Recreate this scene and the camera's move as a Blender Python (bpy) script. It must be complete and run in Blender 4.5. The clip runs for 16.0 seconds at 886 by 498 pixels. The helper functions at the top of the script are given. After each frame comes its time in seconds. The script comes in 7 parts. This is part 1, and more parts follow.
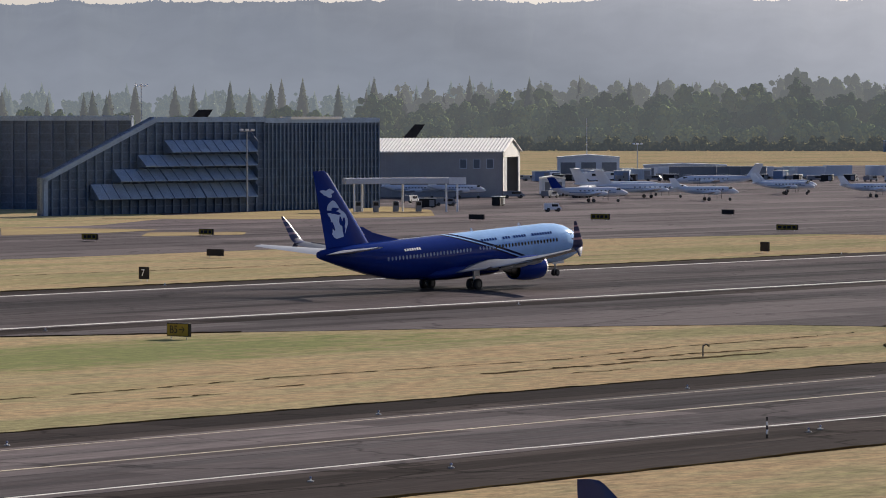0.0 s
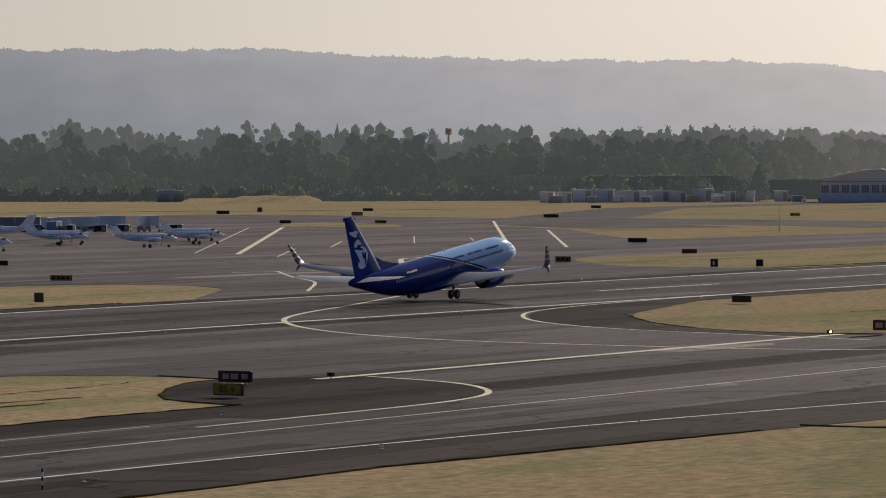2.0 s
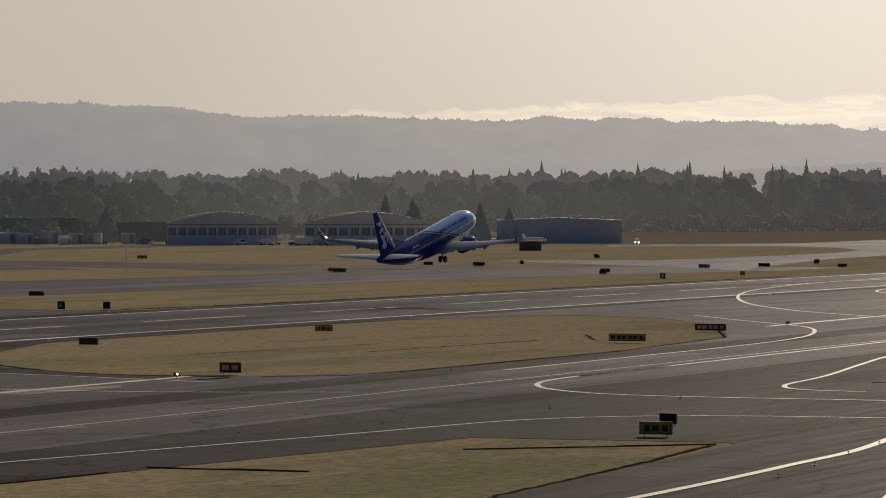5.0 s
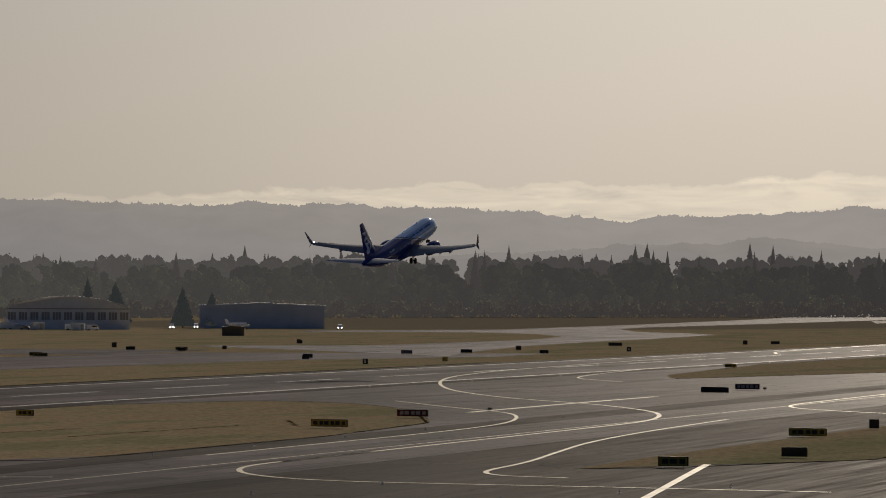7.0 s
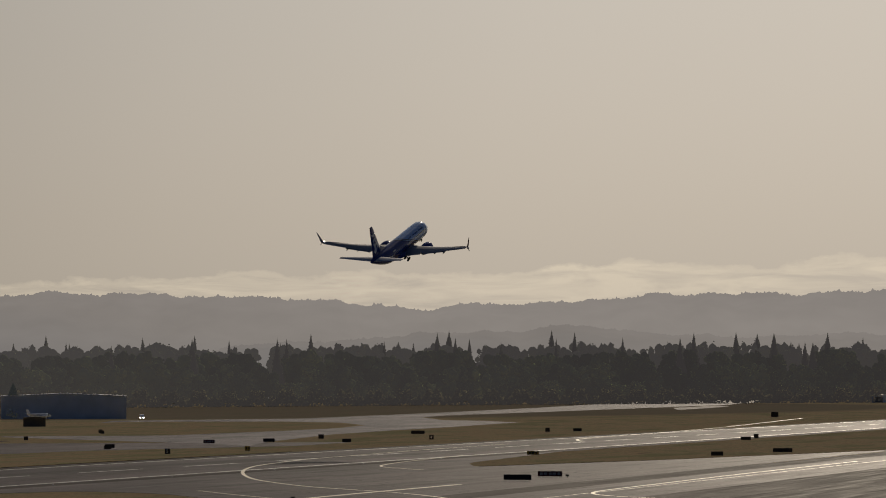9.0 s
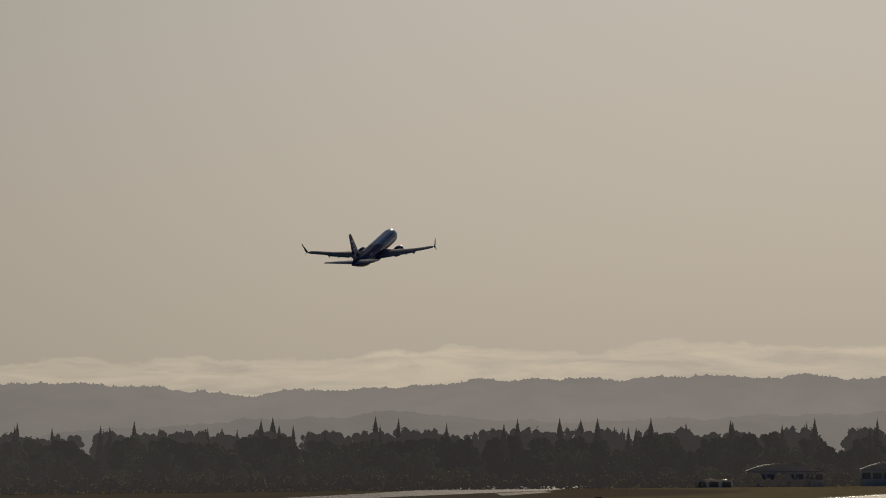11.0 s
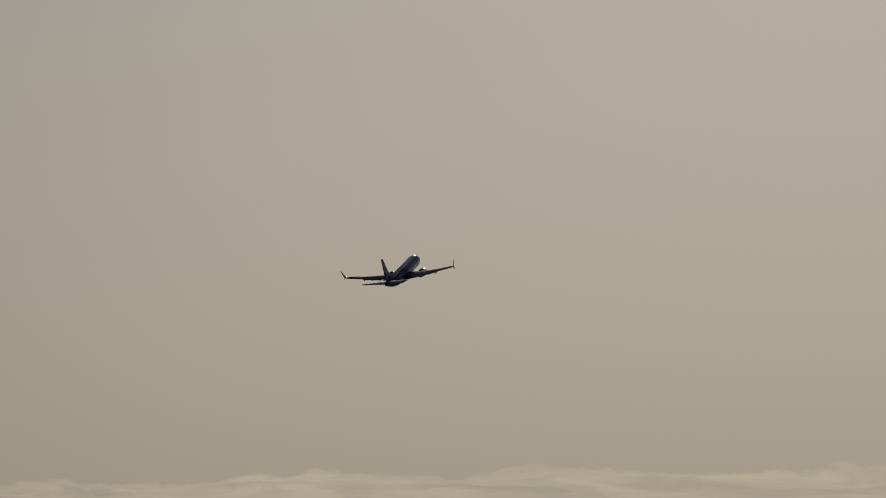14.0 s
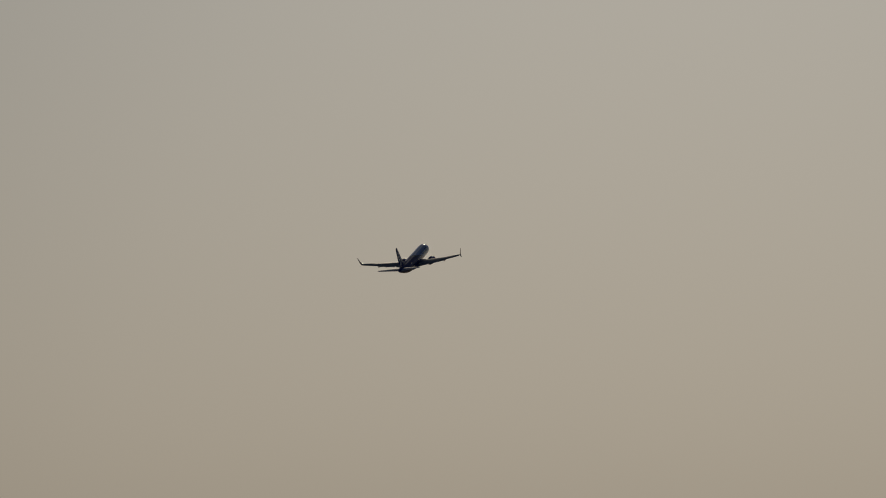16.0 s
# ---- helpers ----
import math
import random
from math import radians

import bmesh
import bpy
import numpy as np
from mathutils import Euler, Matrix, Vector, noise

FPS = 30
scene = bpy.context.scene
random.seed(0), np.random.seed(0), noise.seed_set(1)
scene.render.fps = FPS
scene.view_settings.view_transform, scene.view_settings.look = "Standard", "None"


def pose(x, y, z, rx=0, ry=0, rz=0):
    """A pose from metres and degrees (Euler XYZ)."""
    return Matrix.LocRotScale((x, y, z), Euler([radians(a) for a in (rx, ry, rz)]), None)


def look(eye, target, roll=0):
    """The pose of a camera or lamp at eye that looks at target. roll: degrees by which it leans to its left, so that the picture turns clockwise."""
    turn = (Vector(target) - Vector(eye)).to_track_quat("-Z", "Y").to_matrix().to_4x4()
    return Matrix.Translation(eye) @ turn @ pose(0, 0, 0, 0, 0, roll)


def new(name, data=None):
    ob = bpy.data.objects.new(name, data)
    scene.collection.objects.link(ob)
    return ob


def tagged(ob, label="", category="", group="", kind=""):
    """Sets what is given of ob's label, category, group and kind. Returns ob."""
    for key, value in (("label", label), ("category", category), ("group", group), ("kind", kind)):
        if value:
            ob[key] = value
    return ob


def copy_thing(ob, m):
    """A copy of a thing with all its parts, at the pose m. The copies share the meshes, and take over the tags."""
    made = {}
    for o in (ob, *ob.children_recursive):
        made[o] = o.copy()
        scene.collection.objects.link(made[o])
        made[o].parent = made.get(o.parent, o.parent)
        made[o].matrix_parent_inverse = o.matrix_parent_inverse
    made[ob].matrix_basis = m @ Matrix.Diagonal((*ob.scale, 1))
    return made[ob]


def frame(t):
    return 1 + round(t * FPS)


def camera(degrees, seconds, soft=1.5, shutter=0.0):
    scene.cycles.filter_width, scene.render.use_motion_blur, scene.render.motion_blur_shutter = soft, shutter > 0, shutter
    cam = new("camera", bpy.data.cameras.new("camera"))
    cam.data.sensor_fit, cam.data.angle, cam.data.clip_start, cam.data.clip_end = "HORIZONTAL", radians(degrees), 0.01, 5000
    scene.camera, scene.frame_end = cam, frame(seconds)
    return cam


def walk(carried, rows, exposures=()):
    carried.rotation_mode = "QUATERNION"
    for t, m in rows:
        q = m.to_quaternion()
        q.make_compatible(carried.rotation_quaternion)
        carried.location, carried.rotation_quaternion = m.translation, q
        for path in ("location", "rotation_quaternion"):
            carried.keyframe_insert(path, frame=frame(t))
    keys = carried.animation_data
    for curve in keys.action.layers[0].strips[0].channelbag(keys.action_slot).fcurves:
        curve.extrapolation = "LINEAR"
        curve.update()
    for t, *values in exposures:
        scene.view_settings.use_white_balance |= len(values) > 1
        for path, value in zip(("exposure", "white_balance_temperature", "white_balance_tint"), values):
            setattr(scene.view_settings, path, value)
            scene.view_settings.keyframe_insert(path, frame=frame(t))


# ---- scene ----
# light and exposure, tuned together
ROLL = 1
EXPOSURES = [(0, 1.0, 6150, 12), (0.8, 0.87, 6250, 12.5), (1.5, 0.61, 6330, 12), (2, 0.4, 6370, 11.5), (2.5, 0.29, 6430, 11.5), (3.5, 0.1, 6520, 11), (5, -0.16, 6580, 10.5), (8, -0.83, 6650, 10.5), (9.5, -1.0, 6720, 10.5), (10.2, -1.1, 6750, 10), (12.3, -1.3, 6900, 9), (16, -1.53, 6900, 8)]
SKY_STRENGTH, SUN_STRENGTH = 0.08, 5.0
# sky colour by the sine of the elevation
HAZE = [(0.0, (9.5, 8.5, 7.1)), (0.035, (8.75, 7.95, 6.8)), (0.075, (8.0, 7.55, 6.8)), (0.14, (7.2, 7.25, 7.1)), (0.25, (3.3, 3.6, 4.4)), (0.5, (1.4, 1.95, 3.2)), (1.0, (0.8, 1.25, 2.5))]
CLOUD = (14.3, 12.6, 10.0, 1)
TREE_HAZE_GLOW = 0.116
ASPHALT_SPEC, ASPHALT_ROUGH = 0.003, 0.52
CLOUD_TOP, CLOUD_RISE = 0.0208, 0.1

# ---- camera: hand-held on a raised deck, panning after the airliner ----
EYE_H = 16.5
cam = camera(11.19, 16.0, soft=1.0)
# seconds, heading, pitch, roll
PAN = [
    (0, -51.537, -1.674, -0.157), (0.5, -53.898, -1.549, -0.350), (1, -56.175, -1.428, -0.395),
    (1.5, -58.667, -1.178, -0.434), (2, -60.722, -1.070, -0.299), (2.5, -62.205, -0.957, -0.262),
    (3, -63.986, -0.795, -0.232), (3.5, -65.503, -0.713, -0.230), (4, -66.601, -0.699, -0.052),
    (4.5, -67.902, -0.667, -0.283), (5, -68.982, -0.556, -0.021), (5.2, -69.442, -0.505, -0.054),
    (7.3, -73.177, 0.646, 0.183), (7.5, -73.463, 0.688, 0.085), (8, -74.174, 0.862, 0.120),
    (8.5, -74.736, 1.241, -0.090), (9, -75.251, 1.660, -0.094), (9.5, -75.899, 1.844, 0.025),
    (10, -76.507, 2.073, -0.079), (12.3, -78.511, 3.620, -0.094), (12.5, -78.622, 3.738, 0.0),
    (13, -78.699, 3.973, -0.042), (13.5, -78.862, 4.172, -0.005), (14, -79.210, 4.320, -0.05),
    (14.5, -79.557, 4.462, -0.032), (15, -79.880, 4.591, -0.05), (15.5, -80.05, 4.742, -0.05), (16, -80.09, 4.91, -0.05)]
walk(cam, [(t, pose(0, 0, EYE_H, 90 + p, 0, h) @ pose(0, 0, 0, 0, 0, r * ROLL)) for t, h, p, r in PAN],
     exposures=EXPOSURES)

# ---- world: hazy evening sky with a bank of cloud over the far ridge, low sun ahead along the runway ----
SUN_AZ, SUN_EL = 84.0, 22.0      # degrees from +y towards +x; above the horizon


def sky():
    w = bpy.data.worlds.new("evening_sky")
    scene.world = w
    w.use_nodes = True
    nt = w.node_tree
    N, L = nt.nodes, nt.links
    N.clear()
    out, bg = N.new("ShaderNodeOutputWorld"), N.new("ShaderNodeBackground")
    tex = N.new("ShaderNodeTexSky")
    tex.sky_type, tex.sun_disc = "NISHITA", False
    tex.sun_elevation, tex.sun_rotation = radians(SUN_EL), radians(SUN_AZ)
    tex.air_density, tex.dust_density, tex.ozone_density, tex.altitude = 1.0, 4.0, 1.0, 10
    hsv = N.new("ShaderNodeHueSaturation")
    hsv.inputs["Saturation"].default_value = 0.45
    L.new(tex.outputs[0], hsv.inputs["Color"])
    geo = N.new("ShaderNodeTexCoord")
    sep = N.new("ShaderNodeSeparateXYZ")
    L.new(geo.outputs["Generated"], sep.inputs[0])
    # haze: warm low down, grey above
    ramp = N.new("ShaderNodeValToRGB")
    e = ramp.color_ramp.elements
    e[0].position, e[0].color = HAZE[0][0], (*HAZE[0][1], 1)
    e[1].position, e[1].color = HAZE[-1][0], (*HAZE[-1][1], 1)
    for pos, col in HAZE[1:-1]:
        e.new(pos).color = (*col, 1)
    L.new(sep.outputs["Z"], ramp.inputs[0])
    mix = N.new("ShaderNodeMix")
    mix.data_type = "RGBA"
    mix.inputs["Factor"].default_value = 0.88
    L.new(hsv.outputs[0], mix.inputs["A"])
    L.new(ramp.outputs[0], mix.inputs["B"])
    # cloud bank: stretched noise whose top edge waves along the ridge
    mp = N.new("ShaderNodeMapping")
    mp.inputs["Scale"].default_value = (9, 9, 75)
    L.new(geo.outputs["Generated"], mp.inputs[0])
    nz = N.new("ShaderNodeTexNoise")
    nz.inputs["Scale"].default_value, nz.inputs["Detail"].default_value, nz.inputs["Roughness"].default_value = 4.5, 8, 0.6
    nz.inputs["Distortion"].default_value = 0.6
    L.new(mp.outputs[0], nz.inputs["Vector"])
    mp2 = N.new("ShaderNodeMapping")
    mp2.inputs["Scale"].default_value = (14, 14, 30)
    L.new(geo.outputs["Generated"], mp2.inputs[0])
    edge = N.new("ShaderNodeTexNoise")
    edge.inputs["Scale"].default_value, edge.inputs["Detail"].default_value = 3.2, 9
    edge.inputs["Roughness"].default_value = 0.6
    L.new(mp2.outputs[0], edge.inputs["Vector"])
    # top height rises towards the sun's side: z < base + slope * (x - 0.9) + noise

    def math(op, a, b):
        m = N.new("ShaderNodeMath")
        m.operation = op
        for i, v in enumerate((a, b)):
            if isinstance(v, (int, float)):
                m.inputs[i].default_value = v
            else:
                L.new(v, m.inputs[i])
        return m.outputs[0]
    rise = math("MULTIPLY", math("SUBTRACT", sep.outputs["X"], 0.93), CLOUD_RISE)
    top = math("ADD", math("ADD", rise, CLOUD_TOP), math("MULTIPLY", math("SUBTRACT", edge.outputs["Fac"], 0.5), 0.011))
    gap = math("SUBTRACT", top, sep.outputs["Z"])
    body = math("MINIMUM", math("MAXIMUM", math("MULTIPLY", gap, 900.0), 0.0), 1.0)
    body = math("MULTIPLY", body, math("SUBTRACT", 1.0, math("MINIMUM", math("MAXIMUM", math("MULTIPLY", gap, 45.0), 0.0), 0.55)))
    soft = math("MINIMUM", math("MAXIMUM", math("MULTIPLY", math("SUBTRACT", nz.outputs["Fac"], 0.36), 4.0), 0.0), 1.0)
    side = math("MINIMUM", math("MAXIMUM", math("MULTIPLY", math("SUBTRACT", sep.outputs["X"], 0.90), 25.0), 0.0), 1.0)
    rim = math("SUBTRACT", 1.0, math("MULTIPLY", gap, 420.0))
    amount = math("MULTIPLY", math("MULTIPLY", math("MULTIPLY", body, math("MAXIMUM", soft, rim)), side), 0.9)
    mix2 = N.new("ShaderNodeMix")
    mix2.data_type = "RGBA"
    L.new(amount, mix2.inputs["Factor"])
    L.new(mix.outputs["Result"], mix2.inputs["A"])
    mix2.inputs["B"].default_value = CLOUD
    # the hazy half towards the sun is the brighter one
    side_ = N.new("ShaderNodeMapRange")
    side_.interpolation_type = "SMOOTHSTEP"
    side_.inputs["From Min"].default_value, side_.inputs["From Max"].default_value = -0.9, 0.75
    side_.inputs["To Min"].default_value, side_.inputs["To Max"].default_value = 0.55, 1.0
    L.new(sep.outputs["X"], side_.inputs["Value"])
    # and it thins out southwards
    south = N.new("ShaderNodeValToRGB")
    el = south.color_ramp.elements
    el[0].position, el[0].color = 0.70, (0.5, 0.5, 0.5, 1)
    el[1].position, el[1].color = 0.985, (1.12, 1.12, 1.12, 1)
    for p_, v_ in ((0.83, 0.67), (0.91, 0.83), (0.935, 0.95), (0.95, 1.035), (0.97, 1.11)):
        el.new(p_).color = (v_, v_, v_, 1)
    L.new(sep.outputs["X"], south.inputs[0])
    dim = N.new("ShaderNodeVectorMath")
    dim.operation = "SCALE"
    L.new(mix2.outputs["Result"], dim.inputs[0])
    L.new(math("MULTIPLY", side_.outputs["Result"], south.outputs[0]), dim.inputs["Scale"])
    # clear blue sky opposite the sun
    away = N.new("ShaderNodeMapRange")
    away.interpolation_type = "SMOOTHSTEP"
    away.inputs["From Min"].default_value, away.inputs["From Max"].default_value = -0.5, 0.7
    L.new(sep.outputs["X"], away.inputs["Value"])
    blue = N.new("ShaderNodeMix")
    blue.data_type = "RGBA"
    blue.inputs["A"].default_value, blue.inputs["B"].default_value = (0.64, 0.94, 1.45, 1), (1, 1, 1, 1)
    L.new(away.outputs["Result"], blue.inputs["Factor"])
    tint = N.new("ShaderNodeVectorMath")
    tint.operation = "MULTIPLY"
    L.new(dim.outputs[0], tint.inputs[0])
    L.new(blue.outputs["Result"], tint.inputs[1])
    L.new(tint.outputs[0], bg.inputs["Color"])
    bg.inputs["Strength"].default_value = SKY_STRENGTH
    L.new(bg.outputs[0], out.inputs[0])


sky()
lamp = bpy.data.lights.new("sun", "SUN")
lamp.energy, lamp.angle, lamp.color = SUN_STRENGTH, radians(0.6), (1.0, 0.87, 0.70)
sun = new("sun", lamp)
sa, se = radians(SUN_AZ), radians(SUN_EL)
sun.matrix_basis = look((0, 0, 500), (-math.sin(sa) * math.cos(se) * 100, -math.cos(sa) * math.cos(se) * 100, 500 - math.sin(se) * 100))


# ---- materials ----
def mat(name, color, rough=0.6, metal=0.0, var=0.15, scale=1.0, fine=12.0, bump=0.0, bump_dist=0.02, spec=0.5, stretch=(1, 1, 1),
        second=None, second_amount=0.5, coat=0.0, space="Object"):
    """Base colour varied by a broad and a fine noise, optional second colour in patches, optional relief."""
    m = bpy.data.materials.new(name)
    m.use_nodes = True
    nt = m.node_tree
    N, L = nt.nodes, nt.links
    b = N["Principled BSDF"]
    b.inputs["Roughness"].default_value, b.inputs["Metallic"].default_value = rough, metal
    b.inputs["Specular IOR Level"].default_value = spec
    b.inputs["Coat Weight"].default_value = coat
    tc = N.new("ShaderNodeTexCoord")
    mp = N.new("ShaderNodeMapping")
    mp.inputs["Scale"].default_value = stretch
    L.new(tc.outputs[space], mp.inputs[0])
    big, small = N.new("ShaderNodeTexNoise"), N.new("ShaderNodeTexNoise")
    for n, sc, det in ((big, scale, 4), (small, fine, 3)):
        n.inputs["Scale"].default_value, n.inputs["Detail"].default_value = sc, det
        L.new(mp.outputs[0], n.inputs["Vector"])
    add = N.new("ShaderNodeMath")
    add.operation = "ADD"
    L.new(big.outputs["Fac"], add.inputs[0])
    L.new(small.outputs["Fac"], add.inputs[1])
    rng = N.new("ShaderNodeMapRange")
    rng.inputs["From Min"].default_value, rng.inputs["From Max"].default_value = 0.6, 1.4
    rng.inputs["To Min"].default_value, rng.inputs["To Max"].default_value = 1 - var, 1 + var
    L.new(add.outputs[0], rng.inputs["Value"])
    base = N.new("ShaderNodeMix")
    base.data_type = "RGBA"
    base.inputs["A"].default_value = (*color, 1)
    base.inputs["B"].default_value = (*(second or color), 1)
    if second:
        pat = N.new("ShaderNodeMapRange")
        pat.inputs["From Min"].default_value, pat.inputs["From Max"].default_value = 0.42, 0.62
        pat.inputs["To Max"].default_value = second_amount
        L.new(big.outputs["Fac"], pat.inputs["Value"])
        L.new(pat.outputs["Result"], base.inputs["Factor"])
    mul = N.new("ShaderNodeVectorMath")
    mul.operation = "SCALE"
    L.new(base.outputs["Result"], mul.inputs[0])
    L.new(rng.outputs["Result"], mul.inputs["Scale"])
    L.new(mul.outputs[0], b.inputs["Base Color"])
    if bump:
        bp = N.new("ShaderNodeBump")
        bp.inputs["Strength"].default_value, bp.inputs["Distance"].default_value = bump, bump_dist
        L.new(small.outputs["Fac"], bp.inputs["Height"])
        L.new(bp.outputs[0], b.inputs["Normal"])
    return m


# ---- shape helpers ----
def box(bm, x0, x1, y0, y1, z0, z1, m=None):
    v = [bm.verts.new(Vector(c) if m is None else m @ Vector(c)) for c in
         ((x0, y0, z0), (x1, y0, z0), (x1, y1, z0), (x0, y1, z0), (x0, y0, z1), (x1, y0, z1), (x1, y1, z1), (x0, y1, z1))]
    for f in ((3, 2, 1, 0), (4, 5, 6, 7), (0, 1, 5, 4), (1, 2, 6, 5), (2, 3, 7, 6), (3, 0, 4, 7)):
        bm.faces.new([v[i] for i in f])


def loft(bm, rings, caps=True, closed=True):
    rows = [[bm.verts.new(p) for p in r] for r in rings]
    n = len(rows[0])
    for a, b in zip(rows, rows[1:]):
        for i in range(n if closed else n - 1):
            j = (i + 1) % n
            bm.faces.new((a[i], a[j], b[j], b[i]))
    if caps:
        bm.faces.new(list(reversed(rows[0])))
        bm.faces.new(rows[-1])


def ring(c, u, v, n):
    """Points of an ellipse about c with half axes u and v."""
    c, u, v = Vector(c), Vector(u), Vector(v)
    return [c + u * math.cos(2 * math.pi * i / n) + v * math.sin(2 * math.pi * i / n) for i in range(n)]


def rod(bm, p, q, r0, r1=None, n=10):
    p, q = Vector(p), Vector(q)
    d = (q - p).normalized()
    u = d.orthogonal().normalized()
    v = d.cross(u)
    r1 = r0 if r1 is None else r1
    loft(bm, [ring(p, u * r0, v * r0, n), ring(q, u * r1, v * r1, n)])


def prism(bm, pts, z0, z1):
    lo, hi = [bm.verts.new((x, y, z0)) for x, y in pts], [bm.verts.new((x, y, z1)) for x, y in pts]
    n = len(pts)
    bm.faces.new(list(reversed(lo)))
    bm.faces.new(hi)
    for i in range(n):
        bm.faces.new((lo[i], lo[(i + 1) % n], hi[(i + 1) % n], hi[i]))


def make(name, bm, material, smooth=False):
    bmesh.ops.recalc_face_normals(bm, faces=bm.faces)
    me = bpy.data.meshes.new(name)
    bm.to_mesh(me)
    bm.free()
    me.materials.append(material)
    if smooth:
        me.polygons.foreach_set("use_smooth", [True] * len(me.polygons))
        me.set_sharp_from_angle(angle=radians(40))
    return new(name, me)


def part(name, bm, material, parent, label="", smooth=False):
    ob = make(name, bm, material, smooth)
    ob.parent = parent
    return tagged(ob, label)


def thing(name, label, category, group="", kind="", m=None):
    ob = tagged(new(name), label, category, group, kind)
    if m is not None:
        ob.matrix_basis = m
    return ob


# ---- ground and pavements (plan in metres: x along the runway, y across it) ----
def grass_mat():
    m = bpy.data.materials.new("dry_mown_grass")
    m.use_nodes = True
    N, L = m.node_tree.nodes, m.node_tree.links
    b = N["Principled BSDF"]
    b.inputs["Roughness"].default_value, b.inputs["Diffuse Roughness"].default_value = 1.0, 0.65
    b.inputs["Specular IOR Level"].default_value = 0.0
    # dry blades seen edge on catch the light
    b.inputs["Sheen Weight"].default_value, b.inputs["Sheen Roughness"].default_value = 0.085, 0.5
    b.inputs["Sheen Tint"].default_value = (1.0, 0.88, 0.74, 1)
    tc = N.new("ShaderNodeTexCoord")

    def nz(scale, detail, stretch=(1, 1, 1), rough=0.6):
        mp = N.new("ShaderNodeMapping")
        mp.inputs["Scale"].default_value = stretch
        L.new(tc.outputs["Object"], mp.inputs[0])
        n = N.new("ShaderNodeTexNoise")
        n.inputs["Scale"].default_value, n.inputs["Detail"].default_value, n.inputs["Roughness"].default_value = scale, detail, rough
        L.new(mp.outputs[0], n.inputs["Vector"])
        return n.outputs["Fac"]

    def ramp(src, stops):
        r = N.new("ShaderNodeValToRGB")
        el = r.color_ramp.elements
        el[0].position, el[0].color = stops[0][0], (*stops[0][1], 1)
        el[1].position, el[1].color = stops[-1][0], (*stops[-1][1], 1)
        for p, c in stops[1:-1]:
            el.new(p).color = (*c, 1)
        L.new(src, r.inputs[0])
        return r.outputs[0]
    # broad straw and green patches drawn out along the mowing direction
    broad = ramp(nz(0.024, 8, (0.4, 1.5, 1), 0.68), [(0.41, GRASS[0]), (0.46, GRASS[1]), (0.51, GRASS[2]), (0.555, GRASS[1]), (0.60, GRASS[0])])
    blades = nz(1.1, 8, (0.6, 1, 1), 0.8)
    fine = N.new("ShaderNodeMapRange")
    fine.inputs["From Min"].default_value, fine.inputs["From Max"].default_value = 0.3, 0.7
    fine.inputs["To Min"].default_value, fine.inputs["To Max"].default_value = 0.4, 1.55
    L.new(blades, fine.inputs["Value"])
    sc = N.new("ShaderNodeVectorMath")
    sc.operation = "SCALE"
    # clumps a few metres across, some still green
    mid = N.new("ShaderNodeMapRange")
    mid.inputs["From Min"].default_value, mid.inputs["From Max"].default_value = 0.50, 0.68
    mid.inputs["To Max"].default_value = 0.75
    mid_n = nz(0.38, 5, (0.5, 1, 1), 0.66)
    L.new(mid_n, mid.inputs["Value"])
    clump = N.new("ShaderNodeMix")
    clump.data_type = "RGBA"
    L.new(mid.outputs["Result"], clump.inputs["Factor"])
    L.new(broad, clump.inputs["A"])
    clump.inputs["B"].default_value = (*GRASS[3], 1)
    dark = N.new("ShaderNodeMapRange")
    dark.inputs["From Min"].default_value, dark.inputs["From Max"].default_value = 0.25, 0.5
    dark.inputs["To Min"].default_value = 0.6
    L.new(mid_n, dark.inputs["Value"])
    sc0 = N.new("ShaderNodeVectorMath")
    sc0.operation = "SCALE"
    L.new(clump.outputs["Result"], sc0.inputs[0])
    L.new(dark.outputs["Result"], sc0.inputs["Scale"])
    L.new(sc0.outputs[0], sc.inputs[0])
    L.new(fine.outputs["Result"], sc.inputs["Scale"])
    # patches that stay green where water stands longer: plan centre, half length, half width
    sep = N.new("ShaderNodeSeparateXYZ")
    L.new(tc.outputs["Object"], sep.inputs[0])

    def calc(op, a, b):
        q = N.new("ShaderNodeMath")
        q.operation = op
        for i, v in enumerate((a, b)):
            if isinstance(v, (int, float)):
                q.inputs[i].default_value = v
            else:
                L.new(v, q.inputs[i])
        return q.outputs[0]
    green = 0.0
    edge = calc("MULTIPLY", calc("SUBTRACT", mid_n, 0.5), 3.2)
    for cx, cy, rx, ry, amount in ((228, 215, 50, 14, 1.0), (258, 98, 22, 4, 0.5), (485, 102, 60, 9, 0.55), (440, 203, 40, 10, 0.4), (160, 188, 60, 6, 0.35), (330, 316, 70, 9, 0.3)):
        dx, dy = calc("DIVIDE", calc("SUBTRACT", sep.outputs["X"], cx), rx), calc("DIVIDE", calc("SUBTRACT", sep.outputs["Y"], cy), ry)
        near = calc("SUBTRACT", 1.2, calc("ADD", calc("ADD", calc("MULTIPLY", dx, dx), calc("MULTIPLY", dy, dy)), edge))
        green = calc("MAXIMUM", green, calc("MULTIPLY", calc("MINIMUM", calc("MAXIMUM", near, 0.0), 1.0), amount))
    lush = N.new("ShaderNodeMix")
    lush.data_type = "RGBA"
    L.new(green, lush.inputs["Factor"])
    L.new(sc.outputs[0], lush.inputs["A"])
    lushd = N.new("ShaderNodeVectorMath")
    lushd.operation = "SCALE"
    lushd.inputs[0].default_value = (0.19, 0.225, 0.055)
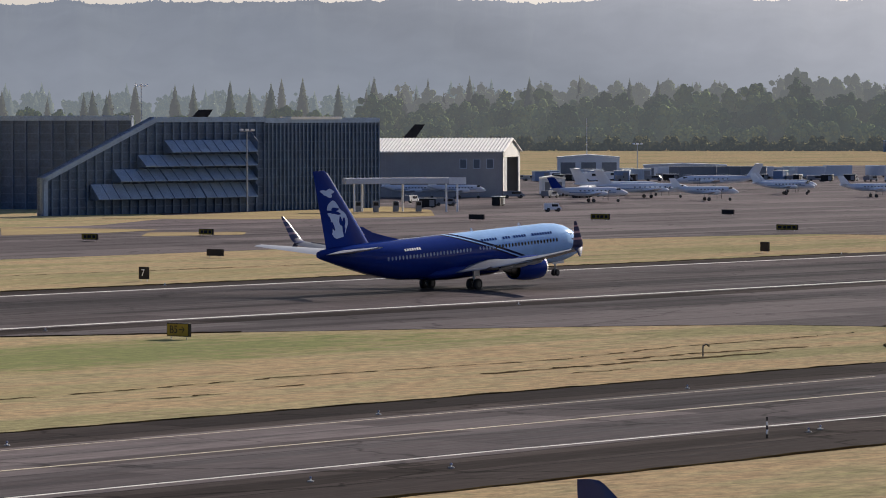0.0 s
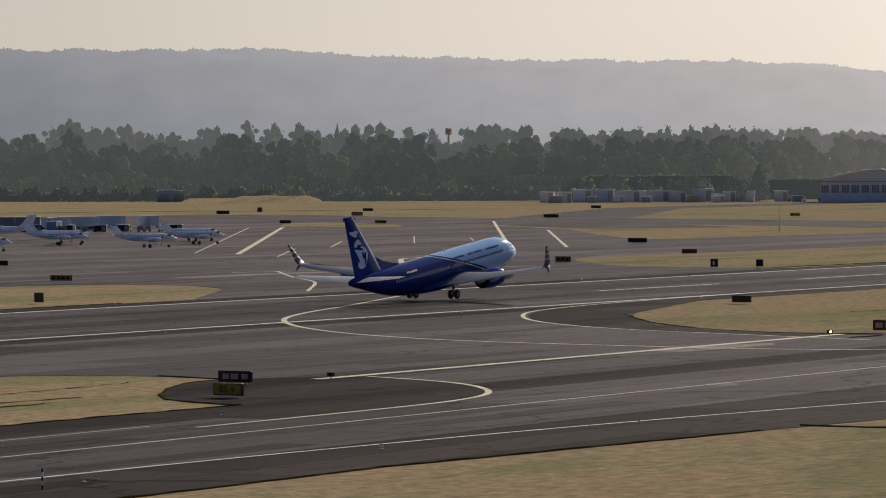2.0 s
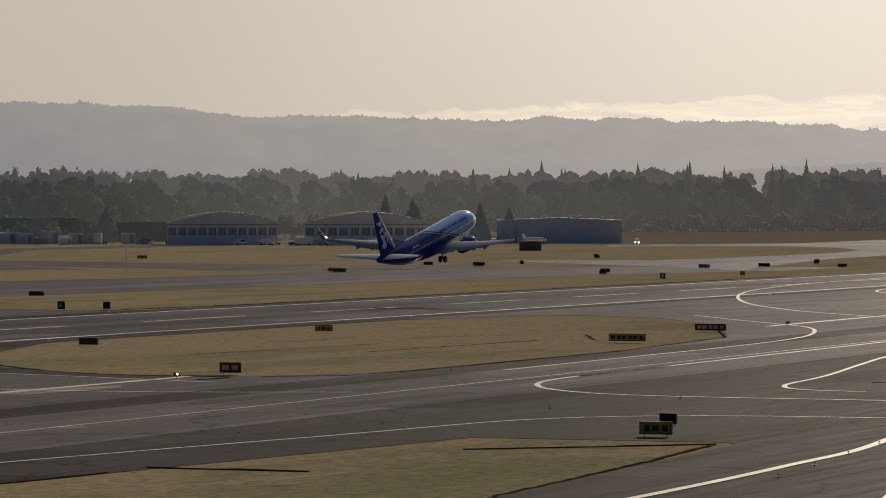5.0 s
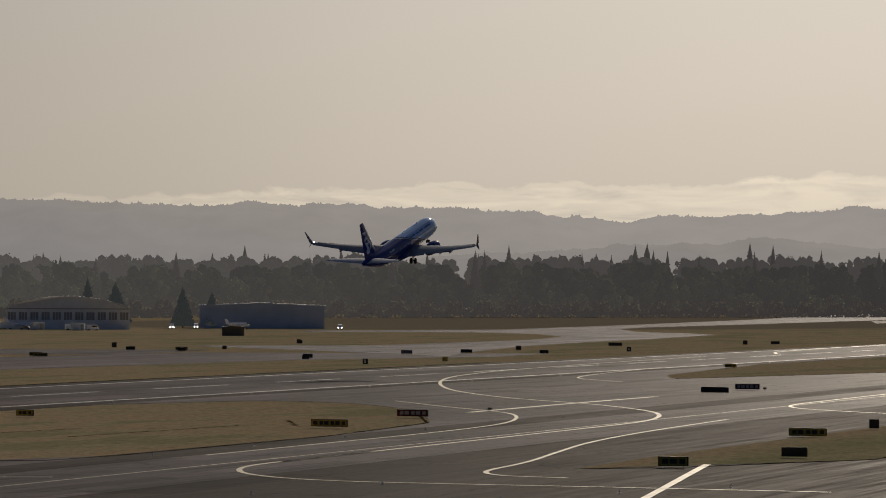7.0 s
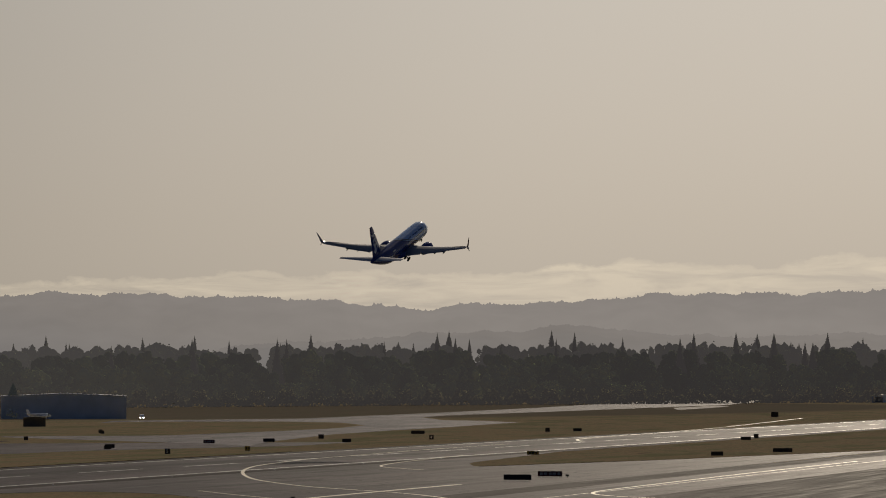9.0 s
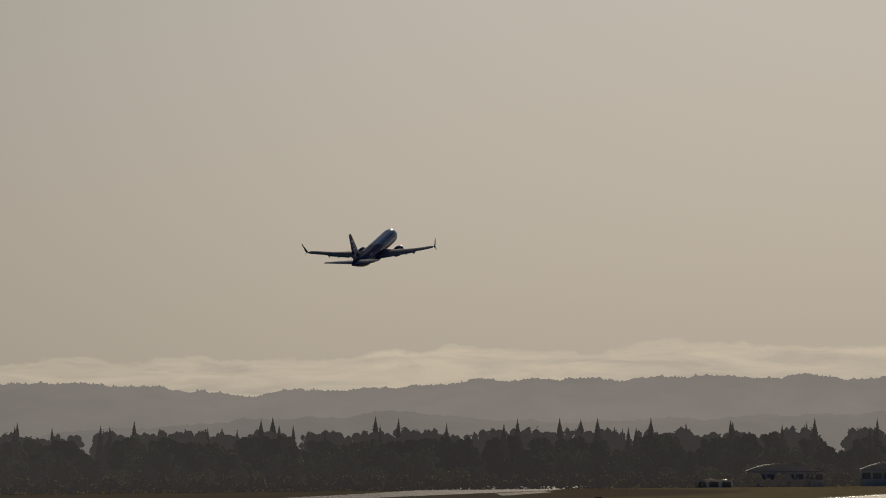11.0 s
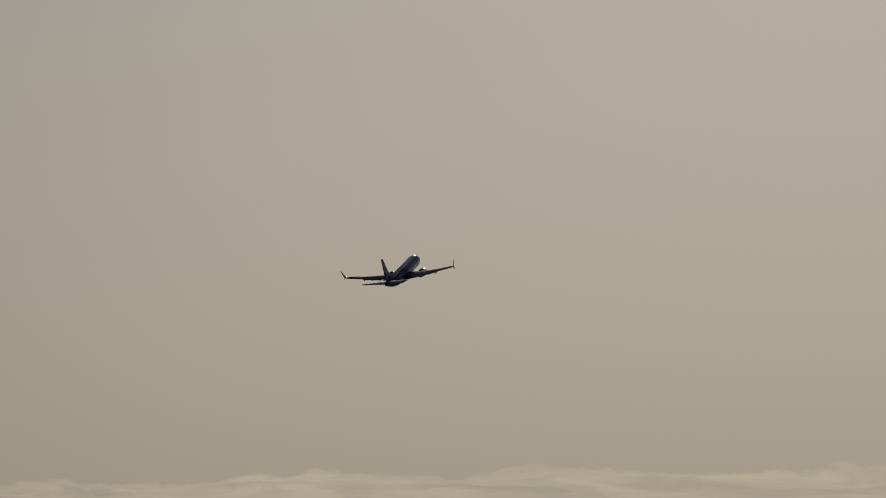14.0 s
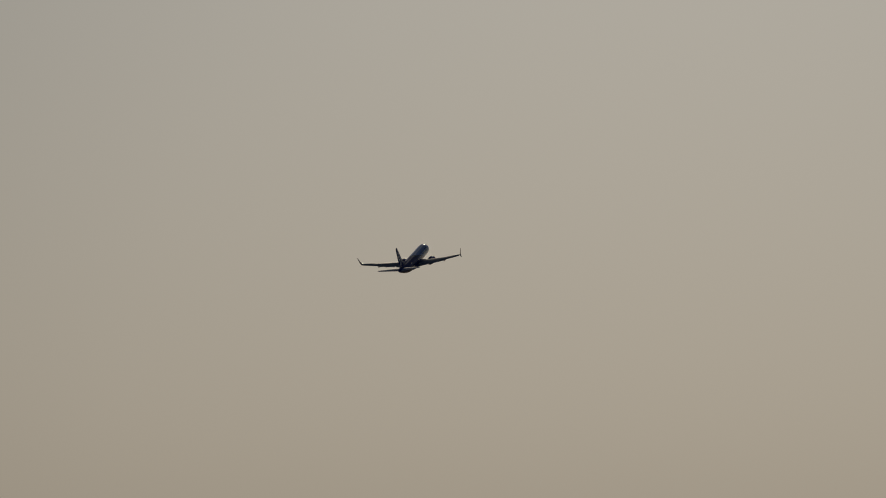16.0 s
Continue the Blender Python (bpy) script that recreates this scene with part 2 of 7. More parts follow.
    L.new(fine.outputs["Result"], lushd.inputs["Scale"])
    L.new(lushd.outputs[0], lush.inputs["B"])
    # rough brown scrubland at the far end of the airfield
    dx, dy = calc("DIVIDE", calc("SUBTRACT", sep.outputs["X"], 2450), 620), calc("DIVIDE", calc("SUBTRACT", sep.outputs["Y"], 640), 230)
    rough_ = calc("SUBTRACT", 1.25, calc("ADD", calc("MULTIPLY", dx, dx), calc("MULTIPLY", dy, dy)))
    brush = N.new("ShaderNodeMix")
    brush.data_type = "RGBA"
    L.new(calc("MULTIPLY", calc("MINIMUM", calc("MAXIMUM", calc("MULTIPLY", rough_, 3.0), 0.0), 1.0), 0.85), brush.inputs["Factor"])
    L.new(lush.outputs["Result"], brush.inputs["A"])
    brush.inputs["B"].default_value = (0.165, 0.135, 0.085, 1)
    # bare brown scars in streaks along the runway
    scar = N.new("ShaderNodeMapRange")
    scar.inputs["From Min"].default_value, scar.inputs["From Max"].default_value = 0.66, 0.74
    L.new(nz(0.07, 4, (0.35, 2.2, 1)), scar.inputs["Value"])
    mx = N.new("ShaderNodeMix")
    mx.data_type = "RGBA"
    L.new(scar.outputs["Result"], mx.inputs["Factor"])
    L.new(brush.outputs["Result"], mx.inputs["A"])
    mx.inputs["B"].default_value = (*GRASS[4], 1)
    L.new(mx.outputs["Result"], b.inputs["Base Color"])
    bp = N.new("ShaderNodeBump")
    bp.inputs["Strength"].default_value, bp.inputs["Distance"].default_value = 0.3, 0.06
    L.new(blades, bp.inputs["Height"])
    L.new(bp.outputs[0], b.inputs["Normal"])
    return m


GRASS = [(0.32, 0.29, 0.115), (0.48, 0.368, 0.178), (0.52, 0.348, 0.168), (0.27, 0.235, 0.105), (0.14, 0.09, 0.055)]
M_GRASS = grass_mat()


def asphalt_mat(name, color, rough, streak, lane=7.6, seam=0.09):
    """Grey aggregate in paving lanes along x, each laid a little lighter or darker, with sealed seams and long streaks."""
    m = mat(name, color, rough, 0, 0.45, 0.09, 3.0, 0.3, 0.012, spec=ASPHALT_SPEC, stretch=(0.12, 1.0, 1), second=tuple(c * streak for c in color), second_amount=0.8)
    N, L = m.node_tree.nodes, m.node_tree.links
    b = N["Principled BSDF"]
    src = b.inputs["Base Color"].links[0].from_socket
    tc = N.new("ShaderNodeTexCoord")
    br = N.new("ShaderNodeTexBrick")
    br.offset, br.offset_frequency, br.squash = 0.37, 3, 1.0
    for k, v in (("Scale", 1.0), ("Mortar Size", seam), ("Mortar Smooth", 0.3), ("Bias", 0.0), ("Brick Width", lane * 9), ("Row Height", lane)):
        br.inputs[k].default_value = v
    br.inputs["Color1"].default_value = (0.66, 0.66, 0.66, 1)
    br.inputs["Color2"].default_value = (1.36, 1.33, 1.3, 1)
    br.inputs["Mortar"].default_value = (0.35, 0.35, 0.35, 1)
    L.new(tc.outputs["Object"], br.inputs["Vector"])
    # fine drawn-out wear along the rolling direction
    mp, wear, rng = N.new("ShaderNodeMapping"), N.new("ShaderNodeTexNoise"), N.new("ShaderNodeMapRange")
    mp.inputs["Scale"].default_value = (0.02, 0.9, 1)
    wear.inputs["Scale"].default_value, wear.inputs["Detail"].default_value, wear.inputs["Roughness"].default_value = 1.0, 7, 0.7
    L.new(tc.outputs["Object"], mp.inputs[0])
    L.new(mp.outputs[0], wear.inputs["Vector"])
    rng.inputs["From Min"].default_value, rng.inputs["From Max"].default_value = 0.3, 0.7
    rng.inputs["To Min"].default_value, rng.inputs["To Max"].default_value = 0.5, 1.5
    L.new(wear.outputs["Fac"], rng.inputs["Value"])
    a, c = N.new("ShaderNodeVectorMath"), N.new("ShaderNodeVectorMath")
    a.operation, c.operation = "MULTIPLY", "SCALE"
    L.new(src, a.inputs[0])
    L.new(br.outputs["Color"], a.inputs[1])
    L.new(a.outputs[0], c.inputs[0])
    L.new(rng.outputs["Result"], c.inputs["Scale"])
    L.new(c.outputs[0], b.inputs["Base Color"])
    # worn lanes are smoother
    ro = N.new("ShaderNodeMapRange")
    ro.inputs["From Min"].default_value, ro.inputs["From Max"].default_value = 0.35, 0.65
    ro.inputs["To Min"].default_value, ro.inputs["To Max"].default_value = rough - 0.2, rough + 0.12
    L.new(wear.outputs["Fac"], ro.inputs["Value"])
    L.new(ro.outputs["Result"], b.inputs["Roughness"])
    # wandering sealed cracks and square-cut repairs
    wob, push, cell = N.new("ShaderNodeTexNoise"), N.new("ShaderNodeVectorMath"), N.new("ShaderNodeTexVoronoi")
    wob.inputs["Scale"].default_value, wob.inputs["Detail"].default_value = 0.25, 4
    L.new(tc.outputs["Object"], wob.inputs["Vector"])
    push.operation, push.inputs[1].default_value = "MULTIPLY_ADD", (9, 5, 0)
    L.new(wob.outputs["Color"], push.inputs[0])
    L.new(tc.outputs["Object"], push.inputs[2])
    cell.feature, cell.inputs["Scale"].default_value = "DISTANCE_TO_EDGE", 0.045
    L.new(push.outputs[0], cell.inputs["Vector"])
    line, patch, cut, both = N.new("ShaderNodeMapRange"), N.new("ShaderNodeTexBrick"), N.new("ShaderNodeMapRange"), N.new("ShaderNodeMath")
    line.inputs["From Min"].default_value, line.inputs["From Max"].default_value = 0.004, 0.012
    line.inputs["To Min"].default_value, line.inputs["To Max"].default_value = 0.5, 1.0
    L.new(cell.outputs["Distance"], line.inputs["Value"])
    patch.offset, patch.offset_frequency, patch.squash = 0.61, 2, 1.0
    for k, v in (("Scale", 1.0), ("Mortar Size", 0.0), ("Bias", 0.0), ("Brick Width", 31.0), ("Row Height", 3.1)):
        patch.inputs[k].default_value = v
    patch.inputs["Color1"].default_value, patch.inputs["Color2"].default_value = (0, 0, 0, 1), (1, 1, 1, 1)
    L.new(tc.outputs["Object"], patch.inputs["Vector"])
    cut.inputs["From Min"].default_value, cut.inputs["From Max"].default_value = 0.86, 0.9
    cut.inputs["To Min"].default_value, cut.inputs["To Max"].default_value = 1.0, 0.62
    L.new(patch.outputs["Color"], cut.inputs["Value"])
    both.operation = "MULTIPLY"
    L.new(line.outputs["Result"], both.inputs[0])
    L.new(cut.outputs["Result"], both.inputs[1])
    last = N.new("ShaderNodeVectorMath")
    last.operation = "SCALE"
    L.new(c.outputs[0], last.inputs[0])
    L.new(both.outputs[0], last.inputs["Scale"])
    L.new(last.outputs[0], b.inputs["Base Color"])
    return m


def runway_mat():
    """Runway asphalt darkened by tyre rubber in long streaks either side of the centreline."""
    m = asphalt_mat("runway_asphalt", (0.101, 0.089, 0.094), ASPHALT_ROUGH, 0.6)
    N, L = m.node_tree.nodes, m.node_tree.links
    b = N["Principled BSDF"]
    src = b.inputs["Base Color"].links[0].from_socket
    tc, sep = N.new("ShaderNodeTexCoord"), N.new("ShaderNodeSeparateXYZ")
    L.new(tc.outputs["Object"], sep.inputs[0])
    mp, nz = N.new("ShaderNodeMapping"), N.new("ShaderNodeTexNoise")
    mp.inputs["Scale"].default_value = (0.012, 0.55, 1)
    nz.inputs["Scale"].default_value, nz.inputs["Detail"].default_value = 1.0, 5
    L.new(tc.outputs["Object"], mp.inputs[0])
    L.new(mp.outputs[0], nz.inputs["Vector"])
    ramp = N.new("ShaderNodeValToRGB")
    rng = N.new("ShaderNodeMapRange")
    rng.inputs["From Min"].default_value, rng.inputs["From Max"].default_value = 244, 293
    L.new(sep.outputs["Y"], rng.inputs["Value"])
    L.new(rng.outputs["Result"], ramp.inputs[0])
    el = ramp.color_ramp.elements
    el[0].position, el[0].color = 0.15, (0, 0, 0, 1)
    el[1].position, el[1].color = 0.92, (0, 0, 0, 1)
    for p, v in ((0.36, 0.9), (0.5, 0.55), (0.64, 1.0)):
        el.new(p).color = (v, v, v, 1)
    k = N.new("ShaderNodeMath")
    k.operation = "MULTIPLY"
    L.new(ramp.outputs[0], k.inputs[0])
    L.new(nz.outputs["Fac"], k.inputs[1])
    mx = N.new("ShaderNodeMix")
    mx.data_type = "RGBA"
    mx.inputs["B"].default_value = (0.012, 0.012, 0.013, 1)
    L.new(k.outputs[0], mx.inputs["Factor"])
    L.new(src, mx.inputs["A"])
    L.new(mx.outputs["Result"], b.inputs["Base Color"])
    return m


M_RUNWAY = runway_mat()
M_TAXI = asphalt_mat("taxiway_asphalt", (0.094, 0.084, 0.089), ASPHALT_ROUGH, 0.7)
M_SHOULDER = asphalt_mat("shoulder_asphalt", (0.040, 0.035, 0.035), 0.7, 0.8)
M_APRON = asphalt_mat("apron_concrete", (0.122, 0.108, 0.114), ASPHALT_ROUGH, 0.7, 11.0, 0.14)
M_WHITE = mat("white_marking_paint", (0.60, 0.59, 0.56), 0.42, 0, 0.35, 0.25, 3.0, spec=0.1)
M_YELLOW = mat("yellow_marking_paint", (0.52, 0.465, 0.34), 0.42, 0, 0.4, 0.2, 3.0, spec=0.1)


def sheet(name, pts, z, material, label, category, thick=0.03):
    bm = bmesh.new()
    prism(bm, pts, z - thick, z)
    return tagged(make(name, bm, material), label, category, kind="structure")


def rounded(pts, n=6):
    """Plan outline with each corner (x, y, radius) rounded off by a curve."""
    out = []
    k = len(pts)
    for i, (x, y, r) in enumerate(pts):
        p, a, b = Vector((x, y)), Vector(pts[i - 1][:2]), Vector(pts[(i + 1) % k][:2])
        if r <= 0:
            out.append((x, y))
            continue
        da, db = (a - p), (b - p)
        a1, b1 = p + da.normalized() * min(r, da.length * 0.45), p + db.normalized() * min(r, db.length * 0.45)
        for j in range(n + 1):
            t = j / n
            q = a1 * (1 - t) ** 2 + p * 2 * t * (1 - t) + b1 * t * t
            out.append((q.x, q.y))
    return out


def ground():
    bm = bmesh.new()
    R, n = 4950, 72
    c = bm.verts.new((0, 0, 0))
    rings_ = []
    for r in (60, 150, 300, 600, 1200, 2400, R):
        rings_.append([bm.verts.new((r * math.cos(2 * math.pi * i / n), r * math.sin(2 * math.pi * i / n), 0)) for i in range(n)])
    for i in range(n):
        bm.faces.new((c, rings_[0][i], rings_[0][(i + 1) % n]))
    for a, b in zip(rings_, rings_[1:]):
        for i in range(n):
            bm.faces.new((a[i], b[i], b[(i + 1) % n], a[(i + 1) % n]))
    tagged(make("ground", bm, M_GRASS), "dry straw and green mown airfield grass", "grass", kind="structure")


ground()
# far taxiways and apron, lowest layer of pavement
sheet("apron", rounded([(150, 368, 0), (470, 368, 10), (530, 352, 20), (560, 330, 20), (520, 300, 0), (640, 300, 0), (650, 335, 20), (700, 368, 20), (1010, 352, 0), (1090, 325, 0),
      (1160, 330, 10), (1120, 420, 0), (870, 438, 20), (930, 480, 20), (1010, 530, 10), (1110, 620, 10), (1070, 662, 10), (1010, 655, 0),
      (960, 760, 0), (760, 760, 0), (560, 500, 0), (505, 470, 10), (400, 500, 0), (150, 500, 0)]), 0.02, M_APRON,
      "grey weathered concrete apron and parallel taxiway", "apron")
sheet("taxiway_far", rounded([(1020, 530, 10), (1110, 620, 10), (1500, 770, 0), (1900, 800, 0), (1900, 760, 0), (1480, 730, 0), (1150, 590, 20), (1050, 500, 0)]), 0.02, M_TAXI,
      "narrow grey asphalt taxiway through far grass", "taxiway")
sheet("runway_shoulder", [(-600, 238.5), (2900, 238.5), (2900, 299), (-600, 299)], 0.03, M_SHOULDER, "dark asphalt runway shoulder", "shoulder")
sheet("runway", [(-600, 244.5), (2900, 244.5), (2900, 292.5), (-600, 292.5)], 0.045, M_RUNWAY, "grooved grey asphalt runway with dark rubber streaks", "runway")
sheet("taxiway_shoulder", rounded([(-400, 123.5, 0), (215, 123.5, 0), (300, 113, 0), (300, 93, 3), (238, 89, 0), (180, 60, 0), (1000, 60, 0), (1500, 60, 0), (1500, 165, 0), (-400, 165, 0)]), 0.03, M_SHOULDER,
      "dark asphalt taxiway shoulder", "shoulder")
sheet("taxiway", [(-400, 135), (1800, 135), (1800, 157), (-400, 157)], 0.045, M_TAXI, "grey asphalt parallel taxiway with worn lines", "taxiway")
# angled connectors between taxiway and runway
sheet("taxiway_connector", rounded([(244, 239.5, 4), (262, 228, 10), (294, 205, 14), (298.5, 193, 4), (296, 185.2, 1), (289, 184.4, 4), (282, 181.5, 4), (274, 177, 4), (268.5, 173, 3), (266, 169, 3), (264, 164, 0), (420, 164, 6), (399, 172, 10), (396, 186, 14),
      (412, 206, 14), (440, 224, 14), (490, 239.5, 4)]), 0.035, M_TAXI, "grey asphalt taxiway connector joining the runway", "taxiway")
sheet("taxiway_exit", rounded([(480, 164, 10), (540, 169, 12), (596, 189, 14), (628, 208, 10), (640, 226, 12), (600, 239.5, 4), (1020, 239.5, 4), (870, 224, 12), (833, 213, 8), (900, 196, 8), (1060, 166, 8)]),
      0.035, M_TAXI, "broad grey asphalt high-speed runway exit", "taxiway")
sheet("taxiway_exit_far", rounded([(470, 299, 4), (515, 322, 10), (530, 340, 14), (520, 369, 6), (720, 372, 8), (690, 362, 10), (655, 340, 14), (640, 320, 14), (648, 299, 4)]), 0.035, M_TAXI,
      "grey asphalt exit beyond the runway", "taxiway")
# pale tone: concrete of the band, and sky glare painted on far taxiways
M_SMOOTH = asphalt_mat("pale_concrete_and_sky_glare", (0.165, 0.15, 0.152), 0.42, 0.8, 9.0)
sheet("taxiway_crossing_far", rounded([(1763, 604, 4), (1874, 555, 4), (2221, 585, 4), (2605, 628, 4), (3182, 705, 4), (3780, 764, 4), (4265, 779, 4), (4624, 746, 4), (4182, 674, 4), (3718, 679, 4), (2894, 572, 4), (2410, 550, 4), (2242, 541, 4), (2027, 534, 4), (1934, 519, 4), (1799, 474, 4), (1775, 450, 4), (1706, 419, 4), (1618, 410, 4), (1521, 400, 4), (1434, 394, 4), (1327, 384, 4), (1155, 353, 4), (1085, 336, 4), (1110, 350, 4), (1248, 463, 4)]), 0.036, M_SMOOTH,
      "smooth taxiways crossing far grass, sky glare painted pale", "taxiway")
sheet("grass_tongue", rounded([(1523, 565, 4), (1716, 582, 4), (1732, 522, 4), (1688, 486, 4), (1594, 449, 4), (1499, 432, 4), (1414, 426, 4), (1293, 426, 4), (1261, 468, 4)]), 0.05, M_GRASS, "dry grass tongue between far taxiways", "grass")
sheet("apron_back", rounded([(960, 760, 0), (1240, 831, 5), (1284, 815, 15), (1290, 780, 15), (1262, 740, 10), (1235, 704, 10), (1222, 659, 10), (1219, 621, 0), (1150, 610, 0), (1110, 618, 0), (1010, 650, 0)]), 0.026, M_APRON,
      "weathered concrete apron towards the far field", "apron")
sheet("grass_island", rounded([(1046, 637, 3), (1108, 673, 8), (1110, 655, 8), (1080, 620, 6), (1041, 596, 3), (1030, 608, 4)]), 0.06, M_GRASS, "thin dry grass island in the apron", "grass")
sheet("concrete_band", [(560, 361), (585, 361.5), (613, 355), (645, 347), (645, 343), (612, 349), (584, 355.5), (560, 356)], 0.055, M_SMOOTH, "pale worn concrete band across asphalt", "patch")
bm = bmesh.new()
road = [(1270, 960), (1346, 918), (1380, 896), (1400, 858), (1432, 842), (1470, 800)]
for (ax, ay), (bx, by) in zip(road, road[1:]):
    nx, ny = (by - ay), -(bx - ax)
    ln = math.hypot(nx, ny) / 9
    v = [bm.verts.new((x, y, 0.03)) for x, y in ((ax, ay), (bx, by), (bx + nx / ln, by + ny / ln), (ax + nx / ln, ay + ny / ln))]
    bm.faces.new(v)
tagged(make("perimeter_road", bm, M_SHOULDER), "narrow dark perimeter road through far grass", "road", kind="structure")
sheet("taxiway_strip_far", rounded([(1240, 660, 0), (1219, 621, 5), (1198, 576, 5), (1178, 545, 5), (1158, 509, 5), (1152, 470, 10), (1175, 430, 10), (1080, 420, 5), (1046, 460, 5), (1073, 496, 5), (1089, 523, 5), (1124, 572, 5), (1150, 610, 0)]), 0.035, M_TAXI,
      "narrow grey taxiway crossing far grass", "taxiway")
sheet("grass_island", rounded([(405, 113, 4), (440, 114, 0), (620, 114, 8), (620, 92, 8), (440, 92, 5)]), 0.06, M_GRASS, "dry grass island between taxiways", "grass")


sheet("connector_fillet", [(303.4, 176.5), (299.7, 169.1), (296.1, 164.2), (290.7, 159.5), (285.8, 156.4), (280.7, 154.5), (273, 153.2), (250, 153), (250, 157), (264, 164), (266, 169), (268.5, 173), (274, 177), (282, 181.5), (289, 184.4), (296, 185.2), (301, 181)],
      0.05, M_SHOULDER, "dark asphalt corner beside taxiway line", "shoulder")
sheet("connector_fillet", [(520, 245), (478, 243), (462, 241.2), (446.4, 238), (434.4, 233), (420.6, 225), (408.7, 214.4), (399.7, 202.8), (393.4, 190), (391, 180), (397, 176), (398, 187), (412, 206), (440, 224), (490, 239), (520, 241)],
      0.05, M_SHOULDER, "dark asphalt corner beside grass island", "shoulder")
M_CONC = asphalt_mat("pale_concrete_and_gleam", (0.20, 0.185, 0.175), 0.6, 0.75, 3.0)
# two worn concrete patches; the far third paints a gleam on the pavement
for pts in (((355.6, 179.3), (365.7, 180.4), (374.5, 175.5), (368.8, 172.5), (360.5, 173.4), (353.5, 174.9)), ((303.6, 147.8), (305.3, 146.1), (302.2, 144.5), (300.8, 145.6)), ((2596.6, 544.8), (2822.4, 562.8), (2704.7, 532.4), (2403.8, 501.2))):
    sheet("concrete_patch", pts, 0.055, M_CONC, "pale patch in asphalt, worn concrete near and painted gleam far", "patch")


def stripe(bm, pts, w, z):
    """A painted band of width w along plan points."""
    P = [Vector(p) for p in pts]
    L_, R_ = [], []
    for i, p in enumerate(P):
        d = (P[min(i + 1, len(P) - 1)] - P[max(i - 1, 0)]).normalized()
        nrm = Vector((-d.y, d.x)) * w / 2
        L_.append(bm.verts.new((*(p + nrm), z)))
        R_.append(bm.verts.new((*(p - nrm), z)))
    for i in range(len(P) - 1):
        bm.faces.new((R_[i], R_[i + 1], L_[i + 1], L_[i]))


def arc_line(*pts, n=8):
    """A smooth plan line through the given points."""
    P = [Vector(p) for p in pts]
    P = [P[0] * 2 - P[1]] + P + [P[-1] * 2 - P[-2]]
    out = []
    for a, b, c, d in zip(P, P[1:], P[2:], P[3:]):
        for j in range(n):
            t = j / n
            out.append(((b * 2) + (c - a) * t + (a * 2 - b * 5 + c * 4 - d) * t * t + (b * 3 - a - c * 3 + d) * t ** 3) / 2)
    out.append(P[-2])
    # even spacing, then rounded a little
    d = np.concatenate([[0], np.cumsum([(b - a).length for a, b in zip(out, out[1:])])])
    k = max(8, int(d[-1] / 2.5))
    q = np.stack([np.interp(np.linspace(0, d[-1], k + 1), d, [p[i] for p in out]) for i in (0, 1)], 1)
    for _ in range(3):
        q[1:-1] = q[:-2] * 0.25 + q[1:-1] * 0.5 + q[2:] * 0.25
    return [(float(x), float(y)) for x, y in q]


def marking(name, pts, w, material, label, z=0.065):
    bm = bmesh.new()
    stripe(bm, pts, w, z)
    return tagged(make(name, bm, material), label, "marking", kind="structure")


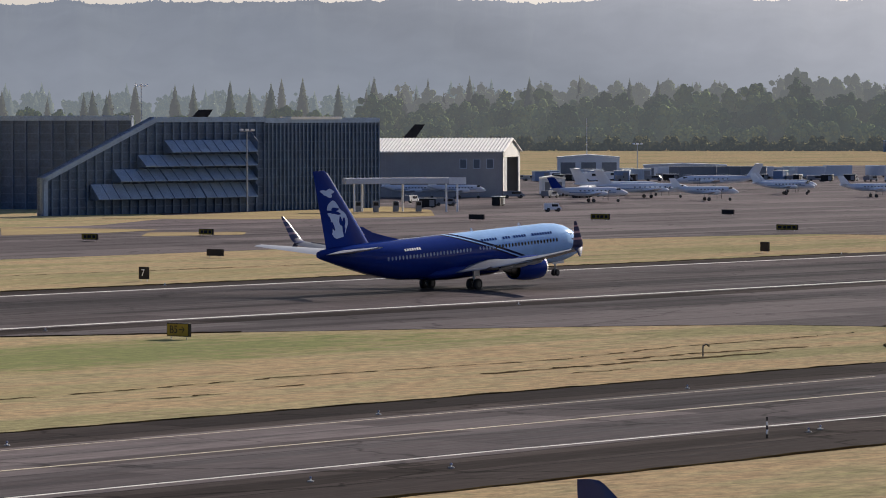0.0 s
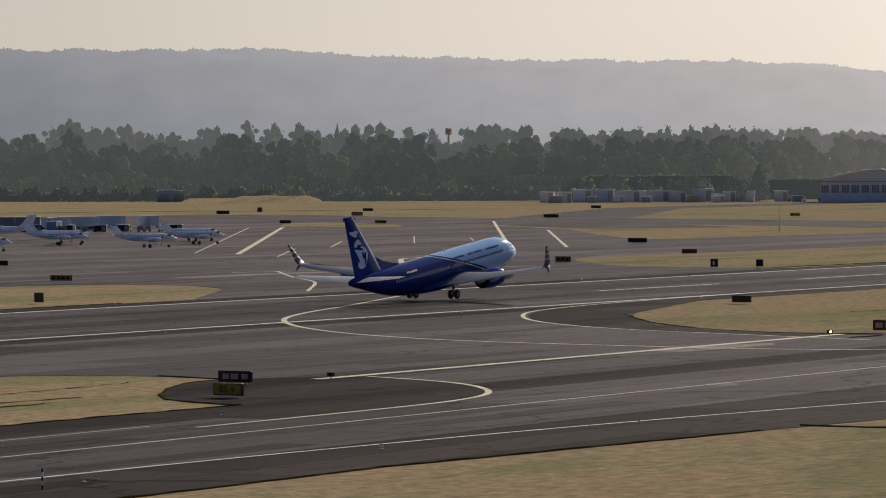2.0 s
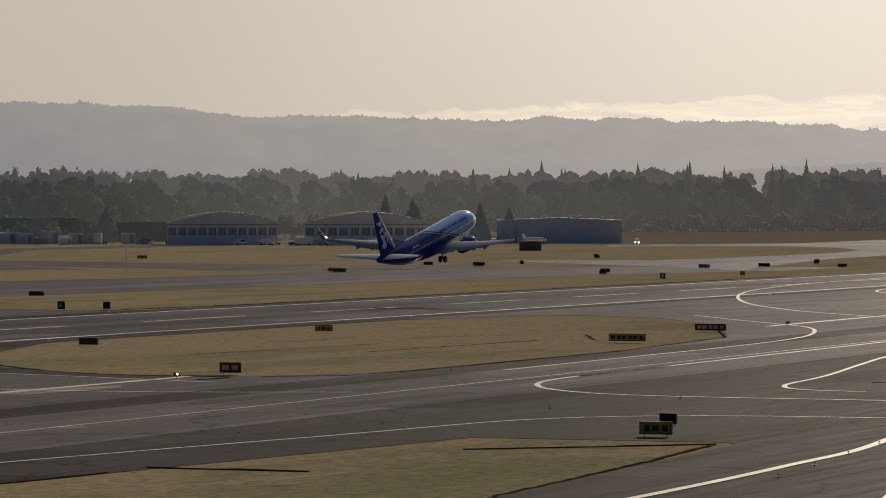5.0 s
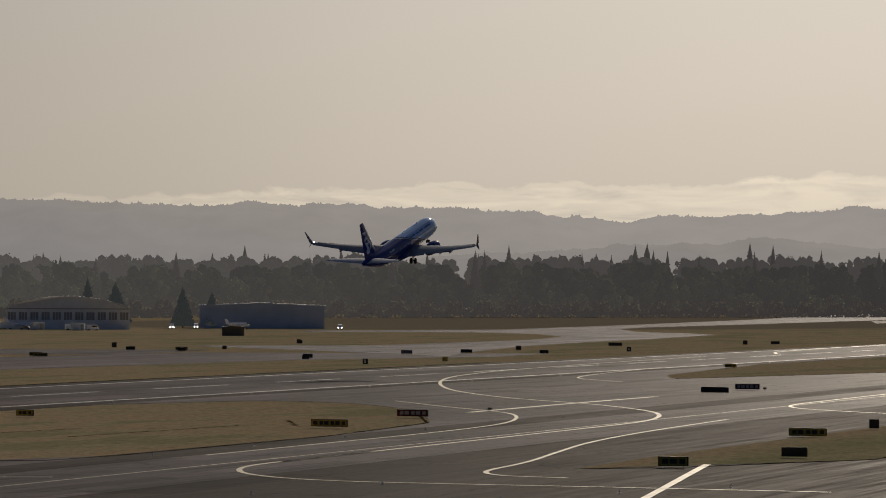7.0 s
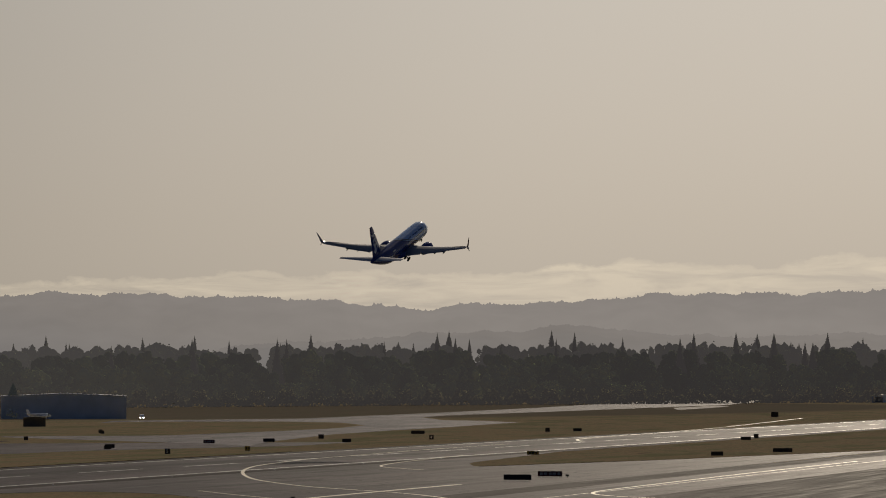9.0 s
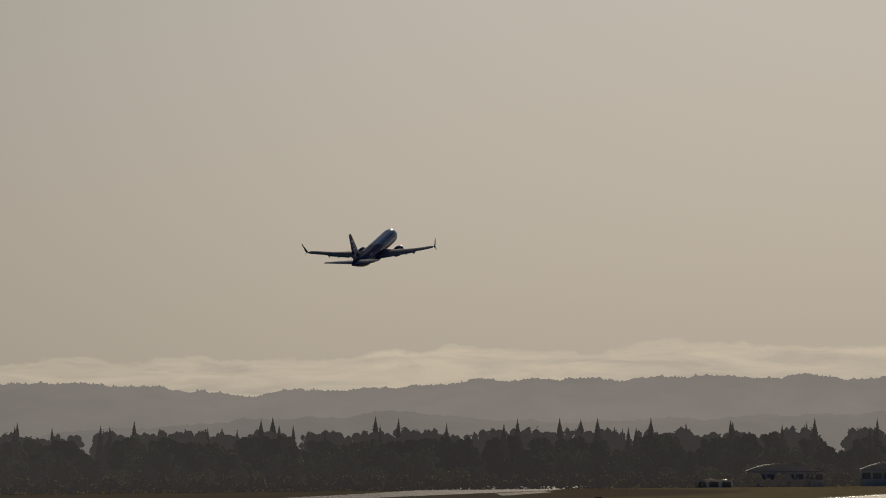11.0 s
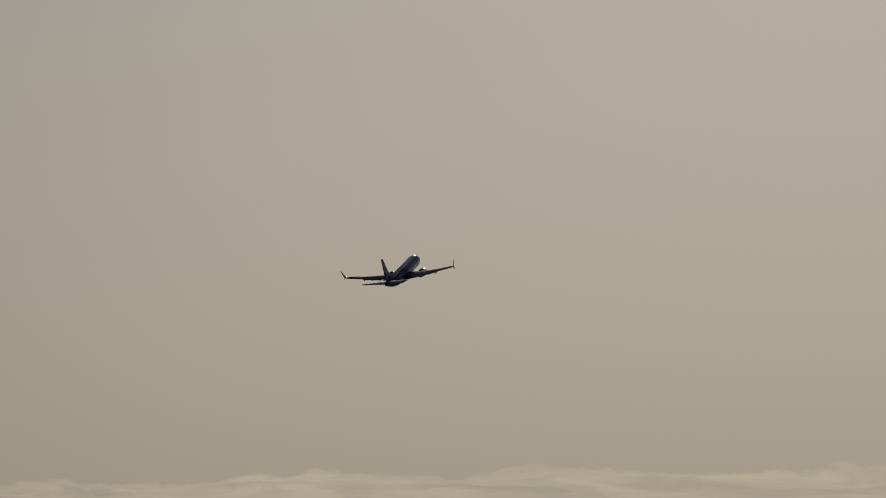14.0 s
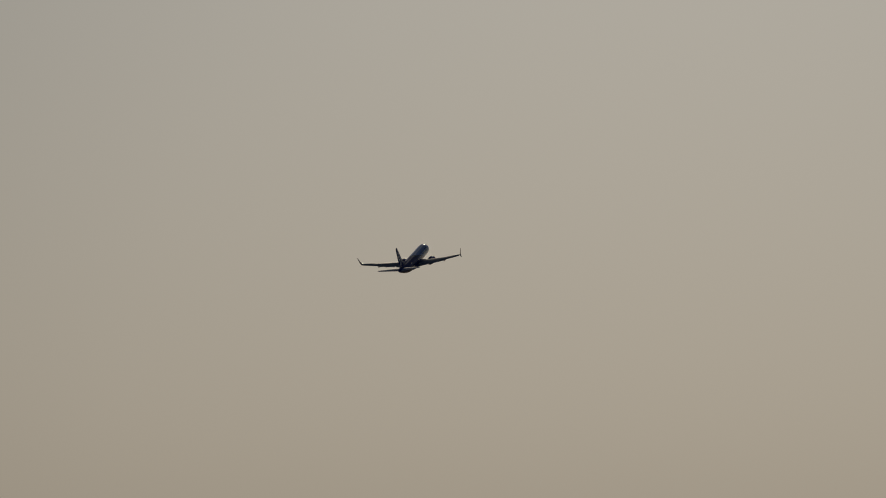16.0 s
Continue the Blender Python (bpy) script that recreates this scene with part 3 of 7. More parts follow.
def markings():
    for y in (246.0, 291.0):
        marking("runway_edge_line", [(-600, y), (2900, y)], 0.95, M_WHITE, "long white runway edge line")
    for i in range(24):
        x = 520 + i * 61
        marking("centreline_dash", [(x, 268.5), (x + 36, 268.5)], 0.75, M_WHITE, "worn white runway centreline dash")
    marking("taxiway_edge_line", arc_line((-400, 136.3), (120, 136.3), (180, 136), (220, 134.3), (260, 130), (300, 123), (326, 118.5), (336, 110), (338, 100), (338, 80)), 0.36, M_WHITE, "pale taxiway edge line", 0.06)
    marking("taxiway_centreline", [(-400, 147), (1500, 147)], 0.3, M_YELLOW, "faded yellow taxiway centreline", 0.06)
    marking("taxiway_edge_line", [(-400, 155.9), (240, 155.9)], 0.2, M_YELLOW, "faded taxiway edge line", 0.06)
    # pale yellow lead-off curves at the connectors
    for pts, w in (
            (((497, 284), (475, 275.5), (454, 267.6), (435.2, 261), (418.4, 253.9), (407, 247.4), (393.9, 237.6), (380.4, 224), (370.5, 209), (366, 196), (362, 170), (368, 150)), 0.5),
            (((600, 246), (540, 246), (500, 245), (478, 243.6), (462, 241.8), (446.4, 238.5), (434.4, 233.6), (420.6, 225.4), (408.7, 214.8), (399.7, 203.1), (393.4, 190.2), (384, 170)), 0.4),
            (((298, 178.3), (340, 178.4), (385, 178.4), (396, 178.4)), 0.9),
            (((303.4, 176.8), (299.7, 169.1), (296.1, 164.2), (290.7, 159.5), (285.8, 156.3), (280.7, 154.3), (273.1, 152.9), (264.6, 152.5), (240, 152.4)), 0.4),
            (((497, 284), (560, 320), (620, 354.6), (672, 385), (690, 394), (712, 394)), 0.75),
            (((506, 304), (538, 322), (552, 331), (570, 345), (600, 366)), 0.4),
            (((590, 368), (620, 358), (640, 352)), 0.5),
            (((1130, 280), (1040, 276.5), (941, 270), (897.8, 266.5), (847.2, 259), (813.2, 251.9), (773, 240.6), (732.9, 227), (705.2, 215.5), (673.6, 199.4), (655, 187), (641, 177), (623.5, 166.9), (604.2, 157.7), (588, 152.2), (569.4, 148), (551.6, 145.8), (529.1, 145.2), (491, 144.7), (447, 144.2), (410, 143.6)), 0.5),
            (((643.9, 207.4), (617.8, 192.2), (599.4, 180.5), (586.6, 172.9), (568.5, 166.4), (546.1, 160.9), (524.6, 158.2), (497.6, 156.9), (468.5, 156.6), (423, 156)), 0.4),
            (((440, 144.2), (409.8, 143.6), (398.3, 142.8), (391.6, 141.2), (383.4, 137.9), (376.1, 132.6), (371.6, 127), (369.4, 120), (368, 101), (366, 80)), 0.45),
            (((570, 138.5), (518.5, 135.3), (479.4, 131.5), (449.6, 126.8), (421.8, 122), (407.4, 120.2), (400.5, 119.6), (394, 118.4), (388.2, 116), (385.5, 113), (385, 108)), 0.4),
            (((900, 151), (780, 150.5), (690, 149), (655, 148.2), (641, 146.4), (629, 142.2), (618.8, 134.6), (607, 124.2), (598.1, 115.6), (590, 104)), 0.45),
            (((587.5, 178.7), (640, 179.3), (690, 179)), 0.9),
            (((800, 214), (828, 230), (860, 237), (902, 242), (960, 248)), 0.4),
            (((1180, 272), (1200, 278), (1254, 286), (1487, 300), (1892, 341)), 0.7),
            (((420, 104), (310, 85), (274, 82), (241, 81), (200, 81)), 0.6),
            (((330, 88), (257, 70), (230, 65)), 0.6)):
        marking("taxiway_guide_line", arc_line(*pts), w * 1.25, M_YELLOW, "faded yellow taxiway guide line", 0.075)
    for pts, w in ((((1150, 628), (742, 401)), 0.8), (((997, 529), (794, 417)), 0.7), (((722, 458.5), (1017, 629)), 0.4), (((714, 444), (1026, 624)), 1.1), (((697, 425), (764, 461.8)), 0.4), (((781.6, 464), (840, 496)), 0.4), (((826, 470), (905, 515)), 0.3), (((800, 440), (890, 492)), 0.3)):
        marking("apron_line", pts, w, M_YELLOW, "pale apron and taxiway line", 0.05)


markings()


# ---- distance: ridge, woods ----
def haze_glow_mat(name, low, high, top):
    """Far hills with haze painted in as emission: paler low down and towards the sun's side."""
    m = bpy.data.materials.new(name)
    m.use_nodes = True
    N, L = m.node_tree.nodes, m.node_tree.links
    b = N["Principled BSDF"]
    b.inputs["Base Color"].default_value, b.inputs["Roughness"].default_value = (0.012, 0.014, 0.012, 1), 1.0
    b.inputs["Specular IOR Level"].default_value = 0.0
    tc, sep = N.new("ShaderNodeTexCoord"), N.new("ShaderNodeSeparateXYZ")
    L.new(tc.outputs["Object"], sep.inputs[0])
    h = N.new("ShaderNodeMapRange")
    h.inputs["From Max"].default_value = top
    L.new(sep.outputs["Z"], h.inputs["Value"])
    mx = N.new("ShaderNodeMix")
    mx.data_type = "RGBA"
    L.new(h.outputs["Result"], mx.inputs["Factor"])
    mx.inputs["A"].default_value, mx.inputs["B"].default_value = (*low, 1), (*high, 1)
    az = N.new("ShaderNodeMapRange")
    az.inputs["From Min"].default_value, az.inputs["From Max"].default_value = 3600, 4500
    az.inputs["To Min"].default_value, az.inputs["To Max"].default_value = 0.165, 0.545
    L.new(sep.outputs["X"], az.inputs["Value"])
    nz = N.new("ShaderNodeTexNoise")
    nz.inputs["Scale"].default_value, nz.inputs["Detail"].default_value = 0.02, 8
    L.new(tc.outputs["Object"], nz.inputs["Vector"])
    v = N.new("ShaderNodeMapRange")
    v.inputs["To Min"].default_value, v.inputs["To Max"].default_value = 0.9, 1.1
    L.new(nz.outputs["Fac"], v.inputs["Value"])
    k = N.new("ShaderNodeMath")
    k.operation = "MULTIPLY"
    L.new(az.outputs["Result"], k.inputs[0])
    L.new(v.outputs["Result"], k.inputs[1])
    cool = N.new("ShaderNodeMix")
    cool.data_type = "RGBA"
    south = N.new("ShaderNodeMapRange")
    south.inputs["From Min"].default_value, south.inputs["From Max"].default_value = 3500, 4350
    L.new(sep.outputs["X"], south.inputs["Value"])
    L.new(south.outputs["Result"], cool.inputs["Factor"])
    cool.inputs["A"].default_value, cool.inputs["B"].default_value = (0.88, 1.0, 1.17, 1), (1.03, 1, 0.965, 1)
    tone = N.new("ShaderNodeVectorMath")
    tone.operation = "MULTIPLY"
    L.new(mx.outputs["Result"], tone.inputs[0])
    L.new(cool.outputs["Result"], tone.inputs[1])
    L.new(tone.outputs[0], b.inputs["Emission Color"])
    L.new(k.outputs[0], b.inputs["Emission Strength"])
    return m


def ridge(name, dist, profile, jag, material, label, seed):
    """A curved hill flank seen from the airfield: profile gives (azimuth, height above ground) of its crest."""
    rnd = random.Random(seed)
    A, Z = [p[0] for p in profile], [p[1] for p in profile]
    bm = bmesh.new()
    rings_ = []
    steps = int((A[-1] - A[0]) / 0.016)
    for i in range(steps + 1):
        a = A[0] + (A[-1] - A[0]) * i / steps
        z = float(np.interp(a, A, Z)) + 5 * noise.noise((a * 1.7, seed, 0)) + 2.5 * noise.noise((a * 6, seed, 3))
        crest = jag * (max(0.0, noise.noise((a * 14, seed, 5))) + max(0.0, noise.noise((a * 55, seed, 7))) * 1.5 + 0.4 * rnd.random())
        s, c = math.sin(radians(a)), math.cos(radians(a))
        col = []
        for f, h in ((0.93, 0.0), (0.95, 0.33), (0.97, 0.6), (0.985, 0.86), (0.9995, 0.985), (1.0, 1.0), (1.01, 0.8)):
            d = dist * f * (1 + 0.006 * noise.noise((a * 1.5, f * 9, seed)))
            col.append((d * s, d * c, z * h * (1 + (0.10 * noise.noise((a * 1.2, f * 7, seed + 2)) if 0 < h < 0.9 else 0)) - (1 if h == 0 else 0) + (crest if h == 1 else 0)))
        rings_.append(col)
    loft(bm, rings_, caps=False, closed=False)
    return tagged(make(name, bm, material, True), label, "hill", kind="structure")


RIDGE = [(30, 132), (46, 134), (50.6, 136), (51.0, 141), (52.7, 133), (54.3, 140), (56.2, 135), (57, 137), (58.5, 136), (60.3, 127), (62.8, 122), (63.4, 123), (65.5, 118), (66.5, 107), (67.2, 109),
         (69.6, 104), (71.2, 106), (72.5, 102), (73.1, 103), (73.7, 97), (75.1, 90), (75.7, 94), (77.5, 100), (78.6, 105), (81, 107), (84, 103), (95, 98)]
ridge("ridge_far", 4700, RIDGE, 2.6, haze_glow_mat("hazy_ridge", (0.95, 0.90, 0.86), (0.81, 0.765, 0.74), 110), "long wooded ridge greyed by evening haze", 3)
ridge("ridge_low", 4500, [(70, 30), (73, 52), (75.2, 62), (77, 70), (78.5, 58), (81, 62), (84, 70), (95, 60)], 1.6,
      haze_glow_mat("hazy_ridge_near", (0.92, 0.87, 0.83), (0.78, 0.735, 0.71), 70), "lower wooded ridge greyed by haze", 8)


def leaf_mat(name, color, second, haze=0.0, even=False):
    """Foliage: tree by tree between two greens, each clump a little lighter or darker; evening haze painted in as
    emission.
    """
    m = bpy.data.materials.new(name)
    m.use_nodes = True
    N, L = m.node_tree.nodes, m.node_tree.links
    b = N["Principled BSDF"]
    g, tc = N.new("ShaderNodeNewGeometry"), N.new("ShaderNodeTexCoord")
    nz, amt = N.new("ShaderNodeTexNoise"), N.new("ShaderNodeMapRange")
    nz.inputs["Scale"].default_value, nz.inputs["Detail"].default_value = 0.034, 2
    mp = N.new("ShaderNodeMapping")
    mp.inputs["Scale"].default_value = (1, 1, 0.25)
    L.new(tc.outputs["Object"], mp.inputs[0])
    L.new(mp.outputs[0], nz.inputs["Vector"])
    amt.inputs["From Min"].default_value, amt.inputs["From Max"].default_value = 0.40, 0.66
    L.new(nz.outputs["Fac"], amt.inputs["Value"])
    r = N.new("ShaderNodeMix")
    r.data_type = "RGBA"
    r.inputs["A"].default_value, r.inputs["B"].default_value = (*color, 1), (*second, 1)
    L.new(amt.outputs["Result"], r.inputs["Factor"])
    var, sc = N.new("ShaderNodeMapRange"), N.new("ShaderNodeVectorMath")
    var.inputs["To Min"].default_value, var.inputs["To Max"].default_value = 0.85, 1.15
    L.new(g.outputs["Random Per Island"], var.inputs["Value"])
    sc.operation = "SCALE"
    L.new(r.outputs["Result"], sc.inputs[0])
    L.new(var.outputs["Result"], sc.inputs["Scale"])
    L.new(sc.outputs[0], b.inputs["Base Color"])
    b.inputs["Roughness"].default_value = 0.8
    b.inputs["Specular IOR Level"].default_value = 0.0
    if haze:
        # painted haze glow, thicker and warmer towards the sun's side
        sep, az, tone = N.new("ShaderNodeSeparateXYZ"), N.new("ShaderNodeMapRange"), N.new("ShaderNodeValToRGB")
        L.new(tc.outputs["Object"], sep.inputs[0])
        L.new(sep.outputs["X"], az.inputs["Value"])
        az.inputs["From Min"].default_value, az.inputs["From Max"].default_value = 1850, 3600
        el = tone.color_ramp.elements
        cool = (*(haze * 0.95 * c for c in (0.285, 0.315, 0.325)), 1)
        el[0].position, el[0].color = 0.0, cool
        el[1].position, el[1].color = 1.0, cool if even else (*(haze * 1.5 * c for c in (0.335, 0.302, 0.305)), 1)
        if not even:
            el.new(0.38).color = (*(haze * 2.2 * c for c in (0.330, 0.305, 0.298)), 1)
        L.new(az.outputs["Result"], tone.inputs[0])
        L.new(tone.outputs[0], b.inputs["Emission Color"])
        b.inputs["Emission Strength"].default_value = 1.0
    return m


M_LEAF = leaf_mat("broadleaf_foliage", (0.048, 0.074, 0.034), (0.150, 0.185, 0.075), TREE_HAZE_GLOW)
M_LEAF_BACK = leaf_mat("broadleaf_foliage_hazy", (0.050, 0.070, 0.036), (0.105, 0.125, 0.058), TREE_HAZE_GLOW * 1.45)
M_NEEDLE = leaf_mat("conifer_foliage", (0.042, 0.052, 0.032), (0.06, 0.068, 0.042), TREE_HAZE_GLOW * 1.15)
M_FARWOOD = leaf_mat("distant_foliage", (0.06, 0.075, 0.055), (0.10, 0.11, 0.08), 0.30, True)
M_BARK = mat("bark", (0.09, 0.07, 0.05), 0.9, 0, 0.3, 1.0, 8.0)


def clumps(centres, sizes, rng):
    """Leaf clumps: one ragged five-sided card of random tilt at each centre."""
    n = len(centres)
    a = rng.normal(size=(n, 3))
    a /= np.linalg.norm(a, axis=1)[:, None]
    b = np.cross(a, rng.normal(size=(n, 3)))
    b /= np.linalg.norm(b, axis=1)[:, None]
    c = np.cross(a, b)
    V = []
    for k in range(5):
        th = 2 * np.pi * k / 5
        r = sizes * rng.uniform(0.55, 1.15, n)
        V.append(centres + (b * np.cos(th) + c * np.sin(th)) * r[:, None] + a * (rng.uniform(-0.2, 0.2, n) * sizes)[:, None])
    return np.stack(V, 1).reshape(-1, 3)


def leaf_mesh(name, cards, material, cores=(), normals=None):
    """Foliage mesh: five-sided leaf cards, and (verts, tris, centre) of the dense crown masses behind them.
    normals, one a card, shade the leaves as the rounded crown they belong to."""
    V, n, base = [cards], len(cards) // 5, len(cards)
    T = []
    Nn = [np.repeat(normals, 5, axis=0)] if normals is not None else []
    for v, f, c in cores:
        V.append(v)
        T.append(f + base)
        base += len(v)
        Nn.append(v - c)
    V = np.concatenate(V)
    T = np.concatenate(T).ravel() if T else np.zeros(0, int)
    k = len(T) // 3
    me = bpy.data.meshes.new(name)
    me.vertices.add(len(V))
    me.vertices.foreach_set("co", np.ascontiguousarray(V, dtype=np.float32).ravel())
    me.loops.add(5 * n + 3 * k)
    me.loops.foreach_set("vertex_index", np.concatenate([np.arange(5 * n), T]).astype(np.int32))
    me.polygons.add(n + k)
    me.polygons.foreach_set("loop_start", np.concatenate([np.arange(0, 5 * n, 5), 5 * n + np.arange(0, 3 * k, 3)]).astype(np.int32))
    me.polygons.foreach_set("use_smooth", np.ones(n + k, bool) if normals is not None else np.zeros(n + k, bool))
    me.update(calc_edges=True)
    if normals is not None:
        Nn = np.concatenate(Nn)
        Nn = Nn / np.maximum(np.linalg.norm(Nn, axis=1), 1e-6)[:, None] + [-0.15, -0.1, 0.1]
        Nn /= np.maximum(np.linalg.norm(Nn, axis=1), 1e-6)[:, None]
        me.normals_split_custom_set_from_vertices(Nn.tolist())
    me.materials.append(material)
    return me


def ball(sub):
    bm = bmesh.new()
    bmesh.ops.create_icosphere(bm, subdivisions=sub, radius=1.0)
    bm.verts.ensure_lookup_table()
    v = np.array([p.co[:] for p in bm.verts])
    f = np.array([[p.index for p in q.verts] for q in bm.faces])
    bm.free()
    return v, f


BALLS = [ball(1), ball(2)]


def broadleaf(rng, h, w, n, size, fine=1):
    """A broadleaf tree: a full rounded crown of many uneven masses round a dense heart, leaf clumps over them."""
    lobes = []
    waist, k = rng.uniform(0.10, 0.22), 21 if fine else 15
    for i in range(k):
        t = 0.06 + 0.84 * (i + rng.uniform(0, 1)) / k
        reach = 0.5 * w * math.sin(math.pi * (waist + (0.93 - waist) * t)) ** 0.7
        a, r = 2.4 * i + rng.uniform(-0.5, 0.5), w * rng.uniform(0.13, 0.21) * (1.2 - 0.45 * t)
        q = max(0.0, reach - r * rng.uniform(0.5, 0.9))
        lobes.append((q * math.cos(a), q * math.sin(a), min(h * t, h - r * 0.75), r, r * rng.uniform(0.8, 1.2)))
    lobes.append((0, 0, h * 0.36, w * 0.36, h * 0.36))
    lobes.append((rng.uniform(-0.06, 0.06) * w, 0, h * 0.66, w * 0.28, h * 0.30))
    lobes.append((rng.uniform(-0.1, 0.1) * w, 0, h * 0.86, w * 0.14, h * 0.14))
    cores = []
    V, F = BALLS[fine]
    for x, y, z, r, rz in lobes:
        cores.append((V * rng.uniform(0.7, 0.95, (len(V), 1)) * [r, r, rz] + [x, y, z], F, np.array((x, y, z))))
    lo = np.array(lobes)
    area = lo[:, 3] * lo[:, 4]
    lo = lo[rng.choice(len(lobes), n, p=area / area.sum())]
    d = rng.normal(size=(n, 3))
    d /= np.linalg.norm(d, axis=1)[:, None]
    d *= rng.uniform(0.7, 0.99, n)[:, None]
    p = lo[:, :3] + d * lo[:, [3, 3, 4]]
    p[:, 2] = np.clip(p[:, 2], 0.3, None)
    nrm = d * 0.9 + (p - [0, 0, h * 0.4]) / [w, w, h] + rng.normal(size=(n, 3)) * 0.08
    return p, rng.uniform(0.45, 1.1, n) * size, cores, nrm


def conifer(rng, h, w, n, size):
    """A spire: a dense jagged cone in tiers, with sprays of needles at its edges."""
    m, tiers = 9, 11
    V = []
    for k in range(tiers + 1):
        t = k / tiers
        r = w * 0.5 * (1 - t) ** 0.95 * (0.9 + 0.16 * (k % 2)) * rng.uniform(0.85, 1.1)
        th = 2 * np.pi * np.arange(m) / m + rng.uniform(0, 0.3)
        rr = r * rng.uniform(0.8, 1.12, m)
        V.append(np.stack([rr * np.cos(th), rr * np.sin(th), np.full(m, h * (0.05 + 0.95 * t))], 1))
    F = []
    for k in range(tiers):
        for i in range(m):
            a, b = k * m + i, k * m + (i + 1) % m
            F += [(a, b, b + m), (a, b + m, a + m)]
    t = 1 - np.sqrt(rng.uniform(0.0, 0.92, n))
    r = w * 0.5 * (1 - t) ** 0.95 * rng.uniform(0.85, 1.12, n)
    a = rng.uniform(0, 2 * np.pi, n)
    return (np.stack([r * np.cos(a), r * np.sin(a), h * (0.05 + 0.95 * t)], 1), rng.uniform(0.5, 1.1, n) * size * (1.0 - 0.55 * t),
            [(np.concatenate(V), np.array(F), np.array((0, 0, h * 0.35)))], np.stack([np.cos(a), np.sin(a), 0.4 + 0 * a], 1) + rng.normal(size=(n, 3)) * 0.25)


WOOD_LINE = ([40, 47, 52, 56, 60, 64, 66, 68, 72, 78, 84, 90], [2650, 2550, 2480, 2330, 2150, 2100, 2450, 2900, 3250, 3600, 3700, 3700])
WOOD_TOP = ([40, 47, 51, 54, 57, 60, 63, 65, 67, 70, 76, 82, 90], [31, 33, 35, 39, 38, 37, 34, 36, 40, 42, 48, 49, 49])


def stand(name, material, label, trees, rng):
    """One wood out of (x, y, points, sizes, cores, normals) trees."""
    P = np.concatenate([t[2] + [t[0], t[1], 0] for t in trees])
    S = np.concatenate([t[3] for t in trees])
    C = [(v + [t[0], t[1], 0], f, c + [t[0], t[1], 0]) for t in trees for v, f, c in t[4]]
    tagged(new(name, leaf_mesh(name, clumps(P, S, rng), material, C, np.concatenate([t[5] for t in trees]))), label, "woods", kind="stuff")


def woods():
    rng = np.random.default_rng(5)
    front, back, spires = [], [], []
    a = 44.0
    while a < 87:
        for r in range(5):
            az = a + rng.uniform(-0.3, 0.3)
            near = float(np.interp(az, *WOOD_LINE))
            d = near + r * 60 + rng.uniform(-25, 25)
            top = float(np.interp(az, *WOOD_TOP)) * (d / near) * (1 + (0.15 if az < 62 else 0.05) * noise.noise((az * 0.9, 0, 0)))
            h = top * (0.34, 0.62, 0.84, 0.93, 0.95)[r] * (rng.uniform(0.74, 1.06) if az < 62 else rng.uniform(0.88, 1.03))
            w = min(h * 1.1, rng.uniform(15, 27) if az < 66 else rng.uniform(20, 40))
            if az < 50.6 and (r > 1 or rng.random() < 0.4):
                continue
            tree = broadleaf(rng, h, w, (260, 620, 700, 560, 360)[r], 0.8 * d / 2500, 1 if r < 4 else 0) if az < 66.5 else broadleaf(rng, h, w, (120, 240, 330, 330, 300)[r], 0.8 * d / 2500, 1 if r in (2, 3) else 0)
            (front if r < 3 else back).append((d * math.sin(radians(az)), d * math.cos(radians(az)), *tree))
        for r in range(2):
            az = a + rng.uniform(-0.3, 0.3)
            if rng.random() > (0.42 if az > 67.5 else 0.5 if az < 52 else 0.16 if az < 57 else 0.06):
                continue
            near = float(np.interp(az, *WOOD_LINE))
            d = near + rng.uniform(60, 320)
            h = float(np.interp(az, *WOOD_TOP)) * (d / near) * (rng.uniform(0.82, 1.1) if az < 57 else rng.uniform(0.8, 1.03) if az < 69 else rng.uniform(0.92, 1.13))
            tree = conifer(rng, h, h * rng.uniform(0.26, 0.42), 240, 1.0 * d / 2500)
            spires.append((d * math.sin(radians(az)), d * math.cos(radians(az)), *tree))
        a += 0.205
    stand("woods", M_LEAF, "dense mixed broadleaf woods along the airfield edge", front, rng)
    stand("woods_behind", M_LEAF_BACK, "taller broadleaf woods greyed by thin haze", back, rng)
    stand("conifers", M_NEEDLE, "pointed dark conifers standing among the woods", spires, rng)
    # hazier woods far behind, to the south
    far = []
    for i in range(320):
        az, d = rng.uniform(40, 62), rng.uniform(3200, 3800)
        h = d / 3300 * rng.uniform(32, 43) * (1 if az < 55 else 0.84)
        tree = conifer(rng, h, h * rng.uniform(0.36, 0.5), 110, 1.5) if rng.random() < 0.35 else broadleaf(rng, h * 0.85, rng.uniform(18, 30), 150, 1.5, 0)
        far.append((d * math.sin(radians(az)), d * math.cos(radians(az)), *tree))
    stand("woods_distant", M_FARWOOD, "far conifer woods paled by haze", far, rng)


woods()


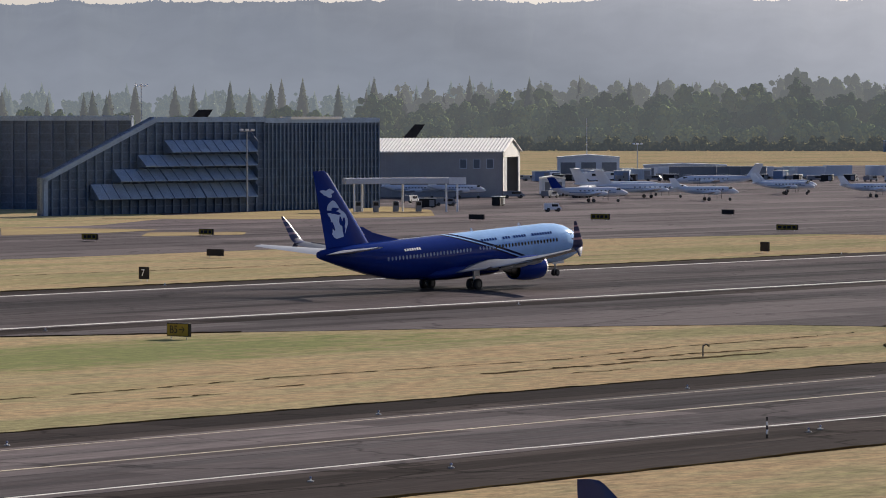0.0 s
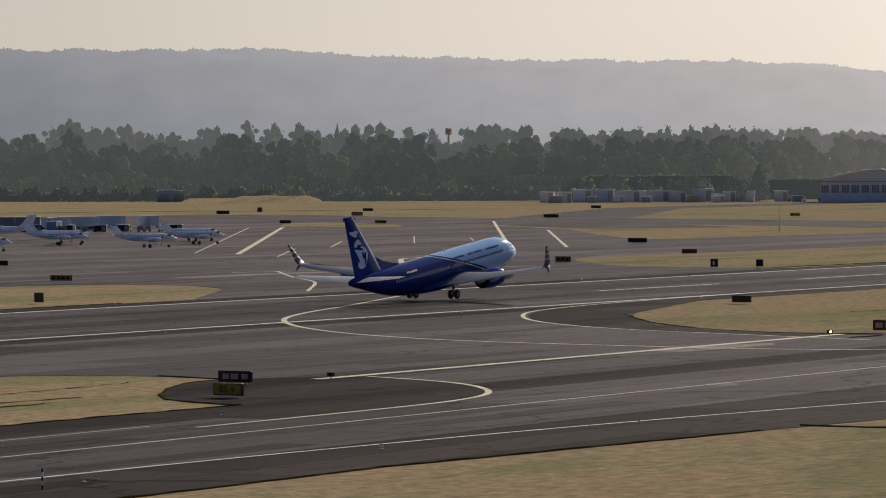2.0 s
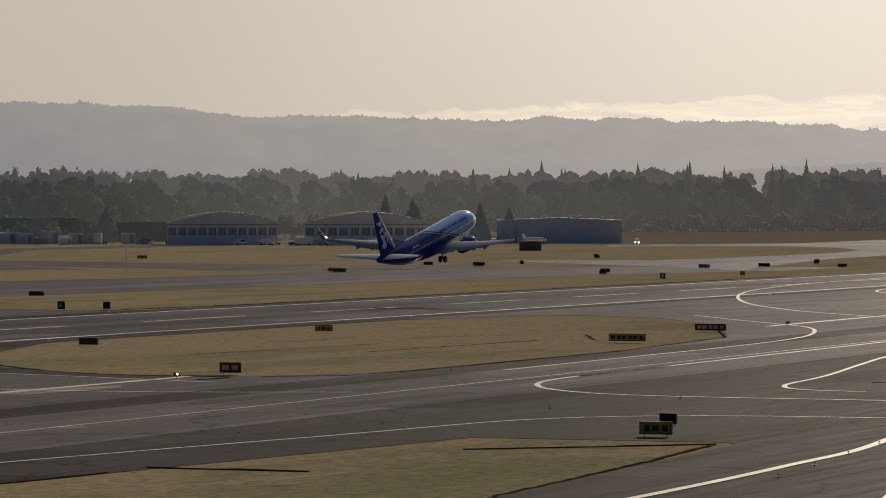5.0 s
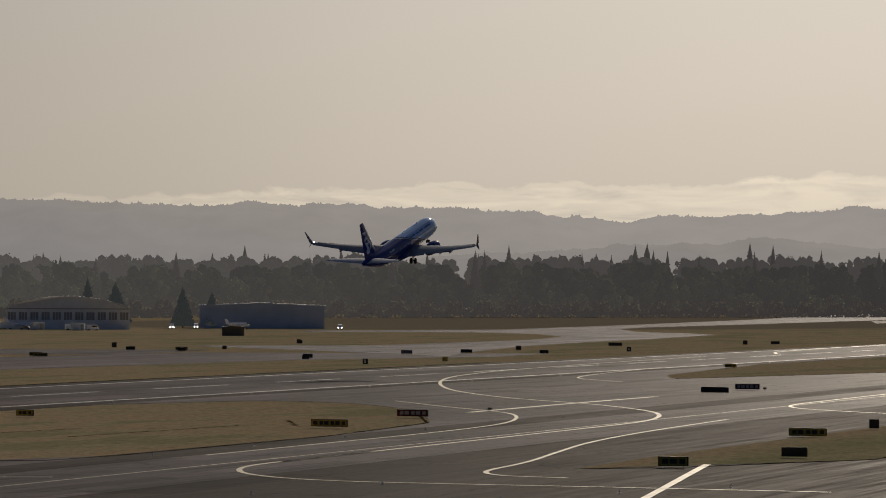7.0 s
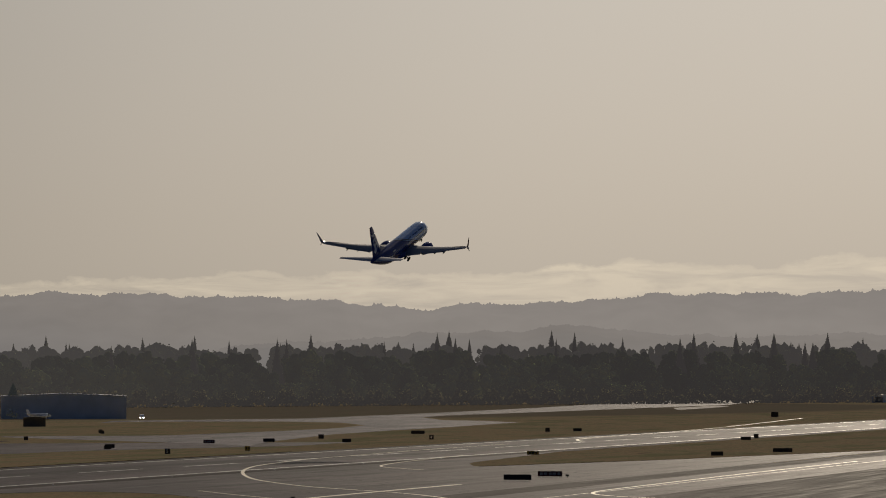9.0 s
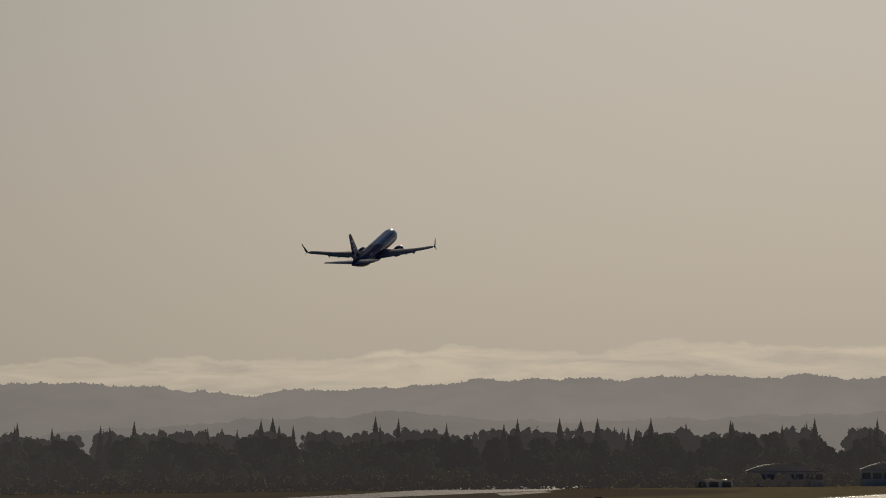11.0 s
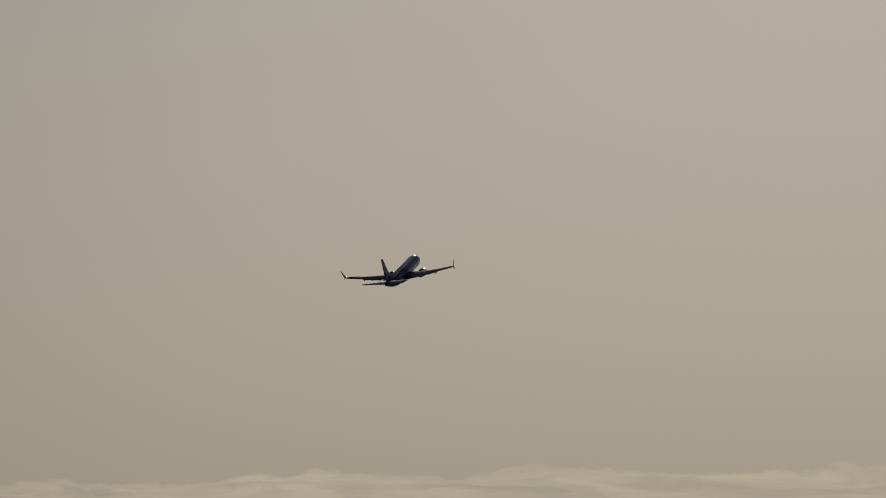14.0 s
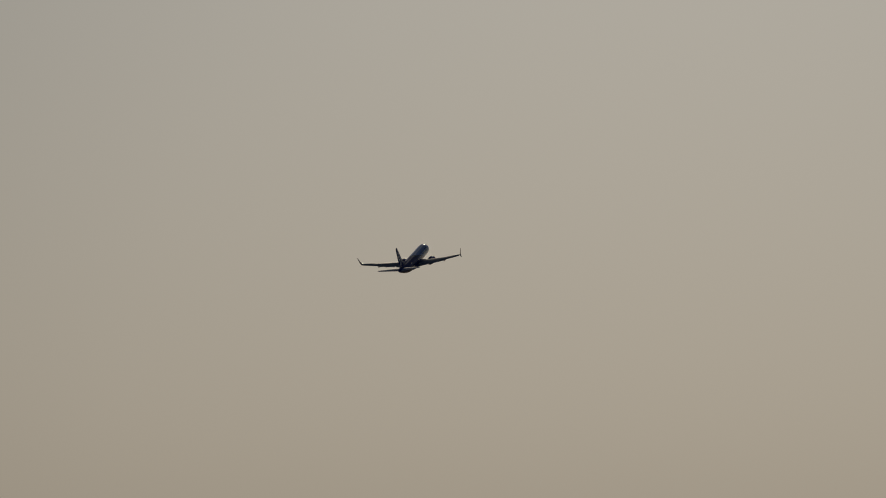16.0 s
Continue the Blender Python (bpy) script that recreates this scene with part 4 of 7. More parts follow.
# ---- the airliner: origin under the main wheels, x forward, left wing towards +y ----
def livery(name, blue, pale, metal_flake=0.0):
    """Glossy airliner paint: deep blue aft and below, pale ahead, parted by two slanting dark stripes."""
    m = bpy.data.materials.new(name)
    m.use_nodes = True
    N, L = m.node_tree.nodes, m.node_tree.links
    b = N["Principled BSDF"]
    b.inputs["Roughness"].default_value, b.inputs["Specular IOR Level"].default_value = 0.09, 0.1
    b.inputs["Coat Weight"].default_value, b.inputs["Coat Roughness"].default_value = 0.0, 0.08
    tc, sep = N.new("ShaderNodeTexCoord"), N.new("ShaderNodeSeparateXYZ")
    L.new(tc.outputs["Object"], sep.inputs[0])
    k = N.new("ShaderNodeMath")
    k.operation, k.inputs[1].default_value, k.inputs[2].default_value = "MULTIPLY_ADD", 3.6, -17.6
    L.new(sep.outputs["Z"], k.inputs[0])
    s = N.new("ShaderNodeMath")
    s.operation = "ADD"
    L.new(sep.outputs["X"], s.inputs[0])
    L.new(k.outputs[0], s.inputs[1])
    ramp = N.new("ShaderNodeValToRGB")
    ramp.color_ramp.interpolation = "CONSTANT"
    dark = (0.012, 0.014, 0.05, 1)
    el = ramp.color_ramp.elements
    el[0].position, el[0].color = 0.0, (*blue, 1)
    el[1].position, el[1].color = 0.532, (*pale, 1)
    for p, c in ((0.487, dark), (0.503, (*pale, 1)), (0.514, dark)):
        el.new(p).color = c
    rng = N.new("ShaderNodeMapRange")
    rng.inputs["From Min"].default_value, rng.inputs["From Max"].default_value = -20, 20
    L.new(s.outputs[0], rng.inputs["Value"])
    L.new(rng.outputs["Result"], ramp.inputs[0])
    nz = N.new("ShaderNodeTexNoise")
    nz.inputs["Scale"].default_value, nz.inputs["Detail"].default_value = 1.3, 6
    L.new(tc.outputs["Object"], nz.inputs["Vector"])
    v = N.new("ShaderNodeMapRange")
    v.inputs["To Min"].default_value, v.inputs["To Max"].default_value = 0.82, 1.12
    L.new(nz.outputs["Fac"], v.inputs["Value"])
    sc = N.new("ShaderNodeVectorMath")
    sc.operation = "SCALE"
    L.new(ramp.outputs[0], sc.inputs[0])
    L.new(v.outputs["Result"], sc.inputs["Scale"])
    L.new(sc.outputs[0], b.inputs["Base Color"])
    return m


BLUE = (0.009, 0.028, 0.185)
PALE = (0.31, 0.50, 0.82)
M_LIVERY = livery("airliner_paint", BLUE, PALE)
M_BLUE = mat("blue_gloss_paint", BLUE, 0.09, 0, 0.12, 0.8, 5.0, spec=0.05)
M_PALEBLUE = mat("light_blue_paint", (0.44, 0.54, 0.74), 0.12, 0, 0.1, 0.8, 5.0, spec=0.1)
M_PALE = mat("pale_gloss_paint", (0.72, 0.73, 0.75), 0.25, 0, 0.1, 0.8, 5.0, coat=0.3)
M_WINGGREY = mat("grey_wing_paint", (0.19, 0.20, 0.22), 0.35, 0, 0.12, 0.6, 4.0)
M_METAL = mat("bare_bright_metal", (0.72, 0.72, 0.73), 0.18, 1.0, 0.08, 1.0, 6.0)
M_DARKMETAL = mat("dark_engine_metal", (0.12, 0.11, 0.10), 0.4, 0.9, 0.2, 2.0, 9.0)
M_STEEL = mat("landing_gear_steel", (0.38, 0.38, 0.38), 0.4, 0.6, 0.15, 2.0, 10.0)
M_RUBBER = mat("tyre_rubber", (0.02, 0.02, 0.02), 0.85, 0, 0.2, 3.0, 15.0)
M_GLASS = mat("dark_window_glass", (0.015, 0.018, 0.022), 0.08, 0, 0.05, 1.0, 5.0)
M_DARK = mat("navy_paint", (0.010, 0.018, 0.09), 0.3, 0, 0.1, 1.0, 5.0)
M_TITLE = mat("dark_title_paint", (0.03, 0.06, 0.19), 0.25, 0, 0.1, 1.0, 5.0, spec=0.0)
M_TAILGREY = mat("tailplane_paint", (0.40, 0.42, 0.46), 0.35, 0, 0.12, 0.6, 4.0)
M_HUB = mat("dark_hub_metal", (0.07, 0.07, 0.07), 0.5, 0.4, 0.2, 2.0, 9.0)
# pane colour paled to paint in the reflected sky
M_WINPALE = mat("window_sky_reflection", (0.30, 0.36, 0.50), 0.15, 0, 0.1, 1.0, 5.0)
M_REDPALE = mat("pale_stripe_and_hazed_red", (0.42, 0.26, 0.30), 0.4, 0, 0.12, 1.0, 5.0)


def foil(le, chord, thick, y, z, n=9, twist=0.0, flat=1.0):
    """Aerofoil outline at span y: upper side from nose to tail, then the lower side back."""
    pts = []
    xs = [0.5 - 0.5 * math.cos(math.pi * i / n) for i in range(n + 1)]

    def t_(u):
        return 5 * (0.2969 * math.sqrt(u) - 0.126 * u - 0.3516 * u * u + 0.2843 * u ** 3 - 0.1036 * u ** 4)
    for u in xs:
        pts.append(Vector((le - chord * u, y, z + chord * thick * t_(u) + chord * 0.02 * math.sin(math.pi * u) - u * twist)))
    for u in reversed(xs[1:-1]):
        pts.append(Vector((le - chord * u, y, z - flat * chord * thick * t_(u) + chord * 0.02 * math.sin(math.pi * u) - u * twist)))
    return pts


FUSE = [(20.8, 2.82, 0.06, 0.06), (20.6, 2.84, 0.42, 0.38), (20.2, 2.9, 0.74, 0.68), (19.5, 3.0, 1.10, 1.08), (18.6, 3.13, 1.42, 1.46), (17.6, 3.24, 1.66, 1.76),
        (16.4, 3.31, 1.81, 1.93), (14.8, 3.34, 1.88, 2.0), (10.0, 3.34, 1.88, 2.0), (5.0, 3.34, 1.88, 2.0), (0.0, 3.34, 1.88, 2.0), (-5.5, 3.34, 1.88, 2.0),
        (-8.0, 3.43, 1.86, 1.92), (-10.5, 3.62, 1.74, 1.74), (-13.0, 3.92, 1.47, 1.45), (-15.5, 4.25, 1.10, 1.10), (-17.5, 4.50, 0.74, 0.76), (-19.0, 4.66, 0.42, 0.46), (-19.5, 4.70, 0.26, 0.30)]


def fuse_side(x, z):
    """Half width of the fuselage at station x and height z."""
    X = [f[0] for f in reversed(FUSE)]
    zc, ry, rz = (float(np.interp(x, X, [f[k] for f in reversed(FUSE)])) for k in (1, 2, 3))
    return ry * math.sqrt(max(0.0, 1 - ((z - zc) / rz) ** 2))


def tyre(bm, c, r, w):
    c = Vector(c)
    rings_ = []
    for dy, rr in ((-0.5, 0.55), (-0.5, 0.82), (-0.36, 0.97), (0, 1.0), (0.36, 0.97), (0.5, 0.82), (0.5, 0.55)):
        rings_.append(ring(c + Vector((0, dy * w, 0)), (r * rr, 0, 0), (0, 0, r * rr), 20))
    loft(bm, rings_)


def hub(bm, c, r, w):
    c = Vector(c)
    loft(bm, [ring(c + Vector((0, dy * w, 0)), (r * rr, 0, 0), (0, 0, r * rr), 16) for dy, rr in ((-0.54, 0.3), (-0.5, 0.54), (0.5, 0.54), (0.54, 0.3))])


def wheel(parent, c, r, w):
    b = bmesh.new()
    tyre(b, c, r, w)
    t = part("tyre", b, M_RUBBER, parent, smooth=True)
    b = bmesh.new()
    hub(b, c, r, w)
    part("wheel_hub", b, M_HUB, parent, "dark metal wheel hub")
    return t


def airliner():
    ac = thing("airliner", "blue and white twin-engine jet airliner taking off", "airliner")
    bm = bmesh.new()
    dense = []
    for (a, b) in zip(FUSE, FUSE[1:]):
        k = max(1, int((a[0] - b[0]) / 1.2))
        for i in range(k):
            dense.append(tuple(p + (q - p) * i / k for p, q in zip(a, b)))
    dense.append(FUSE[-1])
    loft(bm, [ring((x, 0, z), (0, ry, 0), (0, 0, rz), 36) for x, z, ry, rz in dense])
    body = part("fuselage", bm, M_LIVERY, ac, "deep blue tail blending to pale nose", True)
    # belly fairing
    bm = bmesh.new()
    loft(bm, [ring((x, 0, 1.75), (0, w, 0), (0, 0, h), 24) for x, w, h in ((8.2, 0.4, 0.3), (7.0, 1.7, 0.62), (4.5, 2.15, 0.8), (-1.0, 2.15, 0.8), (-4.0, 1.6, 0.6), (-5.8, 0.4, 0.3))])
    part("belly_fairing", bm, M_LIVERY, ac, smooth=True)
    # cockpit panes
    for sgn in (-1, 1):
        for x0, x1, z0, z1 in ((19.25, 18.65, 3.45, 4.0), (18.6, 17.95, 3.5, 4.15), (17.9, 17.3, 3.6, 4.2)):
            bm = bmesh.new()
            v = []
            for x, z in ((x0, z0), (x1, z0), (x1, z1), (x0 - 0.25, z1)):
                v.append(bm.verts.new((x, sgn * (fuse_side(x, z) + 0.02), z)))
            bm.faces.new(v if sgn < 0 else list(reversed(v)))
            part("cockpit_window", bm, M_GLASS, ac, "dark cockpit pane")
    # cabin windows share one mesh a side
    for sgn in (-1, 1):
        bm = bmesh.new()
        loft(bm, [ring((0, sgn * dy, 0), (0.13, 0, 0), (0, 0, 0.19), 10) for dy in (-0.02, 0.02)])
        first = part("cabin_window", bm, M_GLASS, ac)
        y = sgn * fuse_side(0, 3.75)
        # aft windows take the pane with sky reflection in its colour
        aft = first.data.copy()
        aft.materials[0] = M_WINPALE
        first.location = (14.6, y, 3.75)
        for i in range(1, 52):
            x = 14.6 - i * 0.508
            if i in (25, 26):
                continue
            o = new("cabin_window", first.data if x > 4.5 else aft)
            o.parent = ac
            o.location = (x, sgn * (fuse_side(x, 3.75) + 0.006), 3.75)
        # doors as thin proud panels
        for x, z0, z1, w in ((16.0, 2.45, 4.3, 0.86), (-12.6, 3.2, 5.0, 0.76), (2.2, 3.35, 4.3, 0.5)):
            bm = bmesh.new()
            rows = []
            for i in range(7):
                z = z0 + (z1 - z0) * i / 6
                rows.append([Vector((x + s * w / 2, sgn * (fuse_side(x + s * w / 2, z) + 0.012), z)) for s in (-1, 1)])
            loft(bm, rows, caps=False, closed=False)
            part("cabin_door", bm, M_LIVERY, ac)
    # unreadable title along the pale side and the marks aft: plain bars
    for sgn in (-1, 1):
        for x0, x1, z0, z1, m_ in (*((x, x - 0.28, 4.40, 4.62, M_TITLE) for x in [14.2 - 0.42 * i for i in range(27) if i not in (8, 9, 15, 19, 20)]),
                                   *((x, x - 0.26, 4.3, 4.52, M_PALE) for x in [-6.4 - 0.36 * i for i in range(7)])):
            bm = bmesh.new()
            rows = []
            for i in range(5):
                z = z0 + (z1 - z0) * i / 4
                rows.append([Vector((x, sgn * (fuse_side(x, z) + 0.015), z)) for x in np.linspace(x0, x1, 6)])
            loft(bm, rows, caps=False, closed=False)
            part("title_bar", bm, m_, ac, "painted lettering too small to read")
    # wings
    for sgn in (-1, 1):
        def sec(y):
            le = 6.6 - (y - 1.5) * 0.52 + (0.9 if y < 2 else 0)
            te = -1.0 if y < 5.9 else -1.0 - (y - 5.9) * 0.19
            z = 1.95 + (y - 1.5) * 0.105 + 0.0035 * (y - 1.5) ** 2
            return le, le - te, z
        bm = bmesh.new()
        secs = []
        for y, th in ((0.9, 0.15), (2.0, 0.145), (4.0, 0.13), (5.9, 0.12), (9.0, 0.11), (12.0, 0.105), (15.0, 0.10), (16.7, 0.10)):
            le, ch, z = sec(y)
            secs.append(foil(le, ch, th, sgn * y, z, twist=0.12))
        loft(bm, secs)
        wing = part("wing", bm, M_WINGGREY, ac, "grey swept wing", True)
        # bright slats on the leading edge
        bm = bmesh.new()
        for y0, y1 in ((2.2, 4.2), (5.6, 9.0), (9.1, 12.4), (12.5, 16.2)):
            r0 = []
            for y in (y0, y1):
                le, ch, z = sec(y)
                r0.append([Vector((le + 0.25, sgn * y, z - 0.16)), Vector((le + 0.12, sgn * y, z + 0.05)), Vector((le - 0.35, sgn * y, z + 0.16)), Vector((le - 0.2, sgn * y, z - 0.02))])
            loft(bm, r0)
        part("slat", bm, M_METAL, wing, "bright bare-metal leading edge slats")
        # flaps drooped for take-off
        for y0, y1, c0, c1 in ((1.9, 5.6, 1.3, 1.1), (6.1, 11.6, 0.95, 0.65)):
            bm = bmesh.new()
            r0 = []
            for y, c in ((y0, c0), (y1, c1)):
                le, ch, z = sec(y)
                r0.append(foil(le - ch + 0.45, c, 0.14, sgn * y, z - 0.12, n=6, twist=0.16))
            loft(bm, r0)
            part("flap", bm, M_WINGGREY, wing, smooth=True)
        for y in (6.6, 9.0, 11.3):
            le, ch, z = sec(y)
            bm = bmesh.new()
            loft(bm, [ring((le - ch * 0.45 - d, sgn * y, z - 0.28 - dz), (0, r, 0), (0, 0, r * 1.4), 10) for d, r, dz in ((0, 0.04, 0), (0.6, 0.16, 0.05), (1.6, 0.17, 0.12), (2.6, 0.04, 0.22))])
            part("flap_track_fairing", bm, M_WINGGREY, wing, smooth=True)
        # split winglet: tall upper blade and short lower blade, striped
        le, ch, z = sec(16.7)
        up = []
        for dy, dz, dx, c in ((0.0, 0.0, 0.0, ch), (0.28, 0.12, -0.15, ch * 0.95), (0.5, 0.45, -0.4, ch * 0.86), (0.72, 1.2, -0.95, ch * 0.66), (0.95, 2.0, -1.55, ch * 0.45), (1.12, 2.65, -2.15, ch * 0.2)):
            s_ = foil(le + dx, c, 0.08, 0, 0, n=6)
            up.append([Vector((p.x, sgn * (16.7 + dy) - sgn * p.z * 0.9, z + dz + p.z * 0.4)) for p in s_])
        bm = bmesh.new()
        loft(bm, up[:3])
        wl = part("winglet", bm, M_DARK, wing, "upswept split winglet", True)
        for j in range(11):
            t0, t1 = j / 11, (j + 1) / 11

            def lerp_ring(t):
                q = 2 + t * 3
                i = min(int(q), 4)
                return [a.lerp(b, q - i) for a, b in zip(up[i], up[i + 1])]
            bm = bmesh.new()
            loft(bm, [lerp_ring(t0), lerp_ring(t1)])
            part("winglet_stripe", bm, (M_DARK, M_DARK, M_REDPALE)[j % 3], wl, "dark and red stripe", True)
        bm = bmesh.new()
        lo = []
        for dy, dz, dx, c in ((0.3, 0.1, -0.2, ch * 0.8), (0.5, -0.15, -0.5, ch * 0.6), (0.72, -0.5, -0.95, ch * 0.32), (0.85, -0.72, -1.25, ch * 0.12)):
            s_ = foil(le + dx, c, 0.08, 0, 0, n=6)
            lo.append([Vector((p.x, sgn * (16.7 + dy) + sgn * p.z * 0.8, z + dz + p.z * 0.5)) for p in s_])
        loft(bm, lo)
        part("lower_winglet", bm, M_DARK, wl, "short dark lower winglet blade", True)
        # engine
        ey, ez = sgn * 4.83, 1.70

        def ex(x):
            return 7.8 + (x - 9.75) * 0.88
        bm = bmesh.new()
        prof = [(9.55, 0.86), (9.75, 0.93), (9.6, 1.0), (9.0, 1.08), (8.0, 1.12), (6.8, 1.09), (5.6, 0.97), (4.9, 0.86), (4.95, 0.78), (6.0, 0.8)]
        loft(bm, [ring((ex(x), ey, ez + (0.03 if r > 0.9 else 0)), (0, r * 1.12, 0), (0, 0, r * 1.08), 28) for x, r in prof[2:]], caps=False)
        nac = part("engine_nacelle", bm, M_BLUE, ac, "blue engine nacelle", True)
        bm = bmesh.new()
        loft(bm, [ring((ex(x), ey, ez + 0.02), (0, r * 1.12, 0), (0, 0, r * 1.08), 28) for x, r in ((9.2, 0.80), (9.6, 0.84), (9.78, 0.92), (9.6, 1.0), (9.35, 1.04))], caps=False)
        part("inlet_lip", bm, M_METAL, nac, "polished metal inlet lip", True)
        bm = bmesh.new()
        loft(bm, [ring((ex(x), ey, ez), (0, r * 1.1, 0), (0, 0, r * 1.06), 20) for x, r in ((9.0, 0.8), (8.9, 0.8))])
        loft(bm, [ring((ex(x), ey, ez), (0, r, 0), (0, 0, r), 14) for x, r in ((9.05, 0.28), (9.35, 0.18), (9.5, 0.02))])
        part("fan", bm, M_DARKMETAL, nac)
        bm = bmesh.new()
        loft(bm, [ring((ex(x), ey, ez), (0, r * 1.1, 0), (0, 0, r * 1.06), 20) for x, r in ((6.0, 0.6), (4.8, 0.56), (4.1, 0.42), (4.12, 0.36), (3.6, 0.2), (3.2, 0.03))])
        part("exhaust_cone", bm, M_DARKMETAL, nac, "dark metal exhaust cone", True)
        bm = bmesh.new()
        loft(bm, [[Vector((ex(x), ey - 0.16, z0)), Vector((ex(x), ey + 0.16, z0)), Vector((ex(x), ey + 0.12, z1)), Vector((ex(x), ey - 0.12, z1))] for x, z0, z1 in
                  ((8.4, 2.6, 2.72), (7.0, 2.55, 2.85), (5.0, 2.3, 2.62), (3.6, 2.0, 2.35), (2.6, 2.0, 2.2))])
        part("pylon", bm, M_BLUE, nac)
    # tailplanes and fin
    for sgn in (-1, 1):
        bm = bmesh.new()
        loft(bm, [foil(-14.6 - (y - 0.4) * 0.62, 4.4 - (y - 0.4) * 0.43, 0.09, sgn * y, 4.65 + (y - 0.4) * 0.12) for y in (0.4, 1.2, 3.0, 5.0, 6.9, 7.15)])
        part("tailplane", bm, M_TAILGREY, ac, "pale grey tailplane", True)
    fin = []
    for z, le, te in ((4.7, -11.6, -18.3), (5.6, -12.35, -18.45), (6.4, -13.0, -18.6), (8.0, -14.35, -18.95), (9.6, -15.7, -19.3), (11.2, -17.05, -19.65), (12.2, -17.9, -19.85), (12.45, -18.3, -19.9)):
        s_ = foil(le, le - te, 0.09, 0, 0)
        fin.append([Vector((p.x, p.z - 0.02 * (le - te) * math.sin(math.pi * (le - p.x) / (le - te)), z)) for p in s_])
    bm = bmesh.new()
    loft(bm, fin)
    finob = part("fin", bm, M_BLUE, ac, "tall blue tail fin", True)
    bm = bmesh.new()
    loft(bm, [[Vector((x, -w, 4.9)), Vector((x, w, 4.9)), Vector((x, 0.03, z))] for x, z, w in ((-7.2, 5.28, 0.05), (-9.5, 5.75, 0.16), (-11.5, 6.25, 0.22), (-13.0, 6.9, 0.2), (-14.0, 6.9, 0.2))])
    part("dorsal_fillet", bm, M_BLUE, finob, smooth=True)
    bm = bmesh.new()
    e0 = [Vector((-12.28, -0.05, 5.5)), Vector((-12.28, 0.05, 5.5)), Vector((-12.75, 0.09, 5.5)), Vector((-12.75, -0.09, 5.5))]
    e1 = [Vector((-17.82, -0.04, 12.2)), Vector((-17.82, 0.04, 12.2)), Vector((-18.05, 0.06, 12.2)), Vector((-18.05, -0.06, 12.2))]
    loft(bm, [e0, e1])
    # pale paint stands in for the bright reflection of bare metal
    part("fin_leading_edge", bm, M_PALE, finob, "metal leading edge, its brightness painted pale")
    # plain pale and dark patches painted on both sides of the fin
    FZ = [(4.7, -11.6, -18.3), (6.4, -13.0, -18.6), (9.6, -15.7, -19.3), (12.2, -17.9, -19.85)]

    def fin_half(x, z):
        le, te = (float(np.interp(z, [f[0] for f in FZ], [f[k] for f in FZ])) for k in (1, 2))
        u = min(max((le - x) / (le - te), 0.02), 0.97)
        return (le - te) * 0.45 * (0.2969 * math.sqrt(u) - 0.126 * u - 0.3516 * u * u + 0.2843 * u ** 3 - 0.1036 * u ** 4)
    for sgn in (-1, 1):
        for cx, cz, rx, rz, wob, lift, m_ in ((-16.8, 7.75, 1.2, 1.75, 0.14, 1, M_PALEBLUE), (-18.0, 10.35, 0.8, 0.36, 0.25, 1, M_PALEBLUE), (-17.3, 8.6, 0.8, 0.3, 0.4, 2, M_BLUE),
                                              (-16.1, 7.3, 0.34, 0.75, 0.4, 2, M_BLUE), (-17.6, 7.3, 0.28, 0.6, 0.35, 2, M_BLUE)):
            bm = bmesh.new()
            rows = []
            for f in (0.02, 0.35, 0.7, 1.0):
                row = []
                for i in range(28):
                    a = 2 * math.pi * i / 28
                    r = f * (1 + wob * math.sin(3 * a + cx * 7) + 0.6 * wob * math.sin(5 * a + cz * 5))
                    x, z = cx + rx * r * math.cos(a) - 0.28 * rz * r * math.sin(a), cz + rz * r * math.sin(a)
                    row.append(Vector((x, sgn * (fin_half(x, z) + 0.012 * lift), z)))
                rows.append(row)
            loft(bm, rows, caps=False)
            part("fin_emblem", bm, m_, finob, "plain painted patch", True)
    # landing gear, each leg hinged so that it can fold
    legs = []
    for sgn in (-1, 1):
        leg = thing("main_gear", "", "")
        leg.parent = ac
        leg.location = (0, sgn * 2.86, 2.1)
        bm = bmesh.new()
        rod(bm, (0, 0, 0), (0, 0, -1.0), 0.14)
        rod(bm, (0, 0, -0.9), (0, 0, -1.58), 0.09)
        rod(bm, (0, -0.5, -1.56), (0, 0.5, -1.56), 0.08)
        rod(bm, (0.05, 0, -0.8), (1.0, -0.2 * sgn, 0.0), 0.05)
        part("strut", bm, M_STEEL, leg)
        for dy in (-0.43, 0.43):
            wheel(leg, (0, dy, -1.54), 0.565, 0.38)
        bm = bmesh.new()
        box(bm, -0.4, 0.45, sgn * 0.28, sgn * 0.34, -0.75, 0.0)
        part("gear_door", bm, M_PALE, leg)
        legs.append(leg)
    nose = thing("nose_gear", "", "")
    nose.parent = ac
    nose.location = (16.6, 0, 1.75)
    bm = bmesh.new()
    rod(bm, (0, 0, 0), (0.05, 0, -1.35), 0.09)
    rod(bm, (0.05, -0.25, -1.38), (0.05, 0.25, -1.38), 0.06)
    rod(bm, (0.0, 0, -0.7), (0.9, 0, 0.0), 0.04)
    part("strut", bm, M_STEEL, nose)
    for dy in (-0.22, 0.22):
        wheel(nose, (0.05, dy, -1.40), 0.34, 0.2)
    for dy in (-0.4, 0.4):
        bm = bmesh.new()
        box(bm, -0.9, 0.9, dy - 0.02, dy + 0.02, -0.5, 0.0)
        part("gear_door", bm, M_PALE, nose)
